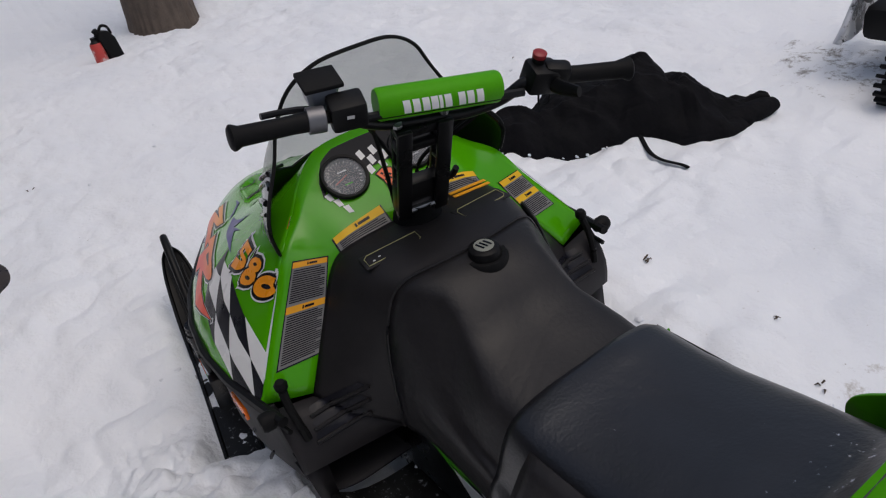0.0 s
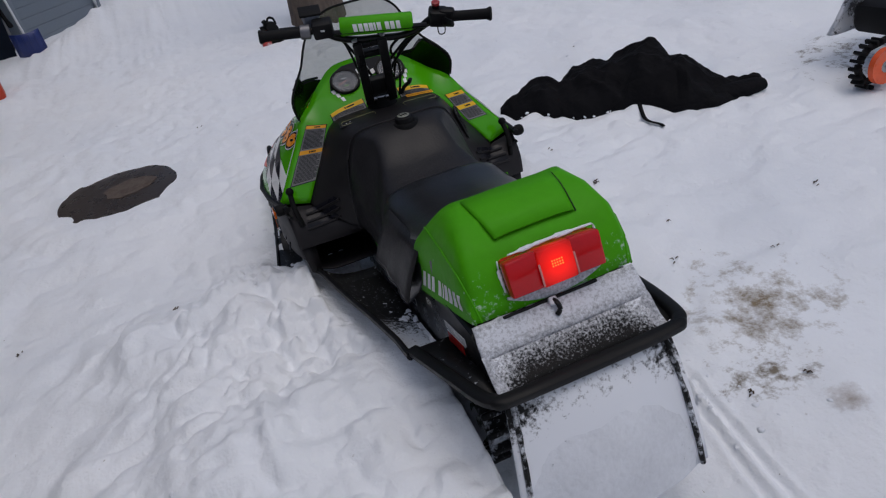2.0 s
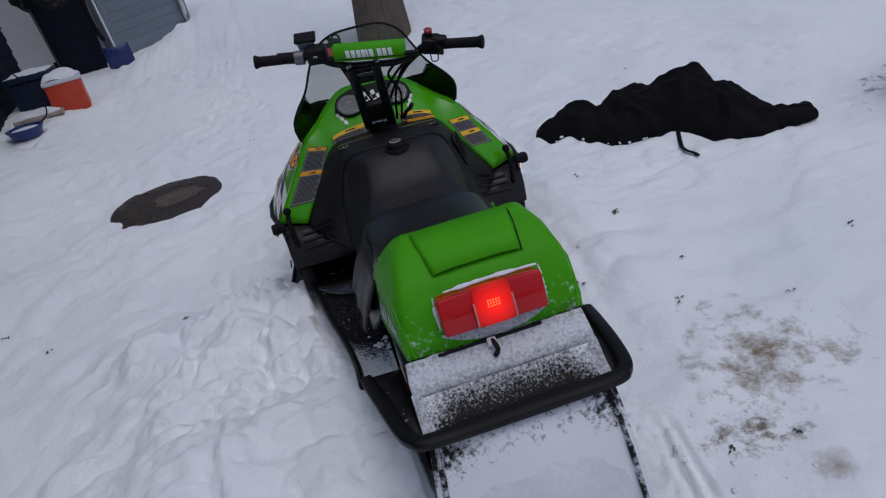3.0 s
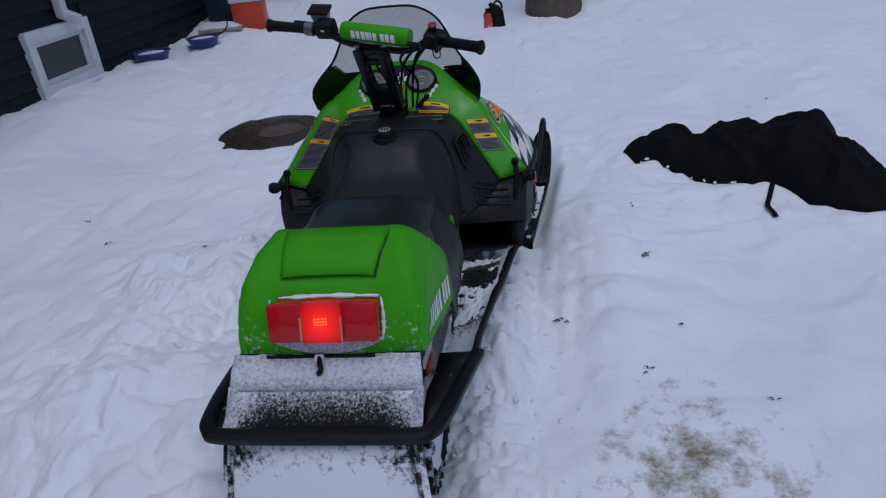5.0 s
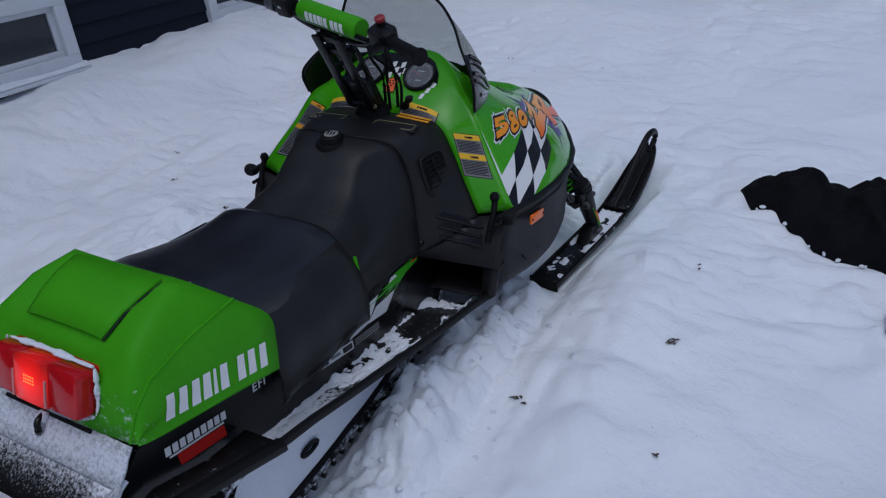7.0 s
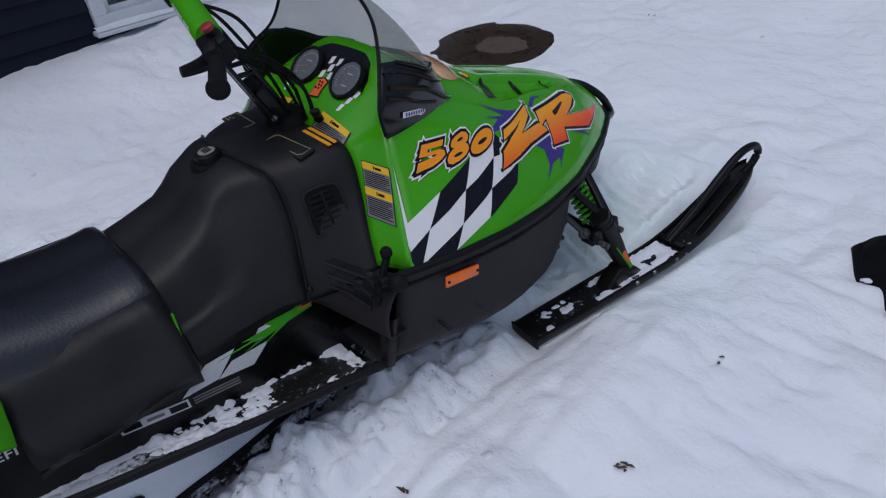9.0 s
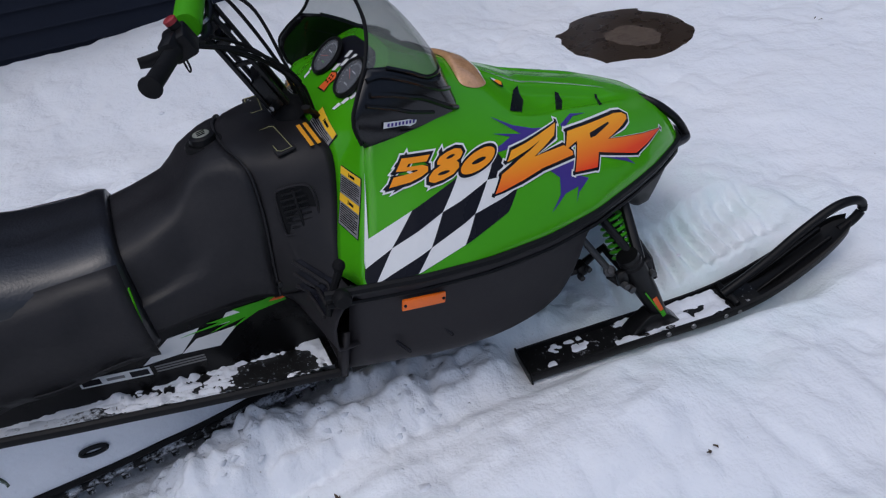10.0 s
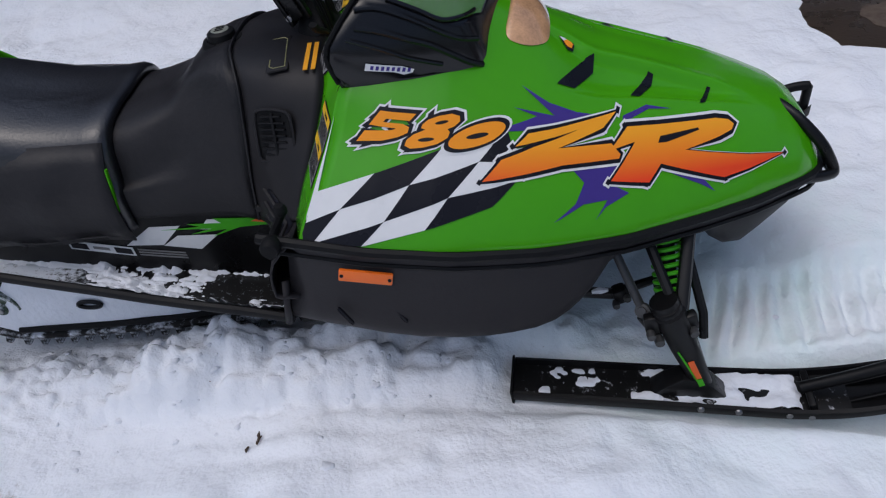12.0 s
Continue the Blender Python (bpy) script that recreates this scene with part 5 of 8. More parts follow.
    part("ski_end", box((0.112, 0.006, 0.045), ski_m @ pose(0, -0.397, 0.008, 8, 0, 0), 0.002), SKI, ski)
    for k, y in enumerate((0.02, 0.10, 0.205, 0.25)):
        part("ski_bolt", lathe([(0, 0.006), (0.007, 0.005), (0.008, 0)], 8, ski_m @ pose(0.0575 * s if k else 0.0575, y, 0.016, 0, 90 if s > 0 or not k else -90, 0)), STEEL, ski)
    # saddle and spindle
    top = Vector((s * 0.437, 0.902, 0.200))
    foot = ski_m @ Vector((0.004, 0.035, 0.022))
    sp = part("spindle", tube([foot, foot.lerp(top, 0.25), foot.lerp(top, 0.6), top, top + (top - foot).normalized() * 0.05], [0.021, 0.024, 0.031, 0.034, 0.030], 14), STEEL_BLACK, sled, "black ski spindle with decal")
    part("saddle", prism([(-0.085, 0), (0.085, 0), (0.05, 0.035), (0.015, 0.06), (-0.02, 0.06), (-0.055, 0.03)], 0.05, ski_m @ basis((-0.025, 0, 0.012), (0, 1, 0), (1, 0, 0)), 0.004), STEEL_BLACK, ski)
    ax = (top - foot).normalized()
    outm = basis(foot.lerp(top, 0.42) + Vector((s * 0.0300, 0, 0)), ax, (s, -0.1 * s, 0.1))
    dec = part("spindle_decal", box((0.056, 0.013, 0.002), outm), FLAG_ORANGE, sp, "orange and green decal")
    part("decal_stripe", box((0.10, 0.004, 0.002), outm @ pose(0.016, 0.010, 0.0, 0, 0, 6)), SPRING, sp)
    part("decal_stripe", box((0.022, 0.012, 0.002), outm @ pose(-0.042, 0, 0.0)), SPRING, sp)
    part("upper_arm", tube([top + Vector((0, 0.008, 0.022)), (s * 0.26, 0.845, 0.385)], 0.0115, 8), STEEL_BLACK, sled, "black suspension arm")
    part("upper_arm", tube([top + Vector((0, 0.020, 0.020)), (s * 0.28, 0.968, 0.375)], [0.015, 0.013], 8, flat=0.8), STEEL_BLACK, sled)
    joint = Vector((s * 0.305, 0.824, 0.146))
    part("lower_arm", tube([joint + Vector((-s * 0.02, -0.09, -0.004)), joint + Vector((0, -0.02, 0.002)), (s * 0.30, 0.905, 0.178), top + Vector((-s * 0.01, -0.002, -0.04))], 0.0135, 8), STEEL_BLACK, sled, "black suspension arm")
    part("lower_arm", tube([top + Vector((-s * 0.01, 0.080, -0.085)), top + Vector((-s * 0.03, 0.078, -0.03)), (s * 0.27, 0.955, 0.30)], 0.0105, 8), STEEL_BLACK, sled)
    part("lower_arm_joint", box((0.034, 0.036, 0.044), Matrix.Translation(joint) @ pose(0, 0, 0, 20, 0, 0), 0.010), STEEL_BLACK, sled)
    for q in (-1, 1):
        part("joint_bolt", lathe([(0, 0.012), (0.008, 0.011), (0.009, 0), (0.006, -0.01)], 10, Matrix.Translation(joint + Vector((s * 0.017, 0.012 * q, 0.010 * q - 0.006))) @ pose(0, 0, 0, 0, s * 90, 0)), GREY_STEEL, sled)
    part("arm_snow", tube([joint + Vector((0.0, -0.065, 0.012)), joint + Vector((0, -0.045, 0.016)), joint + Vector((0, -0.028, 0.014))], [0.004, 0.009, 0.004], 8), SNOW_LUMP, sled, "snow on the suspension arm")
    rod = Vector((s * 0.402, 0.852, 0.188))
    part("tie_rod", tube([rod, (s * 0.27, 0.775, 0.355)], 0.0098, 10), GREY_STEEL, sled, "grey steering tie rod")
    part("steering_arm", tube([rod + Vector((0.0, 0.0, -0.012)), rod + Vector((s * 0.012, 0.02, -0.034)), top + Vector((0, -0.012, -0.03))], [0.015, 0.018, 0.017], 10), STEEL_BLACK, sp)
    for q in (-1, 1):
        part("arm_clamp", box((0.022, 0.030, 0.050), Matrix.Translation(top + Vector((s * 0.004, q * 0.040, -0.012))) @ pose(0, 0, 0, 12, 0, 8 * q), 0.006), STEEL_BLACK, sp)
        part("arm_bolt", lathe([(0, 0.014), (0.009, 0.013), (0.010, 0), (0.007, -0.008)], 10, Matrix.Translation(top + Vector((s * 0.020, q * 0.044, -0.026))) @ pose(0, 0, 0, 0, s * 90, 0)), GREY_STEEL, sp)
    part("rod_end", lathe([(0, 0.016), (0.009, 0.016), (0.010, 0.010), (0.016, 0.009), (0.017, -0.009), (0.010, -0.011), (0.009, -0.020), (0, -0.020)], 12, Matrix.Translation(rod) @ pose(0, 0, 0, 20, s * 50, 0)), GREY_STEEL, sp)
    part("boot", lathe([(0.022, -0.02), (0.034, -0.012), (0.028, -0.002), (0.036, 0.008), (0.028, 0.016), (0.032, 0.026), (0.02, 0.034)], 16, basis(top + ax * 0.012, (1, 0, 0), ax)), RUBBER, sp)
    lo, hi = top + Vector((-s * 0.045, 0.014, -0.015)), Vector((s * 0.24, 0.905, 0.42))
    shock = part("shock", tube([lo, lo.lerp(hi, 0.5), hi], [0.017, 0.019, 0.022], 10), STEEL_BLACK, sled, "shock absorber with a green coil spring")
    d = hi - lo
    u = d.normalized().cross(Vector((0, 1, 0))).normalized()
    v = d.normalized().cross(u)
    coil = [lo + d * (0.06 + 0.86 * k / 154) + (u * math.cos(k * 2 * math.pi / 11) + v * math.sin(k * 2 * math.pi / 11)) * 0.031 for k in range(155)]
    part("coil_spring", tube(coil, 0.0052, 6), SPRING, shock, "green coil spring")
    for k, (y, z) in enumerate(((0.860, 0.215), (0.915, 0.185))):
        part("arm_bolt", lathe([(0, 0.016), (0.010, 0.015), (0.011, 0), (0.008, -0.01)], 10, Matrix.Translation(top + Vector((s * 0.018, y - 0.885, z - 0.262))) @ pose(0, 0, 0, 0, s * 90, 0)), GREY_STEEL, sp)

# windshield: clear sheet, black lower wings, edge trim
BASE = resample(smooth_line([(0, 0.615, 0.748), (0.084, 0.594, 0.738), (0.135, 0.583, 0.722), (0.176, 0.577, 0.704), (0.212, 0.566, 0.686), (0.243, 0.507, 0.694), (0.274, 0.405, 0.710), (0.287, 0.305, 0.720)], 8), 20)
EDGE = resample(smooth_line([(0, 0.365, 1.062), (0.085, 0.368, 1.056), (0.150, 0.382, 1.018), (0.190, 0.390, 0.955), (0.225, 0.365, 0.890), (0.272, 0.318, 0.842), (0.297, 0.288, 0.80), (0.290, 0.297, 0.740)], 8), 20)
NV = 8


def shield_point(i, f):
    p = BASE[i].lerp(EDGE[i], f)
    bulge = 0.035 * math.sin(math.pi * f) * (1 - (i / 20) ** 2)
    return p + Vector((0.55 * i / 20, 0.7, 0.45)) * bulge


DARK = [(0, 0.07), (5, 0.12), (8, 0.30), (10, 0.42), (11, 0.58), (12, 0.82), (13, 1.0)]


def dark_part(i):
    """How far up the sheet is black, from the base."""
    return interp(DARK, i)


def shield_mesh(lo, hi):
    rows = []
    for i in range(-20, 21):
        a, b = lo(abs(i)), hi(abs(i))
        pts = [shield_point(abs(i), a + (b - a) * j / NV) for j in range(NV + 1)]
        rows.append([Vector((p.x * (1 if i >= 0 else -1), p.y, p.z)) for p in pts])
    return loft(rows)


shield = part("windshield", shield_mesh(dark_part, lambda i: 1.0), SHIELD, sled, "smoked clear windshield with black trim", smooth=60)
shield.visible_shadow = False
wing = part("windshield_base", shield_mesh(lambda i: 0.0, dark_part), SHIELD_BLACK, shield, "glossy black lower windshield", smooth=60)
thicken(wing, 0.004)
edge_line = [Vector((-p.x, p.y, p.z)) for p in reversed(EDGE[1:])] + EDGE
part("edge_trim", tube(smooth_line(edge_line, 2), 0.0042, 6), RUBBER, shield)
for s in (-1, 1):
    for ridge, r in (([(6, 0.20), (8, 0.31), (10, 0.43), (11, 0.58), (12, 0.80)], 0.0045), ([(8, 0.16), (10, 0.30), (12, 0.60), (13, 0.82), (14, 0.95)], 0.0055), ([(9, 0.06), (10, 0.12), (12, 0.34), (13, 0.46), (14, 0.64), (15, 0.85)], 0.0065), ([(12, 0.16), (14, 0.32), (15, 0.52), (16, 0.85)], 0.0045)):
        line = smooth_line([shield_point(i, f) for i, f in ridge], 4)
        part("shield_ridge", tube([Vector((s * (p.x + 0.001), p.y, p.z + 0.001)) for p in line], r, 8), SHIELD_BLACK, shield)

# headlamp set in the hood ahead of the windshield
LAMP_OUT = smooth_line([(0.142, 0.630, 0), (0.134, 0.664, 0), (0.108, 0.692, 0), (0.066, 0.704, 0), (0, 0.708, 0), (-0.066, 0.704, 0), (-0.108, 0.692, 0), (-0.134, 0.664, 0), (-0.142, 0.630, 0), (-0.128, 0.612, 0), (-0.06, 0.622, 0), (0, 0.630, 0), (0.06, 0.622, 0), (0.128, 0.612, 0)], 4, closed=True)
hl = []
for f in (1.0, 0.97, 0.88, 0.72, 0.5, 0.25, 0.02):
    ring = []
    for p in LAMP_OUT:
        x, y = p.x * f, 0.658 + (p.y - 0.658) * f
        hit = HOOD_TREE.ray_cast(Vector((x, y, 1.5)), Vector((0, 0, -1)))
        ring.append(Vector((x, y, (hit[0].z if hit[0] else 0.70) + 0.002 + 0.016 * (1 - f ** 4))))
    hl.append(ring)
part("headlamp", loft(hl, closed_ring=True), HEADLAMP, sled, "pale amber headlamp lens", smooth=60)

# gauges with bezels, faces, marks and needles
for s in (-1, 1):
    g = dash_point(s * 0.086, 0.41)
    m = basis(g, (1, 0, 0), (0, -0.60, 0.80))
    gz = part("gauge", lathe([(0.040, 0.004), (0.052, 0.004), (0.055, 0.010), (0.052, 0.017), (0.046, 0.016), (0.044, 0.009)], 36, m), BLACK_PLASTIC, dash, "round black gauge")
    part("dial", lathe([(0, 0.009), (0.0445, 0.009)], 30, m), DIAL, gz)
    for k in range(21):
        a = radians(-130 + 13 * k)
        part("dial_tick", box((0.0012 if k % 2 else 0.002, 0.005, 0.0006), m @ pose(0.036 * math.sin(a), 0.036 * math.cos(a), 0.0098, 0, 0, -math.degrees(a))), DIAL_MARK, gz)
    part("needle", box((0.0016, 0.034, 0.001), m @ pose(0, 0, 0.0115, 0, 0, 110 if s < 0 else 60) @ pose(0, 0.012, 0)), mat("needle_red", (0.5, 0.06, 0.03), 0.4), gz)
    part("dial_text", box((0.018, 0.003, 0.0006), m @ pose(0, -0.018, 0.0098)), SPRING if s < 0 else DIAL_MARK, gz)
    part("dial_text", box((0.022, 0.003, 0.0006), m @ pose(0, 0.014, 0.0098)), DIAL_MARK, gz)
    gl = part("gauge_glass", lathe([(0, 0.0145), (0.03, 0.0143), (0.0455, 0.013)], 30, m), GAUGE_GLASS, gz)
    gl.visible_shadow = False

# steering post, handlebar, grips and controls
POST0, POST1 = Vector((-0.004, 0.215, 0.735)), Vector((0.006, 0.100, 1.000))
pm = basis(POST0, (1, -0.2, 0), POST1 - POST0)
post = part("steering_post", box((0.030, 0.010, 0.25), pm @ pose(-0.040, -0.020, 0.155), 0.003), STEEL_BLACK, sled, "black steering riser with open sides")
for k in (-1, 1):
    for q in (-1, 1):
        if (k, q) != (-1, -1):
            part("post_rail", box((0.030 if q < 0 else 0.016, 0.010, 0.25), pm @ pose(k * 0.040, q * 0.020, 0.155), 0.003), STEEL_BLACK, post)
    for z, lean in ((0.115, 24), (0.165, -24), (0.215, 24)):
        part("post_rung", box((0.014, 0.044, 0.009), pm @ pose(k * 0.040, 0, z, lean, 0, 0), 0.002), STEEL_BLACK, post)
part("post_plate", box((0.108, 0.030, 0.085), pm @ pose(0, 0, 0.080), 0.006), STEEL_BLACK, post)
part("post_bridge", box((0.105, 0.032, 0.022), pm @ pose(0, 0, 0.265), 0.005), STEEL_BLACK, post)
part("post_bridge", box((0.105, 0.03, 0.02), pm @ pose(0, 0, 0.225), 0.005), STEEL_BLACK, post)
part("post_boot", lathe([(0.055, -0.01), (0.048, 0.01), (0.03, 0.03), (0.028, 0.055)], 20, pm), RUBBER, post)
part("post_pin", tube([pm @ Vector((-0.055, -0.018, 0.048)), pm @ Vector((0.055, -0.018, 0.048))], 0.007, 8), STEEL, post)
for k in (-1, 1):
    part("post_bolt", lathe([(0, 0.008), (0.009, 0.007), (0.010, 0)], 10, pm @ pose(k * 0.045, 0, 0.280)), STEEL, post)
HB = basis((0.004, 0.085, 1.034), (0.224, -0.060, -0.028), (0.0, -0.33, 0.94))
bar = part("handlebar", tube(smooth_line([HB @ Vector(p) for p in ((-0.352, -0.040, 0.014), (-0.24, -0.022, 0.006), (-0.175, -0.012, 0.0), (-0.130, -0.004, -0.032), (-0.07, 0.004, -0.052), (0, 0.004, -0.052), (0.07, 0.004, -0.052), (0.130, 0.002, -0.032), (0.175, 0.000, 0.002), (0.24, -0.014, 0.012), (0.352, -0.038, 0.024))], 6), 0.011, 10), STEEL_BLACK, sled, "black handlebar turned slightly")
pad_prof = [(0.0, -0.113), (0.026, -0.113), (0.0285, -0.108), (0.0285, 0.108), (0.026, 0.113), (0.0, 0.113)]
pad = part("bar_pad", lathe(pad_prof, 18, HB @ pose(0, 0, 0.0, 0, 90, 0)), GREEN_COVER, bar, "green foam crossbar pad with white lettering shapes")
part("cross_bar", tube([HB @ Vector((-0.155, -0.02, -0.006)), HB @ Vector((0.155, -0.02, -0.006))], 0.008, 8), STEEL_BLACK, bar)
for s in (-1, 1):
    gr = [HB @ (Vector((x, -0.014 - 0.024 * (x - 0.24) / 0.112, 0.012 + 0.012 * (x - 0.24) / 0.112)) if s > 0 else Vector((-x, -0.022 - 0.018 * (x - 0.24) / 0.112, 0.006 + 0.008 * (x - 0.24) / 0.112))) for x in (0.232, 0.236, 0.26, 0.30, 0.34, 0.350, 0.354, 0.357)]
    part("grip", tube(gr, [0.018, 0.0165, 0.0155, 0.016, 0.0165, 0.021, 0.021, 0.017], 16), RUBBER, bar, "black rubber grip")
# left: brake reservoir, switch block, lever
sw = part("switch_block", box((0.062, 0.048, 0.052), HB @ pose(-0.165, -0.012, 0.008, 0, -6, 0), 0.008), BLACK_PLASTIC, bar, "black switch block")
part("switch_mark", box((0.012, 0.001, 0.006), HB @ pose(-0.165, -0.0368, 0.014)), DIAL_MARK, sw)
res = part("brake_reservoir", loft([[HB @ pose(-0.200, 0.030, 0.0, 0, 0, 8) @ Vector((a * hw, b * hd, zz)) for a, b in ((-1, -0.7), (-0.7, -1), (0.7, -1), (1, -0.7), (1, 0.7), (0.7, 1), (-0.7, 1), (-1, 0.7))] for hw, hd, zz in ((0.015, 0.014, -0.012), (0.022, 0.020, 0.004), (0.030, 0.024, 0.040))], closed_ring=True, cap=True), mat("translucent_grey_plastic", (0.16, 0.18, 0.22), 0.3, vary=0.15), bar, "grey brake fluid reservoir")
part("reservoir_lid", box((0.068, 0.054, 0.009), HB @ pose(-0.200, 0.030, 0.044, 0, 0, 8), 0.003), RUBBER, res)
part("clamp", lathe([(0.016, -0.016), (0.022, -0.014), (0.022, 0.014), (0.016, 0.016)], 18, HB @ pose(-0.218, -0.018, 0.004, 0, 90, 0)), mat("grey_casting", (0.16, 0.16, 0.17), 0.4, metal=0.7), bar)
part("brake_lever", tube(smooth_line([HB @ Vector(p) for p in ((-0.205, 0.015, -0.004), (-0.25, 0.030, -0.010), (-0.30, 0.022, -0.006))], 5), [0.007] * 5 + [0.006] * 6, 8), STEEL_BLACK, bar, "black brake lever")
# right: throttle block with red kill button and thumb lever
th = part("throttle_block", box((0.058, 0.052, 0.050), HB @ pose(0.194, -0.002, 0.008, 0, 6, 0), 0.008), BLACK_PLASTIC, bar, "black throttle block")
kb = part("kill_switch", lathe([(0.009, 0.0), (0.009, 0.012), (0.0125, 0.014), (0.0130, 0.022), (0.010, 0.024), (0, 0.024)], 18, HB @ pose(0.188, 0.008, 0.030)), RED_KNOB, th, "red kill button")
part("button_neck", lathe([(0.012, 0), (0.012, 0.017)], 14, HB @ pose(0.188, 0.008, 0.028)), BLACK_PLASTIC, kb)
part("thumb_lever", tube(smooth_line([HB @ Vector(p) for p in ((0.205, -0.010, 0.004), (0.214, -0.035, 0.008), (0.222, -0.056, 0.016), (0.229, -0.078, 0.026))], 5), [0.0105 - 0.0003 * k for k in range(16)], 10, flat=1.7), BLACK_PLASTIC, th, "black thumb lever")
part("wire_loop", tube(smooth_line([HB @ Vector(p) for p in ((0.19, -0.015, -0.018), (0.195, -0.02, -0.042), (0.212, -0.02, -0.040), (0.214, -0.015, -0.018))], 5), 0.002, 6), RUBBER, th)
part("guard", box((0.05, 0.034, 0.036), HB @ pose(0.220, -0.010, 0.020, 0, 0, -14), 0.010), BLACK_PLASTIC, th)
# cables down to the dashboard
for k, (a, b) in enumerate((((-0.15, 0.0, -0.01), (-0.035, 0.252, 0.738)), ((0.12, 0.01, -0.04), (0.020, 0.258, 0.738)), ((0.10, 0.02, -0.045), (0.075, 0.255, 0.738)), ((-0.14, 0.0, -0.02), (0.0, 0.262, 0.740)), ((0.17, 0.0, -0.015), (0.040, 0.250, 0.736)), ((0.16, 0.0, -0.02), (0.060, 0.262, 0.740)))):
    p0, p3 = HB @ Vector(a), Vector(b)
    p1 = p0 + Vector((-0.05 if a[0] > 0 else 0.05, 0.050 + 0.012 * k, -0.06))
    p2 = p3 + Vector((0.015 * (1 if a[0] > 0 else -1), -0.020, 0.10))
    part("cable", tube(smooth_line([p0, p1, p2, p3], 8), 0.0045, 6), RUBBER, bar, "black control cable")
part("choke_lever", tube(smooth_line([(0.085, 0.262, 0.735), (0.095, 0.252, 0.758), (0.112, 0.240, 0.772), (0.118, 0.235, 0.785)], 4), [0.011] * 8 + [0.012] * 5, 8, flat=0.6), RUBBER, console, "black choke lever")


# ---------- yard ----------
def build_jacket():
    ob = thing("jacket", "black jacket lying crumpled on the snow", "jacket")
    ax, ay = Vector((1.2, -0.68, 0)).normalized(), Vector((0.68, 1.2, 0)).normalized()
    org = Vector((0.98, 1.40, 0))
    prof = [(-0.04, 0.03, 0.10), (0.03, 0.105, 0.15), (0.15, 0.135, 0.20), (0.25, 0.15, 0.24), (0.31, 0.12, 0.25), (0.38, 0.165, 0.28), (0.47, 0.205, 0.32), (0.58, 0.212, 0.34), (0.68, 0.215, 0.35), (0.77, 0.255, 0.35), (0.86, 0.265, 0.34), (0.905, 0.235, 0.33), (0.93, 0.195, 0.32), (0.98, 0.215, 0.30), (1.05, 0.180, 0.27), (1.11, 0.120, 0.22), (1.20, 0.085, 0.15), (1.34, 0.080, 0.11), (1.40, 0.04, 0.06)]
    lower = [(-0.04, 0.0), (0.2, -0.08), (0.415, -0.15), (0.55, -0.13), (0.70, -0.11), (0.80, -0.13), (0.95, -0.19), (1.08, -0.21), (1.18, -0.17), (1.28, -0.10), (1.4, 0.0)]
    bm = bmesh.new()
    nl, nw = 150, 54
    grid = []
    hs = [(s, h) for s, h, _ in prof]
    ws = [(s, w) for s, _, w in prof]
    for i in range(nl + 1):
        s = -0.04 + 1.44 * i / nl
        h, w, lo = interp(hs, s), interp(ws, s) * 0.85, interp(lower, s)
        w -= lo * 0.8
        row = []
        for j in range(nw + 1):
            f = j / nw
            c = lo + w * f * 1.25
            sh = math.sin(math.pi * min(1, f * 1.02)) ** 0.55
            fold = noise.noise(Vector((s * 7, c * 4 + s * 5, 3.1))) * 0.020 + (1 - abs(noise.noise(Vector((s * 5 + c * 3.5, c * 6 - s * 3, 7.7))))) ** 2 * 0.046 + (1 - abs(noise.noise(Vector((s * 17 - c * 9, c * 12 + s * 6, 4.4))))) ** 2 * 0.010 - 0.036
            fold += 0.020 * (1 - abs(math.sin(8.5 * (0.9 * s + 1.5 * c) + 2.4 * noise.noise(Vector((s * 3, c * 3, 2.2)))))) ** 3
            z = max(0.0, h * sh * (1 + 0.15 * noise.noise(Vector((s * 4, c * 6, 1.3)))) + fold * min(1, sh * 1.4))
            p = org + ax * (s + 0.02 * noise.noise(Vector((s * 9, c * 9, 5)))) + ay * (c + 0.02 * noise.noise(Vector((s * 8, c * 8, 9))))
            row.append((p.x, p.y, z - 0.008 if 0 < j < nw else -0.02))
        flat = np.array(row)
        base = ground_base(flat[:, 1]) + snow_height(flat[:, 0], flat[:, 1])
        grid.append([bm.verts.new((x, y, z + float(b))) for (x, y, z), b in zip(row, base)])
    for a, b in zip(grid, grid[1:]):
        for k in range(nw):
            bm.faces.new((a[k], a[k + 1], b[k + 1], b[k]))
    bm.faces.new([r[0] for r in grid] + [p for p in grid[-1][1:]] + [r[-1] for r in reversed(grid[:-1])] + [p for p in reversed(grid[0][1:-1])])
    part("cloth", bm, CLOTH, ob, smooth=70)
    a = [org + ax * s + ay * c for s, c in ((0.73, -0.10), (0.74, -0.20), (0.755, -0.30), (0.80, -0.40), (0.815, -0.435))]
    st = tube(smooth_line([(p.x, p.y, on_ground(p.x, p.y, 0.012)) for p in a], 4), 0.011, 6, flat=0.35)
    part("strap", st, CLOTH, ob, "black strap end")
    a = [org + ax * s + ay * c for s, c in ((1.12, -0.08), (1.24, -0.06), (1.33, -0.03), (1.385, -0.01))]
    part("cuff", tube([(p.x, p.y, on_ground(p.x, p.y, 0.026)) for p in a], [0.066, 0.066, 0.058, 0.040], 14, flat=0.75), CLOTH, ob)
    rnd = random.Random(5)
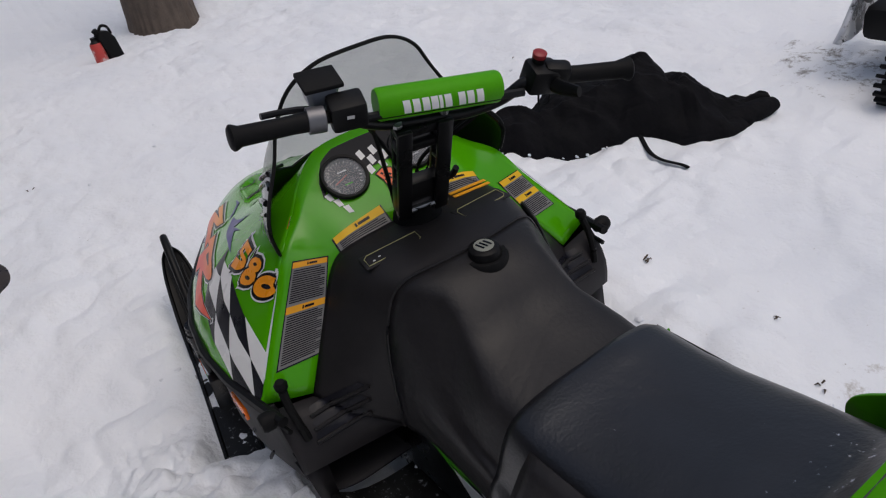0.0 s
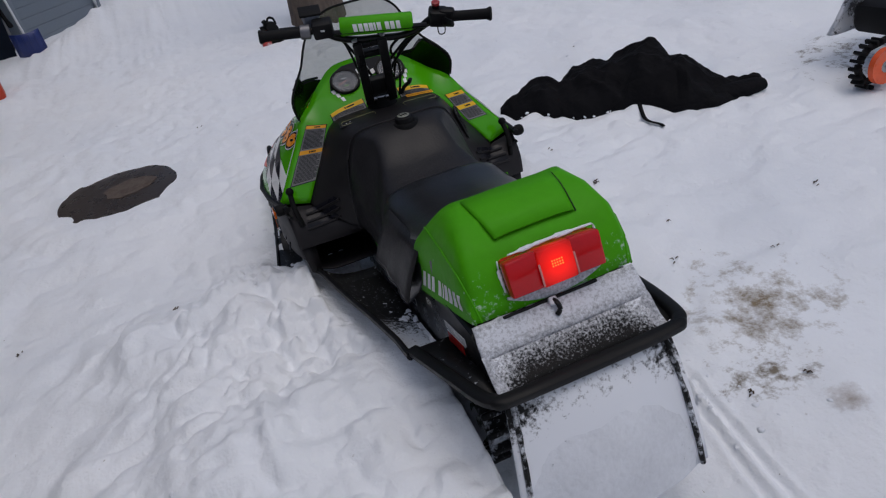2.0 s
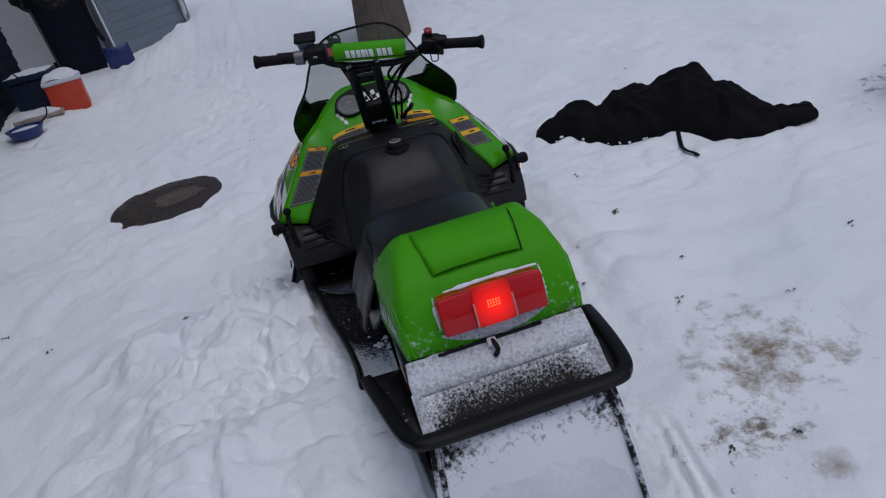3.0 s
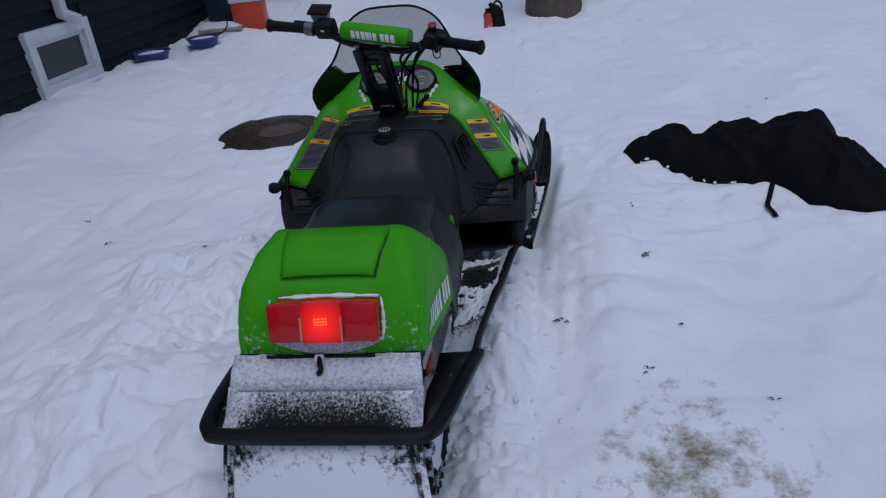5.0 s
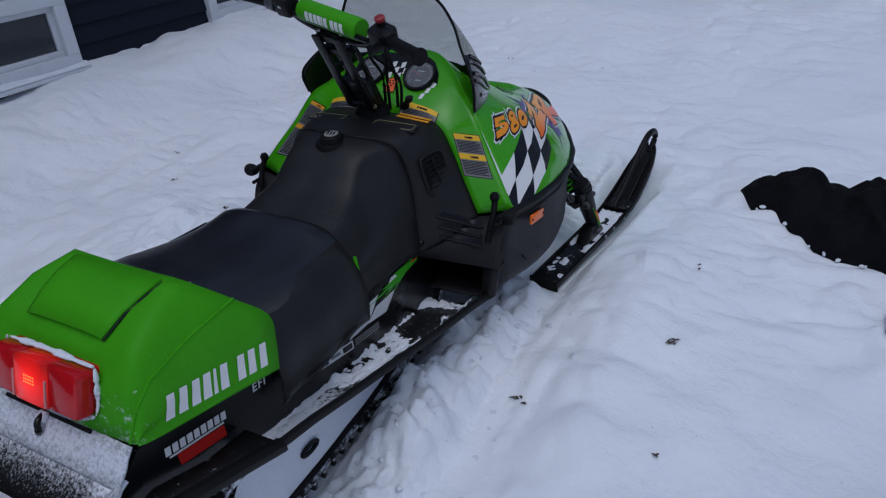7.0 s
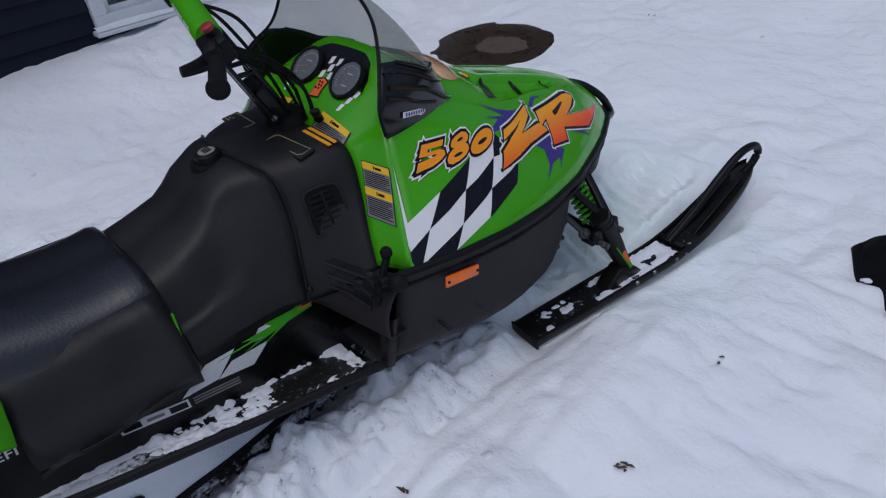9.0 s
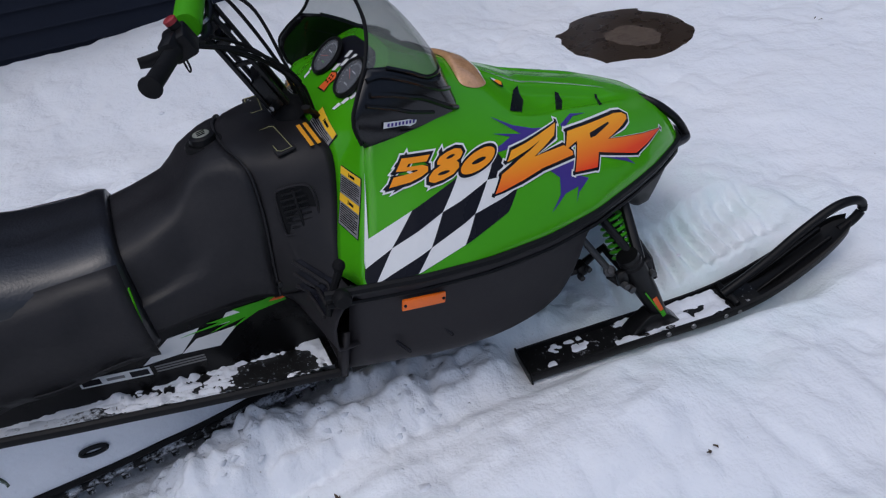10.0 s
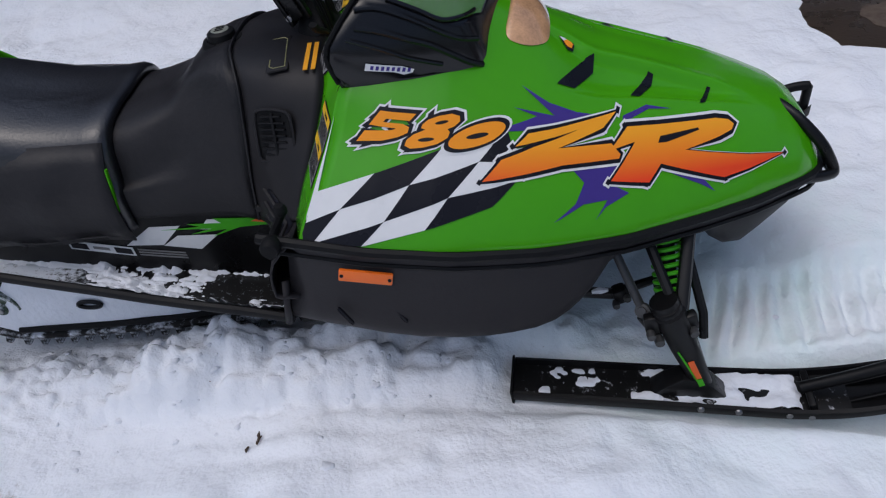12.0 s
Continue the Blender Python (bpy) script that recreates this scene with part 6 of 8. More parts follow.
    for k in range(12):
        s = rnd.uniform(0.05, 0.62)
        p = org + ax * s + ay * (interp(lower, s) + rnd.uniform(-0.015, 0.03))
        bm = bmesh.new()
        bmesh.ops.create_icosphere(bm, subdivisions=1, radius=rnd.uniform(0.004, 0.010), matrix=pose(p.x, p.y, on_ground(p.x, p.y, 0.012), rnd.uniform(0, 90), 0, rnd.uniform(0, 90)) @ Matrix.Diagonal((1.6, 1, 0.6, 1)))
        part("snow_clump", bm, SNOW_LUMP, ob)
    return ob


build_jacket()

# round lid in a thawed hollow
lid = thing("septic_lid", "wet brown round lid in a thawed hollow of the snow", "lid", Matrix.Translation((LID[0], LID[1], float(ground_base(np.array([LID[1]]))[0]) + 0.004)) @ pose(0, 0, 0, GROUND_TILT, 0, 0))
part("lid_disc", lathe([(0, 0.0), (0.16, 0.002), (0.28, 0.0), (0.37, -0.004), (0.385, -0.03)], 48), LID_DARK, lid)
bm = bmesh.new()
ring = [bm.verts.new((0.045 + (0.150 + 0.012 * math.sin(3 * a + 1) + 0.007 * math.sin(7 * a)) * math.cos(a), 0.0 + (0.125 + 0.012 * math.sin(2 * a + 0.5) + 0.006 * math.sin(9 * a)) * math.sin(a), 0.002)) for a in [i * math.pi / 32 for i in range(64)]]
f = bm.faces.new(ring)
r = bmesh.ops.extrude_face_region(bm, geom=[f])
bmesh.ops.translate(bm, verts=[v for v in r["geom"] if isinstance(v, bmesh.types.BMVert)], vec=(0, 0, 0.002))
part("worn_patch", bm, LID_PALE, lid, "paler worn patch")


def build_tree():
    t = thing("tree", "thick rough-barked tree trunk rising from the snow", "tree", Matrix.Translation((0.77, 5.42, on_ground(0.77, 5.3) - 0.15)))
    bm = bmesh.new()
    nz, na = 60, 120
    grid = []
    for i in range(nz + 1):
        z = 4.6 * (i / nz) ** 1.35
        r0 = 0.245 + 0.075 * math.exp(-z / 0.28) - 0.018 * z
        row = []
        for k in range(na):
            a = 2 * math.pi * k / na
            wob = 0.06 * noise.noise(Vector((math.cos(a) * 1.3, math.sin(a) * 1.3, z * 0.5)))
            u = a * 9 + 2.2 * noise.noise(Vector((math.cos(a) * 2, math.sin(a) * 2, z * 2.2)))
            ridge = abs(math.sin(u * 1.5)) ** 0.6 * 0.020 + 0.012 * noise.noise(Vector((math.cos(a) * 12, math.sin(a) * 12, z * 3)))
            r = r0 * (1 + wob) + ridge
            row.append(bm.verts.new((r * math.cos(a) + 0.02 * z, r * math.sin(a), z)))
        grid.append(row)
    for a, b in zip(grid, grid[1:]):
        for k in range(na):
            bm.faces.new((a[k], a[(k + 1) % na], b[(k + 1) % na], b[k]))
    part("trunk", bm, BARK, t, smooth=80)
    rnd = random.Random(3)
    for k in range(7):
        a, z0 = k * 0.9 + rnd.random(), 3.0 + 0.22 * k
        p = [Vector((0.02 * z0, 0, z0))]
        d = Vector((math.cos(a), math.sin(a), 0.9)).normalized()
        for q in range(7):
            p.append(p[-1] + d * 0.42)
            d = (d + Vector((rnd.uniform(-0.25, 0.25), rnd.uniform(-0.25, 0.25), rnd.uniform(-0.05, 0.25)))).normalized()
        limb = part("limb", tube(p, [0.11 - 0.013 * i for i in range(len(p))], 10), BARK, t)
        for q in (3, 5, 7):
            e = [p[q]]
            d2 = Vector((rnd.uniform(-1, 1), rnd.uniform(-1, 1), rnd.uniform(0.2, 0.9))).normalized()
            for _ in range(5):
                e.append(e[-1] + d2 * 0.22)
                d2 = (d2 + Vector((rnd.uniform(-0.4, 0.4), rnd.uniform(-0.4, 0.4), rnd.uniform(-0.1, 0.3)))).normalized()
            part("branch", tube(e, [0.03, 0.025, 0.02, 0.014, 0.01, 0.005], 6), BARK, limb)
    return t


build_tree()

# red can and black jug left by the tree
gz = on_ground(0.16, 4.86)
can = thing("spray_can", "red and white can standing in the snow", "can", Matrix.Translation((0.115, 4.86, gz - 0.02)))
part("can_body", lathe([(0, 0), (0.045, 0), (0.047, 0.005), (0.047, 0.145), (0.04, 0.16)], 20), RED_CAN, can)
part("can_top", lathe([(0.04, 0.16), (0.024, 0.175), (0.024, 0.2), (0, 0.2)], 16), BLACK_PLASTIC, can)
jug = thing("oil_jug", "black plastic jug leaning in the snow", "jug", Matrix.Translation((0.215, 4.88, gz - 0.02)) @ pose(0, 0, 0, 0, -8, 20))
part("jug_body", prism([(-0.05, 0), (0.06, 0), (0.062, 0.16), (0.03, 0.225), (-0.03, 0.235), (-0.06, 0.20)], 0.09, basis((0, 0.045, 0), (1, 0, 0), (0, -1, 0)), 0.012), RUBBER, jug)
part("jug_cap", lathe([(0.02, 0), (0.022, 0.03), (0.0, 0.032)], 14, pose(-0.035, 0, 0.228, 0, -20, 0)), RUBBER, jug)
part("jug_handle", tube(smooth_line([(-0.02, 0, 0.23), (0.02, 0, 0.26), (0.06, 0, 0.235), (0.065, 0, 0.18)], 4), 0.011, 8), RUBBER, jug)


# ---------- house ----------
HX = -3.14
wall_boards = thing("house", "navy-sided house with white low windows", "house", kind="")
house = wall_boards


def wall_with_holes(name, x0, y0, y1, z0, z1, holes, thick, material, parent):
    """A wall along y, with openings (ya, yb, za, zb) cut through."""
    ys = sorted({y0, y1, *[v for h in holes for v in h[:2]]})
    zs = sorted({z0, z1, *[v for h in holes for v in h[2:]]})
    bm = bmesh.new()
    for a, b in zip(ys, ys[1:]):
        for c, d in zip(zs, zs[1:]):
            if any(h[0] <= a and b <= h[1] and h[2] <= c and d <= h[3] for h in holes):
                continue
            box((thick, b - a, d - c), pose(x0 - thick / 2, (a + b) / 2, (c + d) / 2), bm=bm)
    return part(name, bm, material, parent, smooth=0)


WIN_A = (2.625, 3.44, 0.325, 0.81)
WIN_B = (0.685, 1.44, 0.305, 0.78)
wall_with_holes("wall", HX - 0.02, -6.0, 6.45, -0.5, 2.7, [(a + 0.04, b - 0.04, c + 0.04, d - 0.04) for a, b, c, d in (WIN_A, WIN_B)], 0.16, NAVY, house)
# overlapping boards
rise, bz = 0.125, -0.2
while bz < 2.6:
    spans = [(-6.0, 6.45)]
    for a, b, c, d in (WIN_A, WIN_B):
        if bz + rise > c and bz < d:
            spans = [q for s0, s1 in spans for q in (((s0, a), (b, s1)) if s0 < a and b < s1 else ((s0, s1),))]
    for s0, s1 in spans:
        bm = bmesh.new()
        pts = [(HX - 0.018, bz), (HX + 0.006, bz), (HX + 0.003, bz + 0.01), (HX - 0.014, bz + rise + 0.008), (HX - 0.018, bz + rise + 0.008)]
        a = [bm.verts.new((x, s0, z)) for x, z in pts]
        b = [bm.verts.new((x, s1, z)) for x, z in pts]
        bm.faces.new(a)
        bm.faces.new(b)
        for k in range(5):
            bm.faces.new((a[k], a[(k + 1) % 5], b[(k + 1) % 5], b[k]))
        part("siding_board", bm, NAVY, house, smooth=0)
    bz += rise
for a, b, c, d in (WIN_A, WIN_B):
    w = part("window", bmesh.new(), WHITE_TRIM, house, "white low window with a dark pane")
    bm = bmesh.new()
    fr = 0.085
    for ya, yb, za, zb in ((a, b, d - fr, d), (a, b, c, c + fr), (a, a + fr, c + fr, d - fr), (b - fr, b, c + fr, d - fr)):
        box((0.06, yb - ya, zb - za), pose(HX + 0.012, (ya + yb) / 2, (za + zb) / 2), 0.004, bm)
    bm.to_mesh(w.data)
    bm.free()
    bm = bmesh.new()
    f2 = 0.035
    ia, ib, ic, idd = a + fr, b - fr, c + fr, d - fr
    for ya, yb, za, zb in ((ia, ib, idd - f2, idd), (ia, ib, ic, ic + f2), (ia, ia + f2, ic + f2, idd - f2), (ib - f2, ib, ic + f2, idd - f2)):
        box((0.03, yb - ya, zb - za), pose(HX - 0.008, (ya + yb) / 2, (za + zb) / 2), 0.003, bm)
    part("sash", bm, WHITE_TRIM, w)
    part("sill", box((0.10, b - a + 0.05, 0.03), pose(HX + 0.035, (a + b) / 2, c - 0.012), 0.006), WHITE_TRIM, w)
    g = part("pane", box((0.006, ib - ia - 2 * f2 + 0.006, idd - ic - 2 * f2 + 0.006), pose(HX - 0.012, (ia + ib) / 2, (ic + idd) / 2)), GLASS, w)
    g.visible_shadow = False
    # dark plate behind the pane, its colour standing in for the unlit room's shade
    part("room_shade_panel", box((0.02, b - a, d - c), pose(HX - 0.17, (a + b) / 2, (c + d) / 2)), ROOM_SHADE, w)
    sn = loft([[Vector((x, y, c + 0.006 + h * (1 + 0.3 * math.sin(9 * y)))) for x, h in ((HX + 0.02, 0.02), (HX + 0.05, 0.022), (HX + 0.075, 0.010), (HX + 0.084, 0.0))] for y in [a - 0.02 + (b - a + 0.04) * k / 14 for k in range(15)]])
    part("sill_snow", sn, SNOW_LUMP, w)
# white downspout end above the window and a small white box
ds = part("downspout", box((0.07, 0.075, 0.9), pose(HX + 0.05, 3.12, 1.30), 0.008), WHITE_TRIM, house, "white downspout")
part("spout_elbow", box((0.16, 0.075, 0.075), pose(HX + 0.09, 3.14, 0.85, 0, 25, 0), 0.01), WHITE_TRIM, ds)
part("outlet_box", box((0.04, 0.07, 0.11), pose(HX + 0.025, 4.20, 0.98), 0.006), WHITE_TRIM, house, "small white outlet box")
part("roof", box((3.4, 13.0, 0.12), pose(HX - 1.35, 0.2, 2.77), 0.01), NAVY, house)
part("end_wall", box((2.8, 0.16, 3.2), pose(HX - 1.45, 6.36, 1.1)), NAVY, house)
part("end_wall", box((2.8, 0.16, 3.2), pose(HX - 1.45, -5.92, 1.1)), NAVY, house)
part("back_wall", box((0.16, 12.4, 3.2), pose(HX - 2.9, 0.22, 1.1)), NAVY, house)

# garage beyond the house: pale front wall, grey-blue side
gar = thing("garage", "grey-blue sided garage with a pale front wall", "garage")
GA, GB, GC = Vector((-2.42, 7.75, 0)), Vector((-1.66, 9.75, 0)), Vector((-4.6, 8.5, 0))
g0 = 0.25
sx = (GB - GA).normalized()
sn_ = Vector((sx.y, -sx.x, 0))
part("side_wall", box(((GB - GA).length, 0.14, 3.2), basis(((GA + GB) / 2 - sn_ * 0.07) + Vector((0, 0, g0 + 1.5)), sx, (0, 0, 1))), GREY_SIDING, gar)
for k in range(22):
    part("siding_board", box(((GB - GA).length, 0.016, 0.128), basis(((GA + GB) / 2 + sn_ * 0.006) + Vector((0, 0, g0 + 0.06 + 0.13 * k)), sx, (0, 0.0, 1)) @ pose(0, 0, 0, 4, 0, 0)), GREY_SIDING, gar, smooth=0)
fx = (GA - GC).normalized()
fn = Vector((fx.y, -fx.x, 0))
part("front_wall", box(((GA - GC).length, 0.14, 3.2), basis(((GA + GC) / 2 - fn * 0.07) + Vector((0, 0, g0 + 1.5)), fx, (0, 0, 1))), PALE_WALL, gar)
part("corner_trim", box((0.12, 0.12, 3.2), basis(GA + Vector((0, 0, g0 + 1.5)), sx, (0, 0, 1)), 0.006), GREY_SIDING, gar)
part("corner_trim", box((0.10, 0.10, 3.2), basis(GB + Vector((0, 0, g0 + 1.5)), sx, (0, 0, 1)), 0.006), GREY_SIDING, gar)
spm = basis(GB + sn_ * 0.07 - sx * 0.12 + Vector((0, 0, g0)), sx, (0, 0, 1))
part("downspout", tube([spm @ Vector(p) for p in ((0, 0, 3.0), (0, 0, 0.45), (0, 0.02, 0.3), (0, 0.16, 0.22))], 0.035, 8), WHITE_TRIM, gar, "pale downspout")
part("roof", box((4.5, 4.5, 0.1), pose(-4.0, 9.9, 3.42), 0.01), NAVY, gar)

# bin with a cloth over it, shovel, cooler, tubs by the house
zb = on_ground(-2.5, 7.1)
bn = thing("trash_bin", "dark navy wheeled bin with grey cloth heaped on top", "bin", Matrix.Translation((-2.72, 7.25, zb - 0.02)) @ pose(0, 0, 0, 0, 0, 18))
part("bin_body", loft([[Vector((x * w, y * w * 0.95, z)) for x, y in ((-1, -1), (-0.9, -1.05), (0.9, -1.05), (1, -1), (1.05, 0.9), (1, 1), (-1, 1), (-1.05, 0.9))] for z, w in ((0, 0.24), (0.4, 0.265), (0.92, 0.30))], closed_ring=True, cap=True), BIN, bn, smooth=40)
part("bin_rim", box((0.66, 0.62, 0.05), pose(0, 0, 0.93), 0.015), BIN, bn)
for s in (-1, 1):
    part("bin_wheel", lathe([(0, -0.03), (0.09, -0.03), (0.1, -0.02), (0.1, 0.02), (0.09, 0.03), (0, 0.03)], 20, pose(s * 0.27, 0.24, 0.1, 0, 90, 0)), RUBBER, bn)
part("bin_handle", tube([(-0.25, 0.30, 0.9), (-0.25, 0.37, 0.94), (0.25, 0.37, 0.94), (0.25, 0.30, 0.9)], 0.014, 8), BIN, bn)
cl = thing("grey_cloth", "grey and black cloth draped over the bin", "cloth", Matrix.Translation((-2.72, 7.22, zb + 0.9)))
bm = bmesh.new()
bmesh.ops.create_icosphere(bm, subdivisions=4, radius=0.40)
for v in bm.verts:
    k = 1 + 0.30 * noise.noise(v.co * 5) + 0.12 * noise.noise(v.co * 14)
    v.co = Vector((v.co.x * k, v.co.y * k * 0.95 - 0.05, max(-0.34, v.co.z * 0.95 * k) + 0.20))
part("draped_cloth", bm, mat("grey_black_cloth", (0.008, 0.008, 0.009), 0.9, second=(0.20, 0.19, 0.18), cover=0.42, patch=2.4, bump=0.2), cl, smooth=70)
part("hanging_cord", tube(smooth_line([(0.24, -0.30, 0.42), (0.34, -0.34, 0.20), (0.37, -0.36, -0.10), (0.40, -0.38, -0.42), (0.44, -0.40, -0.58)], 6), 0.032, 8, flat=0.7), CLOTH, cl, "black sleeve hanging down")
shz = on_ground(-2.17, 6.85)
sh = thing("snow_shovel", "blue snow shovel leaning with a white handle", "shovel")
part("handle", tube([(-2.21, 6.90, shz + 0.18), (-2.40, 7.40, shz + 1.5)], 0.013, 8), WHITE_TRIM, sh, "white handle")
bl = [[Vector((-2.20 + 0.15 * x, 6.84 + 0.05 * x * x - 0.03 * f, shz - 0.02 + 0.25 * f + 0.02 * x * x)) for x in (-1, -0.6, -0.2, 0.2, 0.6, 1)] for f in (0, 0.3, 0.6, 1)]
b_ = part("blade", loft(bl), TUB_BLUE, sh, "blue plastic blade", smooth=50)
thicken(b_, 0.008)
for k in range(6):
    part("blade_rib", tube([bl[0][k] + Vector((0, -0.006, 0.02)), bl[3][k] + Vector((0, -0.006, -0.02))], 0.006, 5), TUB_BLUE, b_)
cz = on_ground(-2.5, 5.45)
co = thing("cooler", "orange-red cooler capped with snow", "cooler", Matrix.Translation((-2.50, 5.45, cz - 0.05)) @ pose(0, 0, 0, 0, 0, 12) @ Matrix.Diagonal((0.82, 0.85, 0.88, 1)))
part("cooler_body", box((0.42, 0.34, 0.36), pose(0, 0, 0.18), 0.03), COOLER_RED, co)
part("cooler_lid", box((0.44, 0.36, 0.05), pose(0, 0, 0.375), 0.015), WHITE_TRIM, co)
part("cooler_snow", loft([[Vector((0.21 * x, 0.17 * y, 0.40 + 0.085 * (1 - x ** 4) * (1 - y ** 4) + 0.014 * math.sin(4 * x + 3 * y))) for x in [-1 + 0.2 * i for i in range(11)]] for y in [-1 + 0.2 * i for i in range(11)]]), SNOW_LUMP, co, smooth=60)
co2 = thing("storage_box", "dark blue storage box capped with snow", "box", Matrix.Translation((-2.84, 5.72, cz - 0.01)))
part("box_body", box((0.38, 0.38, 0.34), pose(0, 0, 0.17), 0.03), COOLER_DARK, co2)
part("box_lid", box((0.42, 0.42, 0.06), pose(0, 0, 0.37), 0.015), COOLER_DARK, co2)
part("box_snow", loft([[Vector((0.20 * x, 0.20 * y, 0.40 + 0.03 * (1 - x ** 4) * (1 - y ** 4) + 0.006 * math.sin(6 * x + 4 * y))) for x in [-1 + 0.2 * i for i in range(11)]] for y in [-1 + 0.2 * i for i in range(11)]]), SNOW_LUMP, co2, smooth=60)
for nm, x, y, r, lb in (("tub", -2.90, 3.92, 0.16, "blue round tub half buried in snow"), ("tub", -2.75, 4.70, 0.155, "dark blue round tub filled with snow")):
    z = on_ground(x, y)
    tb = thing(nm, lb, "tub", Matrix.Translation((x, y, z - 0.025)), group="tubs by the wall")
    part("tub_body", lathe([(0, 0.01), (r * 0.8, 0.01), (r * 0.98, 0.085), (r * 1.06, 0.09), (r * 1.06, 0.10), (r * 0.94, 0.098), (r * 0.86, 0.05)], 32), TUB_BLUE, tb)
    part("tub_snow", lathe([(r * 0.92, 0.07), (r * 0.7, 0.088), (r * 0.3, 0.094), (0, 0.096)], 24), SNOW_LUMP, tb)
pk = thing("plank", "pale weathered plank under a pillow of snow", "plank", Matrix.Translation((-2.76, 5.20, on_ground(-2.76, 5.20) + 0.004)) @ pose(0, 0, 0, GROUND_TILT, 0, 8))
part("board", box((0.46, 0.13, 0.035), pose(0, 0, 0.018), 0.004), mat("pale_weathered_wood", (0.36, 0.30, 0.25), 0.8, vary=0.3, scale=9, bump=0.2), pk)
part("plank_snow", loft([[Vector((0.22 * x - 0.01, 0.085 * y + 0.03, 0.034 + 0.05 * (1 - x ** 4) * (1 - y ** 2) + 0.008 * math.sin(5 * x + 3 * y))) for x in [-1 + 0.2 * i for i in range(11)]] for y in [-1 + 0.25 * i for i in range(9)]]), SNOW_LUMP, pk, smooth=60)
hz = on_ground(-2.62, 5.15)
hose = thing("hose", "dark hose end bent over the snow", "hose")
part("hose_tube", tube(smooth_line([(-2.86, 5.3, hz + 0.5), (-2.72, 5.2, hz + 0.3), (-2.64, 5.12, hz + 0.10), (-2.70, 5.02, hz + 0.01), (-2.85, 5.0, hz + 0.02)], 6), 0.007, 8), RUBBER, hose)

# board fence at the back
fence = thing("fence", "weathered brown board fence beyond the yard", "fence")
FX0, FX1 = -8.0, 3.9
nb = 84
for k in range(nb):
    x = FX0 + (FX1 - FX0) * (k + 0.5) / nb
    y = 20.5 - 0.06 * (x + 1.0)
    z = on_ground(x, y)
    h = 1.85 + 0.02 * math.sin(k * 2.3)
    part("board", box(((FX1 - FX0) / nb - 0.006, 0.02, h), pose(x, y + 0.006 * math.sin(k * 1.9), z + h / 2 - 0.06, 0, 0, math.degrees(math.atan(-0.06))), 0.003), FENCE, fence, smooth=0)
for zz in (0.4, 1.4):
    a, b = Vector((FX0, 20.5 - 0.06 * (FX0 + 1) + 0.04, on_ground(FX0, 20.9) + zz)), Vector((FX1, 20.5 - 0.06 * (FX1 + 1) + 0.04, on_ground(FX1, 20.2) + zz))
    part("rail", box(((b - a).length, 0.04, 0.09), basis((a + b) / 2, b - a, (0, 0, 1))), FENCE, fence)

# second machine at the edge of the yard: ski with loop, lugged track, orange wheel
other = thing("second_snowmobile", "second snowmobile with snowy ski and orange track wheel", "snowmobile", Matrix.Translation((2.58, 0.45, on_ground(2.58, 0.45))) @ pose(0, 0, 0, 0, 0, 0))
om = pose(0.0, 0.21, 0.0)
blade = [[om @ Vector((x, y + 0.02 * math.sin(3 * f), z0 + (z1 - z0) * f)) for f in (0, 0.25, 0.5, 0.75, 1)] for x, y, z0, z1 in ((-0.015, 0.0, 0.20, 0.205), (0.03, 0.0, 0.192, 0.29), (0.09, 0.01, 0.188, 0.37), (0.18, 0.03, 0.185, 0.42), (0.32, 0.06, 0.18, 0.43), (0.6, 0.1, 0.17, 0.40))]
sk = part("ski", loft(blade), mat("snow_caked_black", (0.01, 0.01, 0.011), 0.5, second=(0.6, 0.62, 0.66), cover=0.55, patch=7, spread=0.03), other, "black ski caked with snow", smooth=60)
thicken(sk, 0.02)
part("ski_handle", tube(smooth_line([om @ Vector(p) for p in ((0.26, 0.02, 0.33), (0.14, -0.02, 0.385), (0.09, -0.03, 0.415), (0.105, -0.03, 0.455), (0.19, -0.02, 0.475), (0.34, 0.0, 0.47))], 6), 0.020, 10), SKI, sk)
tm = pose(-0.035, -0.132, 0.105)
part("track", tube(smooth_line([tm @ Vector(p) for p in ((0.02, 0.05, -0.085), (-0.07, 0.05, -0.05), (-0.10, 0.05, 0.01), (-0.06, 0.05, 0.075), (0.03, 0.05, 0.10), (0.6, 0.05, 0.16), (0.6, 0.05, -0.09))], 6, closed=True), 0.018, 8, closed=True), RUBBER, other, "black lugged track")
ow = part("track_wheel", lathe([(0.030, -0.012), (0.032, 0.014), (0.079, 0.010), (0.088, 0.014), (0.090, -0.014), (0.077, -0.012)], 30, tm @ pose(0, -0.01, 0, 90, 0, 0)), mat("orange_wheel", (0.72, 0.10, 0.02), 0.35, vary=0.15), other, "orange spoked track wheel")
for k in range(5):
    part("spoke", box((0.016, 0.05, 0.014), tm @ pose(0, -0.014, 0, 90, 0, 0) @ pose(0, 0, 0, 0, 0, 72 * k) @ pose(0, 0.054, 0), 0.003), ow.data.materials[0], ow)
part("wheel_hub", lathe([(0, 0.022), (0.012, 0.02), (0.018, 0.012), (0.03, 0.010)], 18, tm @ pose(0, -0.014, 0, 90, 0, 0)), STEEL, ow)
for k in range(10):
    a = radians(80 + 20 * k)
    part("track_lug", box((0.016, 0.07, 0.022), tm @ pose(0.113 * math.cos(a), 0.055, 0.115 * math.sin(a), 0, -math.degrees(a) + 90, 0), 0.003), RUBBER, other)
part("body", box((0.62, 0.36, 0.16), tm @ pose(0.42, 0.12, 0.20, 0, -6, 0), 0.04), BLACK_PLASTIC, other)
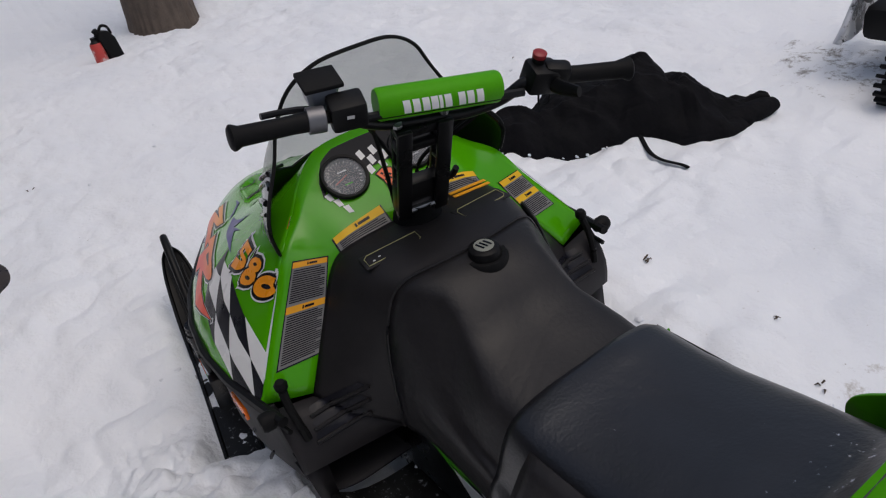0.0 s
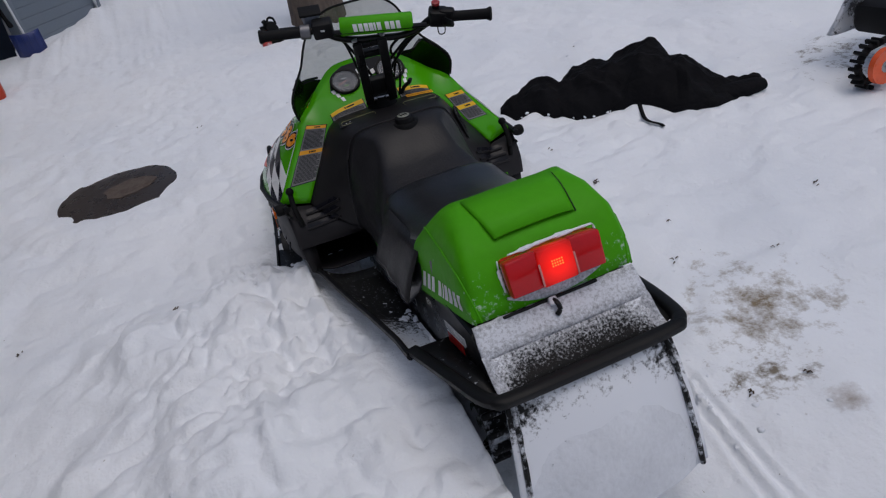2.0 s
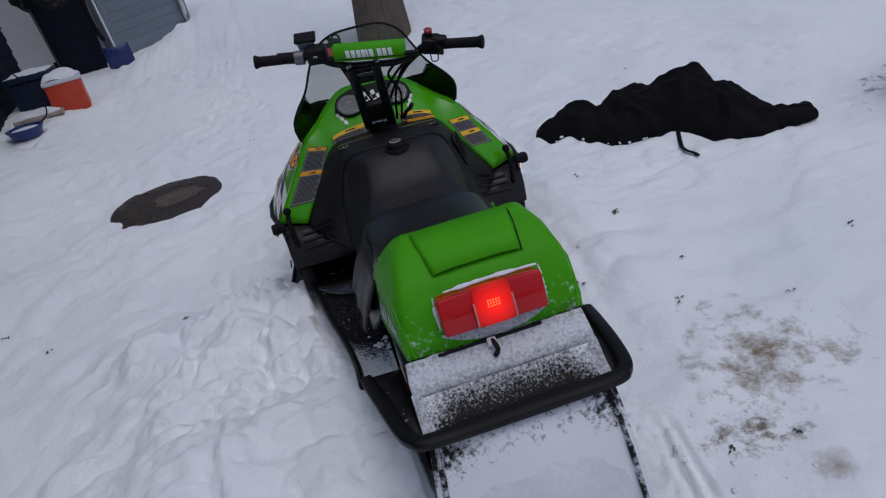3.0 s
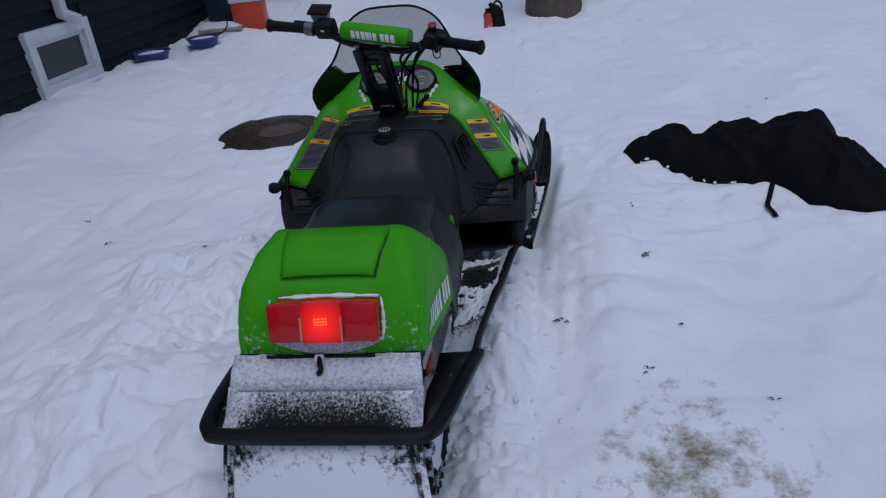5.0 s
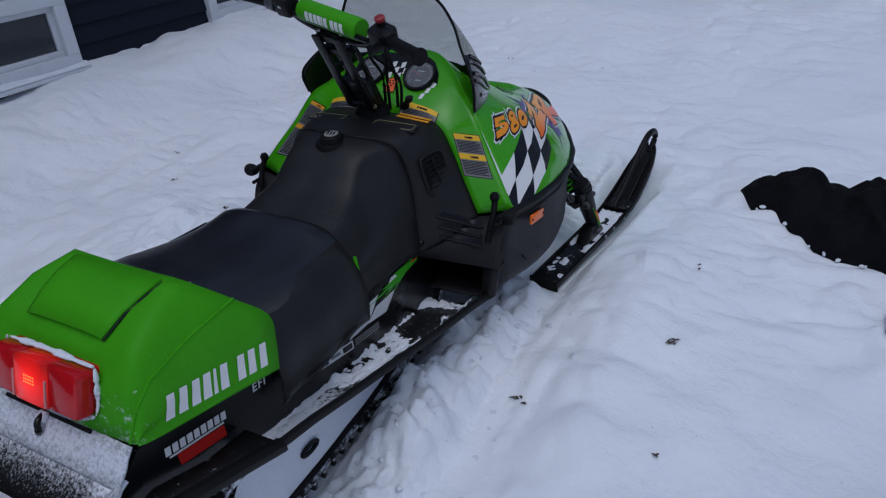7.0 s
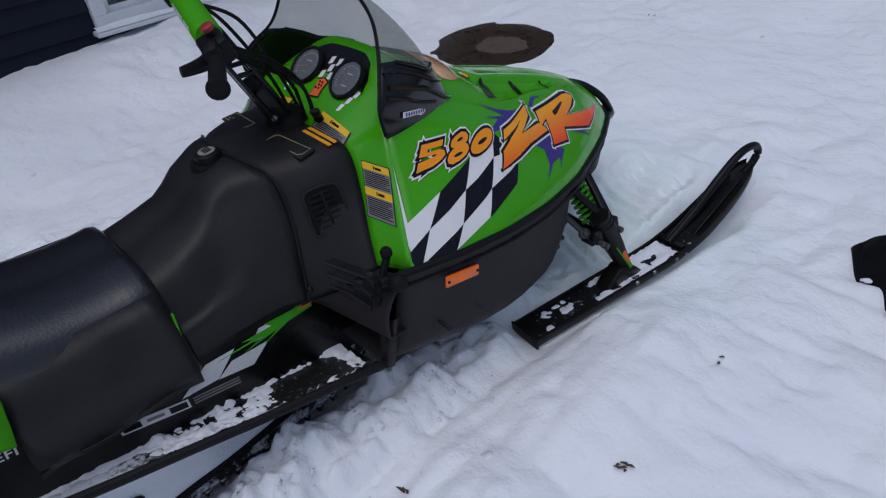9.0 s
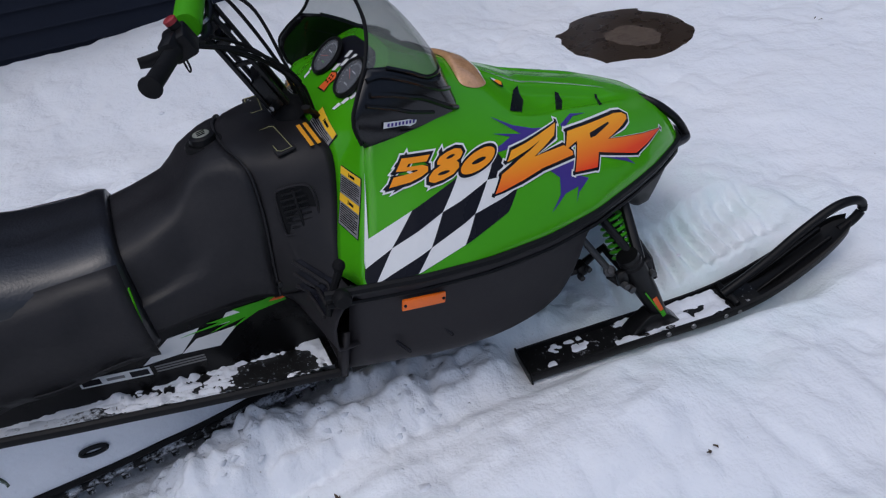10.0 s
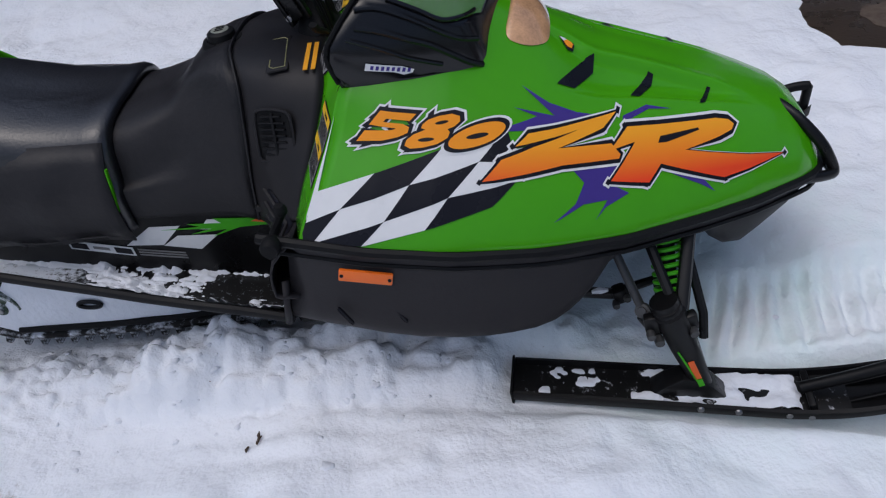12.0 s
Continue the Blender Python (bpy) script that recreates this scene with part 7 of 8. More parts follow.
part("rail", box((0.5, 0.03, 0.05), tm @ pose(0.32, 0.02, 0.02, 0, -4, 0), 0.008), STEEL, other)

# twigs and dead leaves scattered on the snow
rnd = random.Random(21)
spots = [(0.548, -0.040), (0.893, 0.337), (0.95, -0.1), (-1.632, 0.731), (0.568, -0.953), (0.80, -0.33), (1.15, -0.45), (-1.35, -0.9), (-0.95, 0.4), (1.6, -0.2), (-1.9, 1.0), (0.9, 0.75), (0.75, -0.98), (-0.7, 2.9), (1.9, 2.2), (2.1, 1.4)]
for x, y in spots:
    bm = bmesh.new()
    big = 1.25 if (x, y) == spots[0] else 1.1 if (x, y) == spots[1] else 1.0
    n = rnd.randint(2, 4) + (2 if big > 1 else 0)
    for _ in range(n):
        a, l = rnd.uniform(0, 6.28), big * rnd.uniform(0.008, 0.020)
        p = Vector((x + rnd.uniform(-0.012, 0.012), y + rnd.uniform(-0.012, 0.012), 0))
        q = p + Vector((math.cos(a), math.sin(a), 0)) * l
        z = on_ground(p.x, p.y, 0.003)
        tube([(p.x, p.y, z), ((p.x + q.x) / 2 + 0.003, (p.y + q.y) / 2, z + 0.006), (q.x, q.y, z + 0.002)], [0.0024 * big, 0.0034 * big, 0.001], 5, bm, flat=0.5)
    tagged(link_mesh("twig", bm, TWIG), "small dead leaf and twig on snow", "twig", "twigs on the snow")


# ---------- graphics on the snowmobile ----------
def grown(poly, d):
    """A shape with its outline pushed out by d."""
    n = len(poly)
    area = sum(poly[i][0] * poly[(i + 1) % n][1] - poly[(i + 1) % n][0] * poly[i][1] for i in range(n))
    s = 1 if area > 0 else -1
    out = []
    for i in range(n):
        a, b, c = (Vector((*poly[k % n], 0)) for k in (i - 1, i, i + 1))
        u, v = (b - a).normalized(), (c - b).normalized()
        m = Vector((u.y + v.y, -(u.x + v.x), 0)) * s
        if m.length < 1e-4:
            m = Vector((u.y, -u.x, 0)) * s
        m.normalize()
        k = min(2.0, 1 / max(0.35, m.dot(Vector((u.y, -u.x, 0)) * s)))
        out.append((b.x + m.x * d * k, b.y + m.y * d * k))
    return out


def text_shapes(body, size, bold, shear):
    """Triangles of built-in letters, as flat shapes with their width."""
    cu = bpy.data.curves.new("letters", "FONT")
    cu.body, cu.size, cu.offset, cu.shear, cu.space_character, cu.resolution_u = body, size, bold, shear, 1.12, 5
    ob = new("letters", cu)
    me = bpy.data.meshes.new_from_object(ob.evaluated_get(bpy.context.evaluated_depsgraph_get()))
    tris = []
    for p in me.polygons:
        tris.append([(me.vertices[i].co.x, me.vertices[i].co.y) for i in p.vertices])
    bpy.data.objects.remove(ob)
    bpy.data.curves.remove(cu)
    bpy.data.meshes.remove(me)
    return tris


def outline_shapes(loops, bold):
    """Triangles of a flat shape given by its outlines, holes included, with the outline pushed out by bold."""
    cu = bpy.data.curves.new("outline", "CURVE")
    cu.dimensions, cu.fill_mode, cu.offset = "2D", "BOTH", bold
    for loop in loops:
        sp = cu.splines.new("POLY")
        sp.points.add(len(loop) - 1)
        sp.use_cyclic_u = True
        for p, q in zip(sp.points, loop):
            p.co = (q[0], q[1], 0, 1)
    ob = new("outline", cu)
    me = bpy.data.meshes.new_from_object(ob.evaluated_get(bpy.context.evaluated_depsgraph_get()))
    tris = [[(me.vertices[i].co.x, me.vertices[i].co.y) for i in p.vertices] for p in me.polygons]
    bpy.data.objects.remove(ob)
    bpy.data.curves.remove(cu)
    bpy.data.meshes.remove(me)
    return tris


def oval(cx, cy, rx, ry, lean=0.0, n=24, way=1):
    return [(cx + rx * math.cos(a) + lean * ry * math.sin(a), cy + ry * math.sin(a)) for a in [way * k * 2 * math.pi / n for k in range(n)]]


# the three digits, upright, in a field 5.2 wide and 1 high
FIVE = [(0.06, 0.97), (1.24, 0.97), (1.20, 0.78), (0.40, 0.79), (0.37, 0.66), (1.05, 0.66), (1.34, 0.58), (1.42, 0.42), (1.22, 0.28), (0.80, 0.14), (0.00, 0.02), (0.02, 0.34), (0.86, 0.46), (0.98, 0.51), (0.90, 0.54), (0.02, 0.55)]
EIGHT = [[(1.72, 0.70), (1.78, 0.84), (2.02, 0.96), (2.40, 1.02), (2.72, 0.96), (2.86, 0.82), (2.80, 0.68), (2.62, 0.60), (2.80, 0.50), (2.88, 0.34), (2.70, 0.16), (2.34, 0.02), (1.94, -0.04), (1.68, 0.04), (1.60, 0.20), (1.68, 0.38), (1.96, 0.56), (1.76, 0.60)], oval(2.28, 0.79, 0.20, 0.075, 1.0, 14, -1), oval(2.22, 0.26, 0.26, 0.085, 1.0, 14, -1)]
NOUGHT = [oval(3.86, 0.39, 0.80, 0.40, 0.5, 30), oval(3.88, 0.39, 0.34, 0.11, 1.2, 16, -1)]
DIGITS = [[FIVE], EIGHT, NOUGHT]
# hooked corners of the outline
BARBS = [[(-0.14, 0.10), (-0.22, -0.02), (-0.06, -0.06), (0.04, 0.02)], [(0.30, -0.02), (0.26, -0.14), (0.52, -0.03), (0.66, 0.10)], [(-0.10, 0.60), (-0.16, 0.50), (0.02, 0.44), (0.10, 0.56)], [(0.10, 1.02), (0.16, 1.14), (0.24, 1.03), (0.16, 0.94)], [(1.66, 1.02), (1.72, 1.12), (1.80, 1.00), (1.72, 0.92)], [(1.86, -0.06), (1.84, -0.16), (2.06, -0.07), (2.0, 0.02)], [(-0.08, 0.84), (-0.12, 0.74), (0.04, 0.74), (0.06, 0.86)]]


GRID = {"b": (0.345, 0.604), "c": (0.471, 0.624), "d": (0.566, 0.612),
        "e": (0.195, 0.534), "f": (0.273, 0.555), "g": (0.407, 0.582), "h": (0.537, 0.595), "i": (0.605, 0.582),
        "j": (0.212, 0.505), "k": (0.353, 0.533), "l": (0.475, 0.556), "m": (0.603, 0.557),
        "n": (0.305, 0.498), "o": (0.427, 0.514), "p": (0.554, 0.531), "q": (0.196, 0.508), "r": (0.207, 0.577), "s": (0.595, 0.622)}
WHITE_CELLS = ("rbfe", "fgkj", "klon", "cdhg", "hilh", "himl")
BLACK_CELLS = ("bcgf", "ghlk", "efjq", "jkn", "lmpo", "dsih")
Z_SHAPE = [(0.605, 0.599), (0.632, 0.608), (0.810, 0.580), (0.779, 0.572), (0.686, 0.576), (0.791, 0.551), (0.806, 0.534), (0.802, 0.530), (0.689, 0.554), (0.620, 0.561), (0.539, 0.568), (0.577, 0.589), (0.638, 0.590), (0.730, 0.585)]
R_SHAPE = [(0.828, 0.559), (1.021, 0.515), (1.050, 0.505), (1.060, 0.497), (1.052, 0.493), (1.023, 0.494), (0.942, 0.501), (1.167, 0.423), (1.019, 0.440), (0.886, 0.500), (0.857, 0.484), (0.780, 0.508), (0.839, 0.539), (0.785, 0.544)]
R_EYE = [(0.893, 0.531), (0.977, 0.517), (0.979, 0.514), (0.905, 0.521), (0.886, 0.525)]
SPLASH = ([(0.630, 0.664), (0.679, 0.631), (0.732, 0.604), (0.800, 0.578), (0.728, 0.586), (0.633, 0.612), (0.560, 0.628), (0.653, 0.623), (0.610, 0.645), (0.687, 0.614)],
          [(0.819, 0.563), (0.847, 0.565), (0.882, 0.564), (0.930, 0.551), (0.878, 0.569), (0.825, 0.572)],
          [(0.706, 0.547), (0.781, 0.533), (0.802, 0.522), (0.774, 0.509), (0.815, 0.483), (0.766, 0.477), (0.744, 0.464), (0.771, 0.486), (0.724, 0.493), (0.664, 0.482), (0.709, 0.498), (0.729, 0.521)],
          [(0.881, 0.497), (0.969, 0.459), (0.998, 0.426), (0.966, 0.448), (0.920, 0.474)])
SLOTS = ([(0.097, 0.772), (0.089, 0.790), (0.131, 0.781), (0.200, 0.735), (0.205, 0.700)], [(0.086, 0.904), (0.088, 0.915), (0.123, 0.904), (0.178, 0.867), (0.176, 0.850)], [(0.092, 1.029), (0.093, 1.037), (0.155, 1.009), (0.160, 0.996)])


for s in (-1, 1):
    plain = lambda y, z: Vector((s * 0.1, y, min(z, interp(CREST, y) - 0.014)))

    def lettered(total):
        """On the left flank the letters run the other way along the same sloping band."""
        return plain if s > 0 else (lambda y, z: plain(total - y, z - 0.025 - 0.2 * (total - 2 * y)))
    way = (-s, 0, 0)

    def film(name, polys, place, lift, material, parent, label=""):
        return part(name, drape(polys, place, way, HOOD_TREE, lift), material, parent, label, smooth=70)
    film("splash_decal", SPLASH, plain, 0.0012, PURPLE, hood, "purple splash decal")
    ck = film("checker_white", [[GRID[c] for c in q] for q in WHITE_CELLS if len(set(q)) == len(q)], plain, 0.0014, WHITE_DECAL, hood, "black and white checker decal")
    film("checker_black", [[GRID[c] for c in q] for q in BLACK_CELLS], plain, 0.0017, BLACK_DECAL, ck)
    place = lettered(1.65)
    # small barbs on the corners of the outline
    barbs = []
    for shape, corners in ((Z_SHAPE, (0, 2, 3, 9, 10, 11)), (R_SHAPE, (0, 7, 8, 10, 11, 13))):
        cy, cz = (sum(p[k] for p in shape) / len(shape) for k in (0, 1))
        for i in corners:
            y, z = shape[i]
            u = Vector((y - cy, z - cz)).normalized()
            c = Vector((y, z)) + u * 0.005
            barbs.append([(c + Vector((a, b))).to_tuple() for a, b in ((u.x * 0.006, u.y * 0.006), (-u.y * 0.0045, u.x * 0.0045), (-u.x * 0.006, -u.y * 0.006), (u.y * 0.0045, -u.x * 0.0045))])
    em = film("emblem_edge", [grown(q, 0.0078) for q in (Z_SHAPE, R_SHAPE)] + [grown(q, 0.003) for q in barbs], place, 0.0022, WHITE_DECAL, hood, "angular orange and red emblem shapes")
    film("emblem_black", [grown(q, 0.0048) for q in (Z_SHAPE, R_SHAPE)] + barbs, place, 0.0029, BLACK_DECAL, em)
    film("emblem", [Z_SHAPE, R_SHAPE], place, 0.0036, LOGO, em)
    film("emblem_eye", [R_EYE], place, 0.0043, BLACK_DECAL, em)
    # the number: a field with a slant of its own on each flank
    corners = ((0.318, 0.650), (0.584, 0.604), (0.366, 0.692), (0.642, 0.630)) if s > 0 else ((0.505, 0.628), (0.258, 0.655), (0.492, 0.684), (0.240, 0.711))

    def field(a, b):
        u, (p00, p10, p01, p11) = a / 5.2, corners
        return tuple((p00[k] * (1 - u) + p10[k] * u) * (1 - b) + (p01[k] * (1 - u) + p11[k] * u) * b for k in (0, 1))
    num = None
    for bold, lift, m, nm in ((0.19, 0.0022, WHITE_DECAL, "number_edge"), (0.125, 0.0029, BLACK_DECAL, "number_black"), (0.012, 0.0036, ORANGE, "number")):
        shapes = [outline_shapes(d if bold < 0.1 else d[:1], bold) for d in DIGITS]
        if bold > 0.1:
            shapes += [outline_shapes([q], bold - 0.10) for q in BARBS]
        bm = bmesh.new()
        for k, tris in enumerate(shapes):
            # where two outlines overlap, one lies a hair above the other
            sheet = drape([[field(x, y) for x, y in t] for t in tris], plain, way, HOOD_TREE, lift + 0.00006 * k, 0.02)
            me = bpy.data.meshes.new("sheet")
            sheet.to_mesh(me)
            sheet.free()
            bm.from_mesh(me)
            bpy.data.meshes.remove(me)
        o = part(nm, bm, m, num or hood, "orange number decal" if num is None else "", smooth=70)
        num = num or o
    for q in SLOTS:
        part("hood_vent", drape([[(s * x, y) for x, y in q]], lambda x, y: Vector((x, y, 0.7)), (0, 0, -1), HOOD_TREE, 0.002, 0.012), BLACK_DECAL, hood, "black vent slot", smooth=70)
    # leaf-shaped sticker behind the first vent
    leaf = [(0.701, 0.700), (0.721, 0.690), (0.737, 0.679), (0.746, 0.671), (0.751, 0.657), (0.745, 0.651), (0.734, 0.658), (0.726, 0.668), (0.718, 0.682), (0.711, 0.692)]
    lc = Vector((0.733, 0.671))
    shrunk = [tuple(lc + (Vector(p) - lc) * 0.80) for p in leaf]
    lf = film("leaf_sticker", [leaf], plain, 0.003, BLACK_DECAL, hood, "small leaf-shaped sticker in orange and white")
    film("sticker_orange", [shrunk[3:8]], plain, 0.0042, ORANGE, lf)
    film("sticker_white", [[shrunk[k] for k in (2, 3, 7, 8)]], plain, 0.0042, WHITE_DECAL, lf)
    film("sticker_red", [[shrunk[k] for k in (0, 1, 2, 8, 9)]], plain, 0.0042, RED_REFLECTOR, lf)

    # sticker on the dark part of the windshield
    wing_tree = surface_tree(wing)
    stick_at = lambda u, v: Vector((s * 0.3, 0.392 + 0.043 * u * s, 0.752 + 0.0075 * v - 0.014 * u * s))
    ss = part("shield_sticker", drape([[(-1, -0.7), (-0.9, 1), (0.5, 0.9), (1, 0.3), (0.9, -0.6), (0.55, -1.2), (0.2, -0.7)]], stick_at, way, wing_tree, 0.0045, 0.3), WHITE_DECAL, wing, "small white and purple sticker", smooth=60)
    for k in range(8):
        u = -0.78 + 0.21 * k
        part("sticker_mark", drape([[(u, -0.4), (u + 0.06, 0.6), (u + 0.18, 0.6), (u + 0.12, -0.4)]], stick_at, way, wing_tree, 0.0055, 0.3), PURPLE, ss, smooth=60)

# warning labels on the dashboard
DASH_TREE = surface_tree(dash, hood)


def label_sheet(c, bars, lines, accent, name):
    """A printed label between four corners: field, dark border, coloured bars and rows of unreadable print."""
    tl, tr, br, bl = (Vector(p) for p in c)
    n = (bl - tl).cross(tr - tl).normalized()
    if n.z < 0:
        n = -n
    at = lambda u, v: tl.lerp(tr, u).lerp(bl.lerp(br, u), v)
    way = -n
    mk = lambda q, lift: drape(q, at, way, DASH_TREE, lift, 0.12)
    rect = lambda a, b, c2, d: [(a, c2), (b, c2), (b, d), (a, d)]
    lab = part(name, mk([rect(-0.03, 1.03, -0.015, 1.015)], 0.0012), BLACK_DECAL, dash, "printed warning label", smooth=0)
    part("label_field", mk([rect(0, 1, 0, 1)], 0.0018), LABEL_GREY, lab, smooth=0)
    for a, b in bars:
        part("label_bar", mk([rect(0, 1, a, b)], 0.0030), accent, lab, smooth=0)
    tagged(part("label_print", mk([rect(0.05, 0.95 - 0.12 * ((k * 7) % 5 == 0), v, v + h) for k, (v, h) in enumerate(lines)], 0.0026), BLACK_DECAL, lab, smooth=0), kind="stuff")
    for a, b in bars:
        part("label_mark", mk([rect(0.42, 0.46, a + (b - a) * 0.25, a + (b - a) * 0.75)], 0.0036), BLACK_DECAL, lab, smooth=0)
        part("label_word", mk([rect(0.48, 0.72, a + (b - a) * 0.35, a + (b - a) * 0.7)], 0.0036), BLACK_DECAL, lab, smooth=0)
    return lab


def rows_between(a, b, n):
    return [(a + (b - a) * k / n, (b - a) / n * 0.5) for k in range(n)]


label_sheet([(-0.272, 0.288, 0.713), (-0.206, 0.272, 0.700), (-0.300, 0.190, 0.553), (-0.394, 0.203, 0.552)], [(0, 0.055), (0.42, 0.49)], rows_between(0.075, 0.40, 15) + rows_between(0.51, 0.98, 21), LABEL_ORANGE, "warning_label")
label_sheet([(0.240, 0.257, 0.680), (0.312, 0.275, 0.674), (0.375, 0.217, 0.577), (0.296, 0.203, 0.582)], [(0, 0.13), (0.46, 0.60)], rows_between(0.16, 0.44, 8) + rows_between(0.63, 0.97, 9), LABEL_YELLOW, "warning_label")
for s in (-1, 1):
    xs = (-0.180, -0.058) if s < 0 else (0.075, 0.185)
    c = [dash_point(xs[0], 0.79), dash_point(xs[1], 0.79), dash_point(xs[1], 0.97), dash_point(xs[0], 0.97)]
    label_sheet(c, [(0, 0.45)], rows_between(0.52, 0.98, 4), LABEL_YELLOW, "warning_label")

# black gauge surround with white checks and the little flag
def dash_film(name, polys, lift, material, parent, label=""):
    way = Vector((0, 0.52, -0.85))
    return part(name, drape(polys, lambda x, f: dash_point(x, f), way, DASH_TREE, lift, 0.02), material, parent, label, smooth=70)


sur = dash_film("gauge_surround", [[(-0.150, 0.42), (-0.138, 0.26), (-0.110, 0.14), (-0.070, 0.09), (0.070, 0.09), (0.110, 0.14), (0.138, 0.26), (0.150, 0.42), (0.10, 0.30), (0.03, 0.42), (-0.03, 0.42), (-0.10, 0.30)]], 0.0012, BLACK_DECAL, dash, "black gauge surround")
checks = []
for i in range(4):
    for j in range(3):
        if (i + j) % 2 == 0:
            x, f = -0.030 + 0.016 * i, 0.24 + 0.085 * j
            checks.append([(x, f), (x + 0.014, f - 0.02), (x + 0.016, f + 0.065), (x + 0.002, f + 0.085)])
for s in (-1, 1):
    for k in range(3):
        x, f = s * (0.146 - 0.010 * k), 0.40 + 0.11 * k
        checks.append([(x, f), (x - s * 0.013, f + 0.02), (x - s * 0.015, f + 0.11), (x - s * 0.004, f + 0.09)])
for q in checks:
    dash_film("check_mark", [q], 0.0019, WHITE_DECAL, sur)
fg = dash_film("flag_sticker", [[(-0.022, 0.50), (0.0, 0.47), (0.022, 0.50), (0.018, 0.60), (0.024, 0.69), (-0.016, 0.71), (-0.014, 0.60)]], 0.0022, BLACK_DECAL, dash, "small orange flag sticker")
dash_film("flag_fill", [[(-0.019, 0.512), (0.0, 0.485), (0.019, 0.512), (0.0155, 0.60), (0.021, 0.68), (-0.0135, 0.697), (-0.0115, 0.60)]], 0.0028, FLAG_ORANGE, fg)
dash_film("flag_checks", [[(-0.012 + 0.011 * i + 0.004 * (j % 2), 0.525 + 0.035 * j), (-0.007 + 0.011 * i + 0.004 * (j % 2), 0.515 + 0.035 * j), (-0.003 + 0.011 * i + 0.004 * (j % 2), 0.535 + 0.035 * j), (-0.008 + 0.011 * i + 0.004 * (j % 2), 0.545 + 0.035 * j)] for i in range(2) for j in range(3)], 0.0034, BLACK_DECAL, fg)

# tunnel and tail graphics
TAIL_TREE = surface_tree(tail)
WORD = (0.0, 1.05, 2.1, 3.05, 3.95, 4.55, 6.1, 7.1, 8.2)
for s in (-1, 1):
    px = 0.2055 if s > 0 else -0.1985
    mt = basis((px, 0, 0), (0, s, 0), (s, 0, 0))

    def stick(name, polys, material, label="", lift=0.0, parent=tunnel):
        bm = bmesh.new()
        for q in polys:
            prism([(s * y, z) for y, z in q], 0.0012, mt @ pose(0, 0, lift), bm=bm)
        return part(name, bm, material, parent, label, smooth=0)
    stick("checker_decal", [[(-0.315, 0.349), (-0.241, 0.396), (-0.169, 0.391), (-0.227, 0.340)], [(-0.227, 0.338), (-0.185, 0.363), (-0.090, 0.355), (-0.142, 0.317)], [(-0.125, 0.376), (-0.10, 0.402), (-0.055, 0.397), (-0.085, 0.371)]], WHITE_DECAL, "white checker decal")
    stick("green_streak", [[(-0.215, 0.384), (-0.120, 0.383), (-0.150, 0.394), (-0.070, 0.388), (-0.085, 0.404), (-0.010, 0.396), (0.038, 0.400), (0.040, 0.372), (-0.030, 0.372), (-0.100, 0.352), (-0.060, 0.370), (-0.150, 0.364), (-0.095, 0.375)]], SPRING, "green streak decal", 0.0008)
    stick("streak_tip", [[(0.0, 0.386), (0.030, 0.397), (0.058, 0.402), (0.062, 0.384), (0.030, 0.380)]], FLAG_ORANGE, "orange tip of the streak", 0.0016)
    stick("tag", [[(-0.450, 0.382), (-0.305, 0.341), (-0.305, 0.315), (-0.450, 0.356)]], WHITE_DECAL, "small printed tag")
    for y0, y1, ink in ((-0.445, -0.408, BLACK_DECAL), (-0.396, -0.360, LABEL_GREY), (-0.348, -0.310, BLACK_DECAL)):
        top, low = (0.0045, 0.0215) if ink is BLACK_DECAL else (0.009, 0.017)
        edge = lambda y: 0.382 - 0.283 * (y + 0.450)
        stick("tag_print", [[(y0, edge(y0) - top), (y1, edge(y1) - top), (y1, edge(y1) - low), (y0, edge(y0) - low)]], ink, "", 0.0009)
    for k in range(3):
        stick("print_line", [[(-0.295, 0.336 - 0.008 * k), (-0.185, 0.312 - 0.008 * k), (-0.185, 0.308 - 0.008 * k), (-0.295, 0.332 - 0.008 * k)]], LABEL_GREY)
    rr = stick("red_reflector", [[(-0.850, 0.497), (-0.738, 0.464), (-0.738, 0.436), (-0.850, 0.469)]], RED_REFLECTOR, "red side reflector", 0.001)
    stick("line_word", [[(-0.868 + 0.0165 * k, 0.530 - 0.0045 * k), (-0.856 + 0.0165 * k, 0.527 - 0.0045 * k), (-0.859 + 0.0165 * k, 0.508 - 0.0045 * k), (-0.871 + 0.0165 * k, 0.511 - 0.0045 * k)] for k in range(9)] + [[(-0.865, 0.506), (-0.735, 0.470), (-0.735, 0.466), (-0.865, 0.502)]], WHITE_DECAL, "white bars of a maker's word")
    tris = text_shapes("EFI", 0.030, 0.0006, 0.15)
    bm = bmesh.new()
    for t in tris:
        f = [bm.verts.new((px + s * 0.0012, -0.648 + (x if s > 0 else 0.062 - x), 0.470 + y - 0.2 * (x if s > 0 else 0.062 - x))) for x, y in t]
        bm.faces.new(f)
    part("engine_letters", bm, WHITE_DECAL, tunnel, "white engine lettering", smooth=0)
    # maker's word on the tail as plain slanted bars
    bars = []
    for k, u in enumerate(WORD):
        y0 = -0.858 + 0.0262 * u
        z0 = 0.600 - 0.0064 * u
        w = 0.019 if k != 4 else 0.009
        hgt = 0.050
        lean = 0.012
        if s < 0:
            lean = -lean
        bars.append([(y0, z0), (y0 + w, z0 - w * 0.24), (y0 + w + lean, z0 - w * 0.24 + hgt), (y0 + lean + 0.003, z0 + hgt)])
    for q in bars:
        part("maker_bar", drape([q], lambda y, z: Vector((s * 0.2, y, z)), (-s, 0, 0), TAIL_TREE, 0.0015, 0.02), WHITE_DECAL, tail, "white bar of a maker's word", smooth=60)
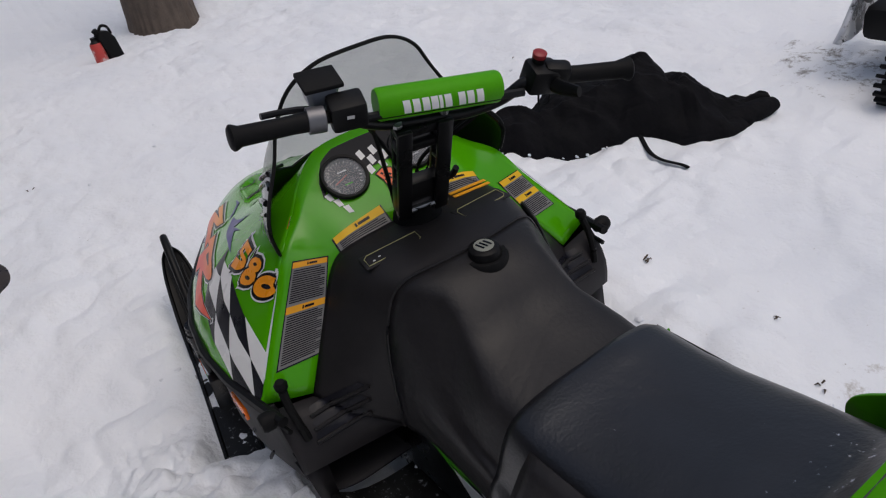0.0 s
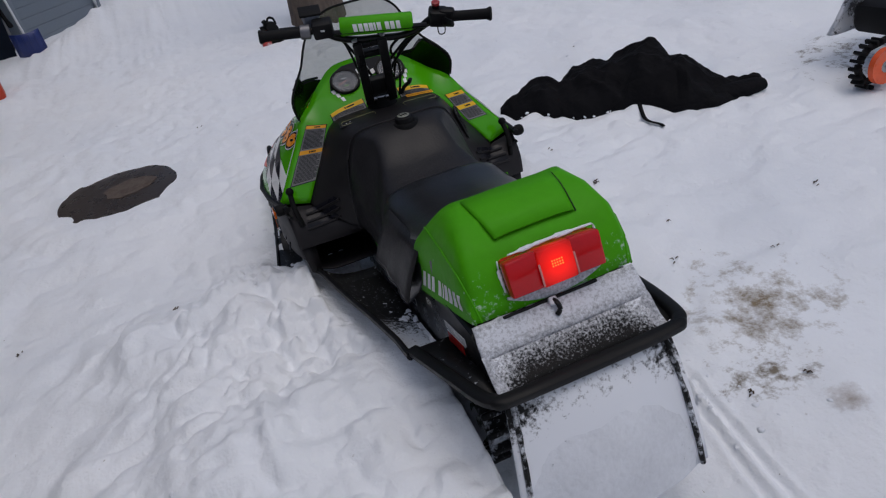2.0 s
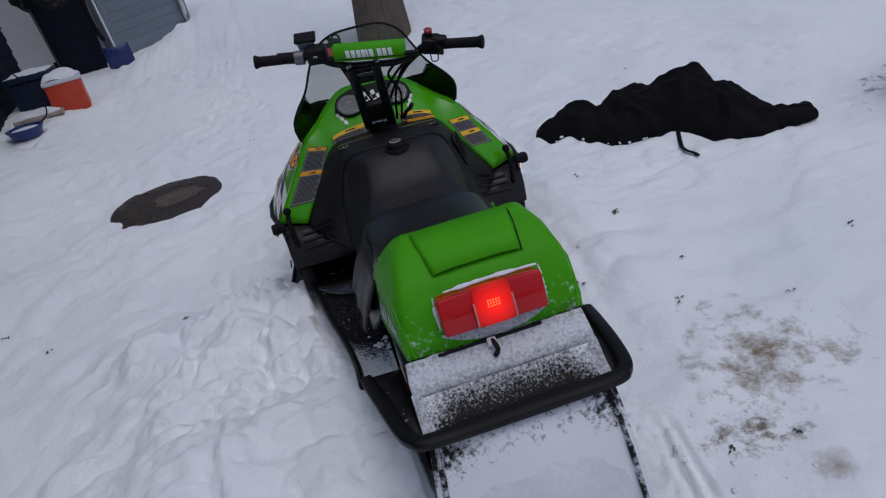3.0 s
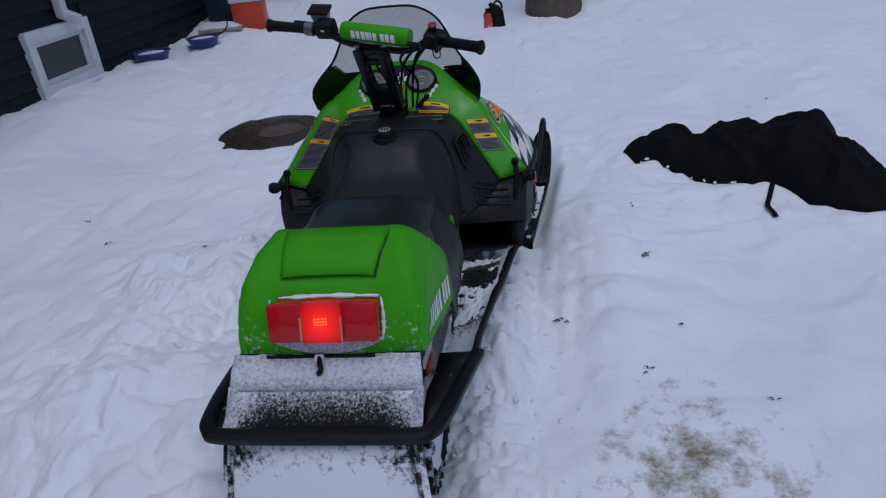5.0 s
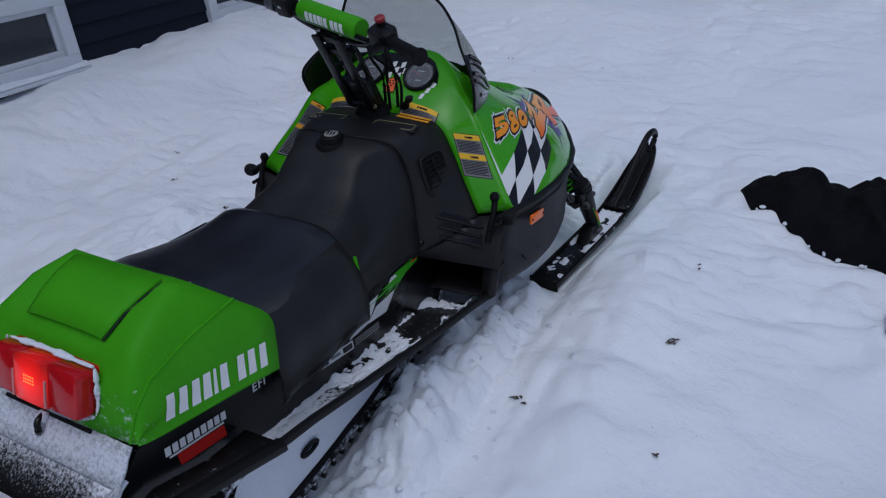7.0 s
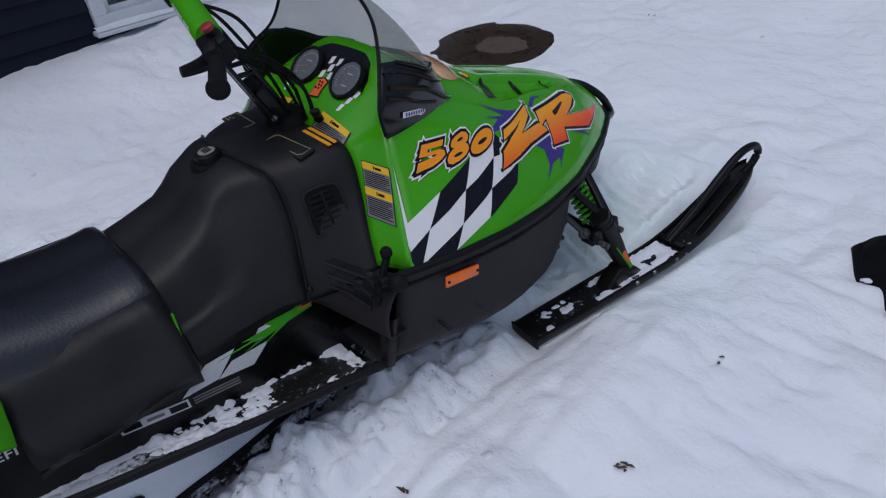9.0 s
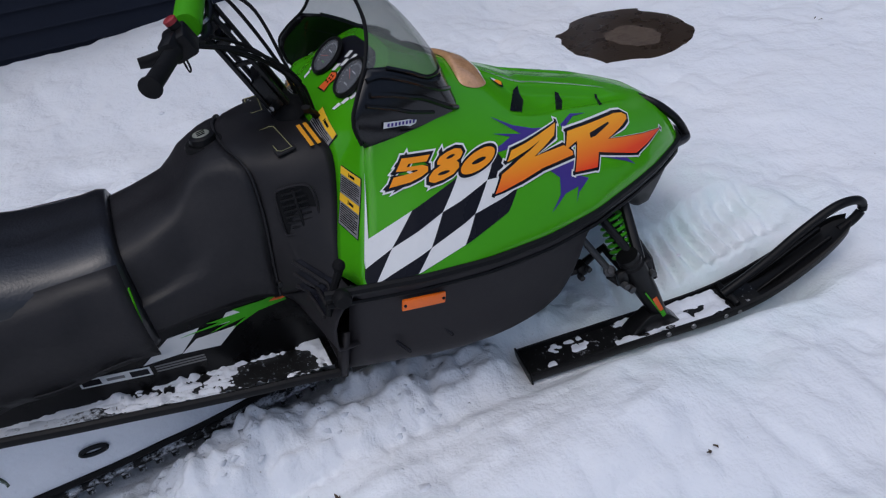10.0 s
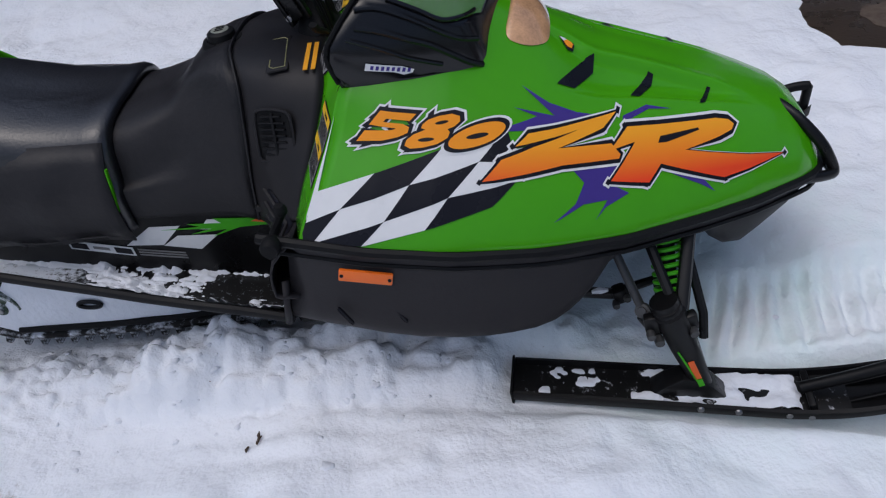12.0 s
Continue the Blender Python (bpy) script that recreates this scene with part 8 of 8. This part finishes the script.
for k, u in enumerate(WORD):
    bm = bmesh.new()
    x0 = -0.072 + 0.0162 * u
    w = 0.0125 if k != 4 else 0.006
    rows = []
    for a in (radians(140), radians(152), radians(164), radians(176), radians(188)):
        rows.append([HB @ Vector((x0 + dx + 0.004 * (a - radians(164)), 0.0290 * math.cos(a), 0.0290 * math.sin(a))) for dx in (0, w)])
    part("maker_bar", loft(rows, bm=bm), WHITE_DECAL, pad, "white bar of a maker's word", smooth=60)


# clods of loose snow round the machine
def build_clods():
    rnd = np.random.RandomState(17)
    base = bmesh.new()
    bmesh.ops.create_icosphere(base, subdivisions=2, radius=1.0)
    bv = np.array([v.co[:] for v in base.verts])
    bf = np.array([[v.index for v in f.verts] for f in base.faces])
    base.free()
    verts, faces, n = [], [], 0
    for k in range(70):
        side = rnd.rand()
        if side < 0.10:
            x, y = -0.55 - abs(rnd.randn()) * 0.5, rnd.uniform(-1.3, 1.2)
        elif side < 0.6:
            x, y = 0.42 + abs(rnd.randn()) * 0.10, rnd.uniform(-1.1, 0.5)
        else:
            x, y = rnd.uniform(-2.2, 2.0), rnd.uniform(-2.0, 4.0)
        if abs(x) < 0.24 and -1.2 < y < 1.3:
            continue
        if np.hypot(x - LID[0], y - LID[1]) < 0.4:
            continue
        r = 0.004 + 0.007 * rnd.rand() ** 3
        p = bv * r * (1 + 0.22 * rnd.randn(len(bv), 1)) * np.array([1 + 0.5 * rnd.rand(), 1 + 0.5 * rnd.rand(), 0.7])
        p += np.array([x, y, on_ground(x, y, -r * 0.25)])
        verts.append(p)
        faces.append(bf + n)
        n += len(bv)
    # crumbs heaped along the flank, under the board and the pan
    base = bmesh.new()
    bmesh.ops.create_icosphere(base, subdivisions=1, radius=1.0)
    bv = np.array([v.co[:] for v in base.verts])
    bf = np.array([[v.index for v in f.verts] for f in base.faces])
    base.free()
    spots = []
    while len(spots) < 160:
        y = rnd.uniform(-0.95, 0.45)
        x = 0.25 + 0.10 * min(0, y) + abs(rnd.randn()) * 0.085
        if 0.16 < x < 0.66 and not (y > 0.45 and 0.35 < x < 0.52):
            spots.append((x, y))
    for x, y in spots:
        if lumps(np.array([x]), np.array([y]), 0.17, 31)[0] < rnd.uniform(-2.2, 0.1):
            continue
        r = 0.004 + 0.009 * rnd.rand() ** 2
        p = bv * r * (1 + 0.26 * rnd.randn(len(bv), 1)) * np.array([1 + 0.5 * rnd.rand(), 1 + 0.5 * rnd.rand(), 0.62])
        p += np.array([x, y, on_ground(x, y, r * (rnd.uniform(-0.75, -0.25) - 2.2 * max(0, x - 0.34)))])
        verts.append(p)
        faces.append(bf + n)
        n += len(bv)
    me = bpy.data.meshes.new("snow_clods")
    me.from_pydata(np.concatenate(verts).tolist(), [], np.concatenate(faces).tolist())
    me.materials.append(SNOW_LUMP)
    me.polygons.foreach_set("use_smooth", [True] * len(me.polygons))
    return tagged(new("snow_clods", me), "loose clods of snow scattered on the ground", "snow clods", kind="stuff")


build_clods()
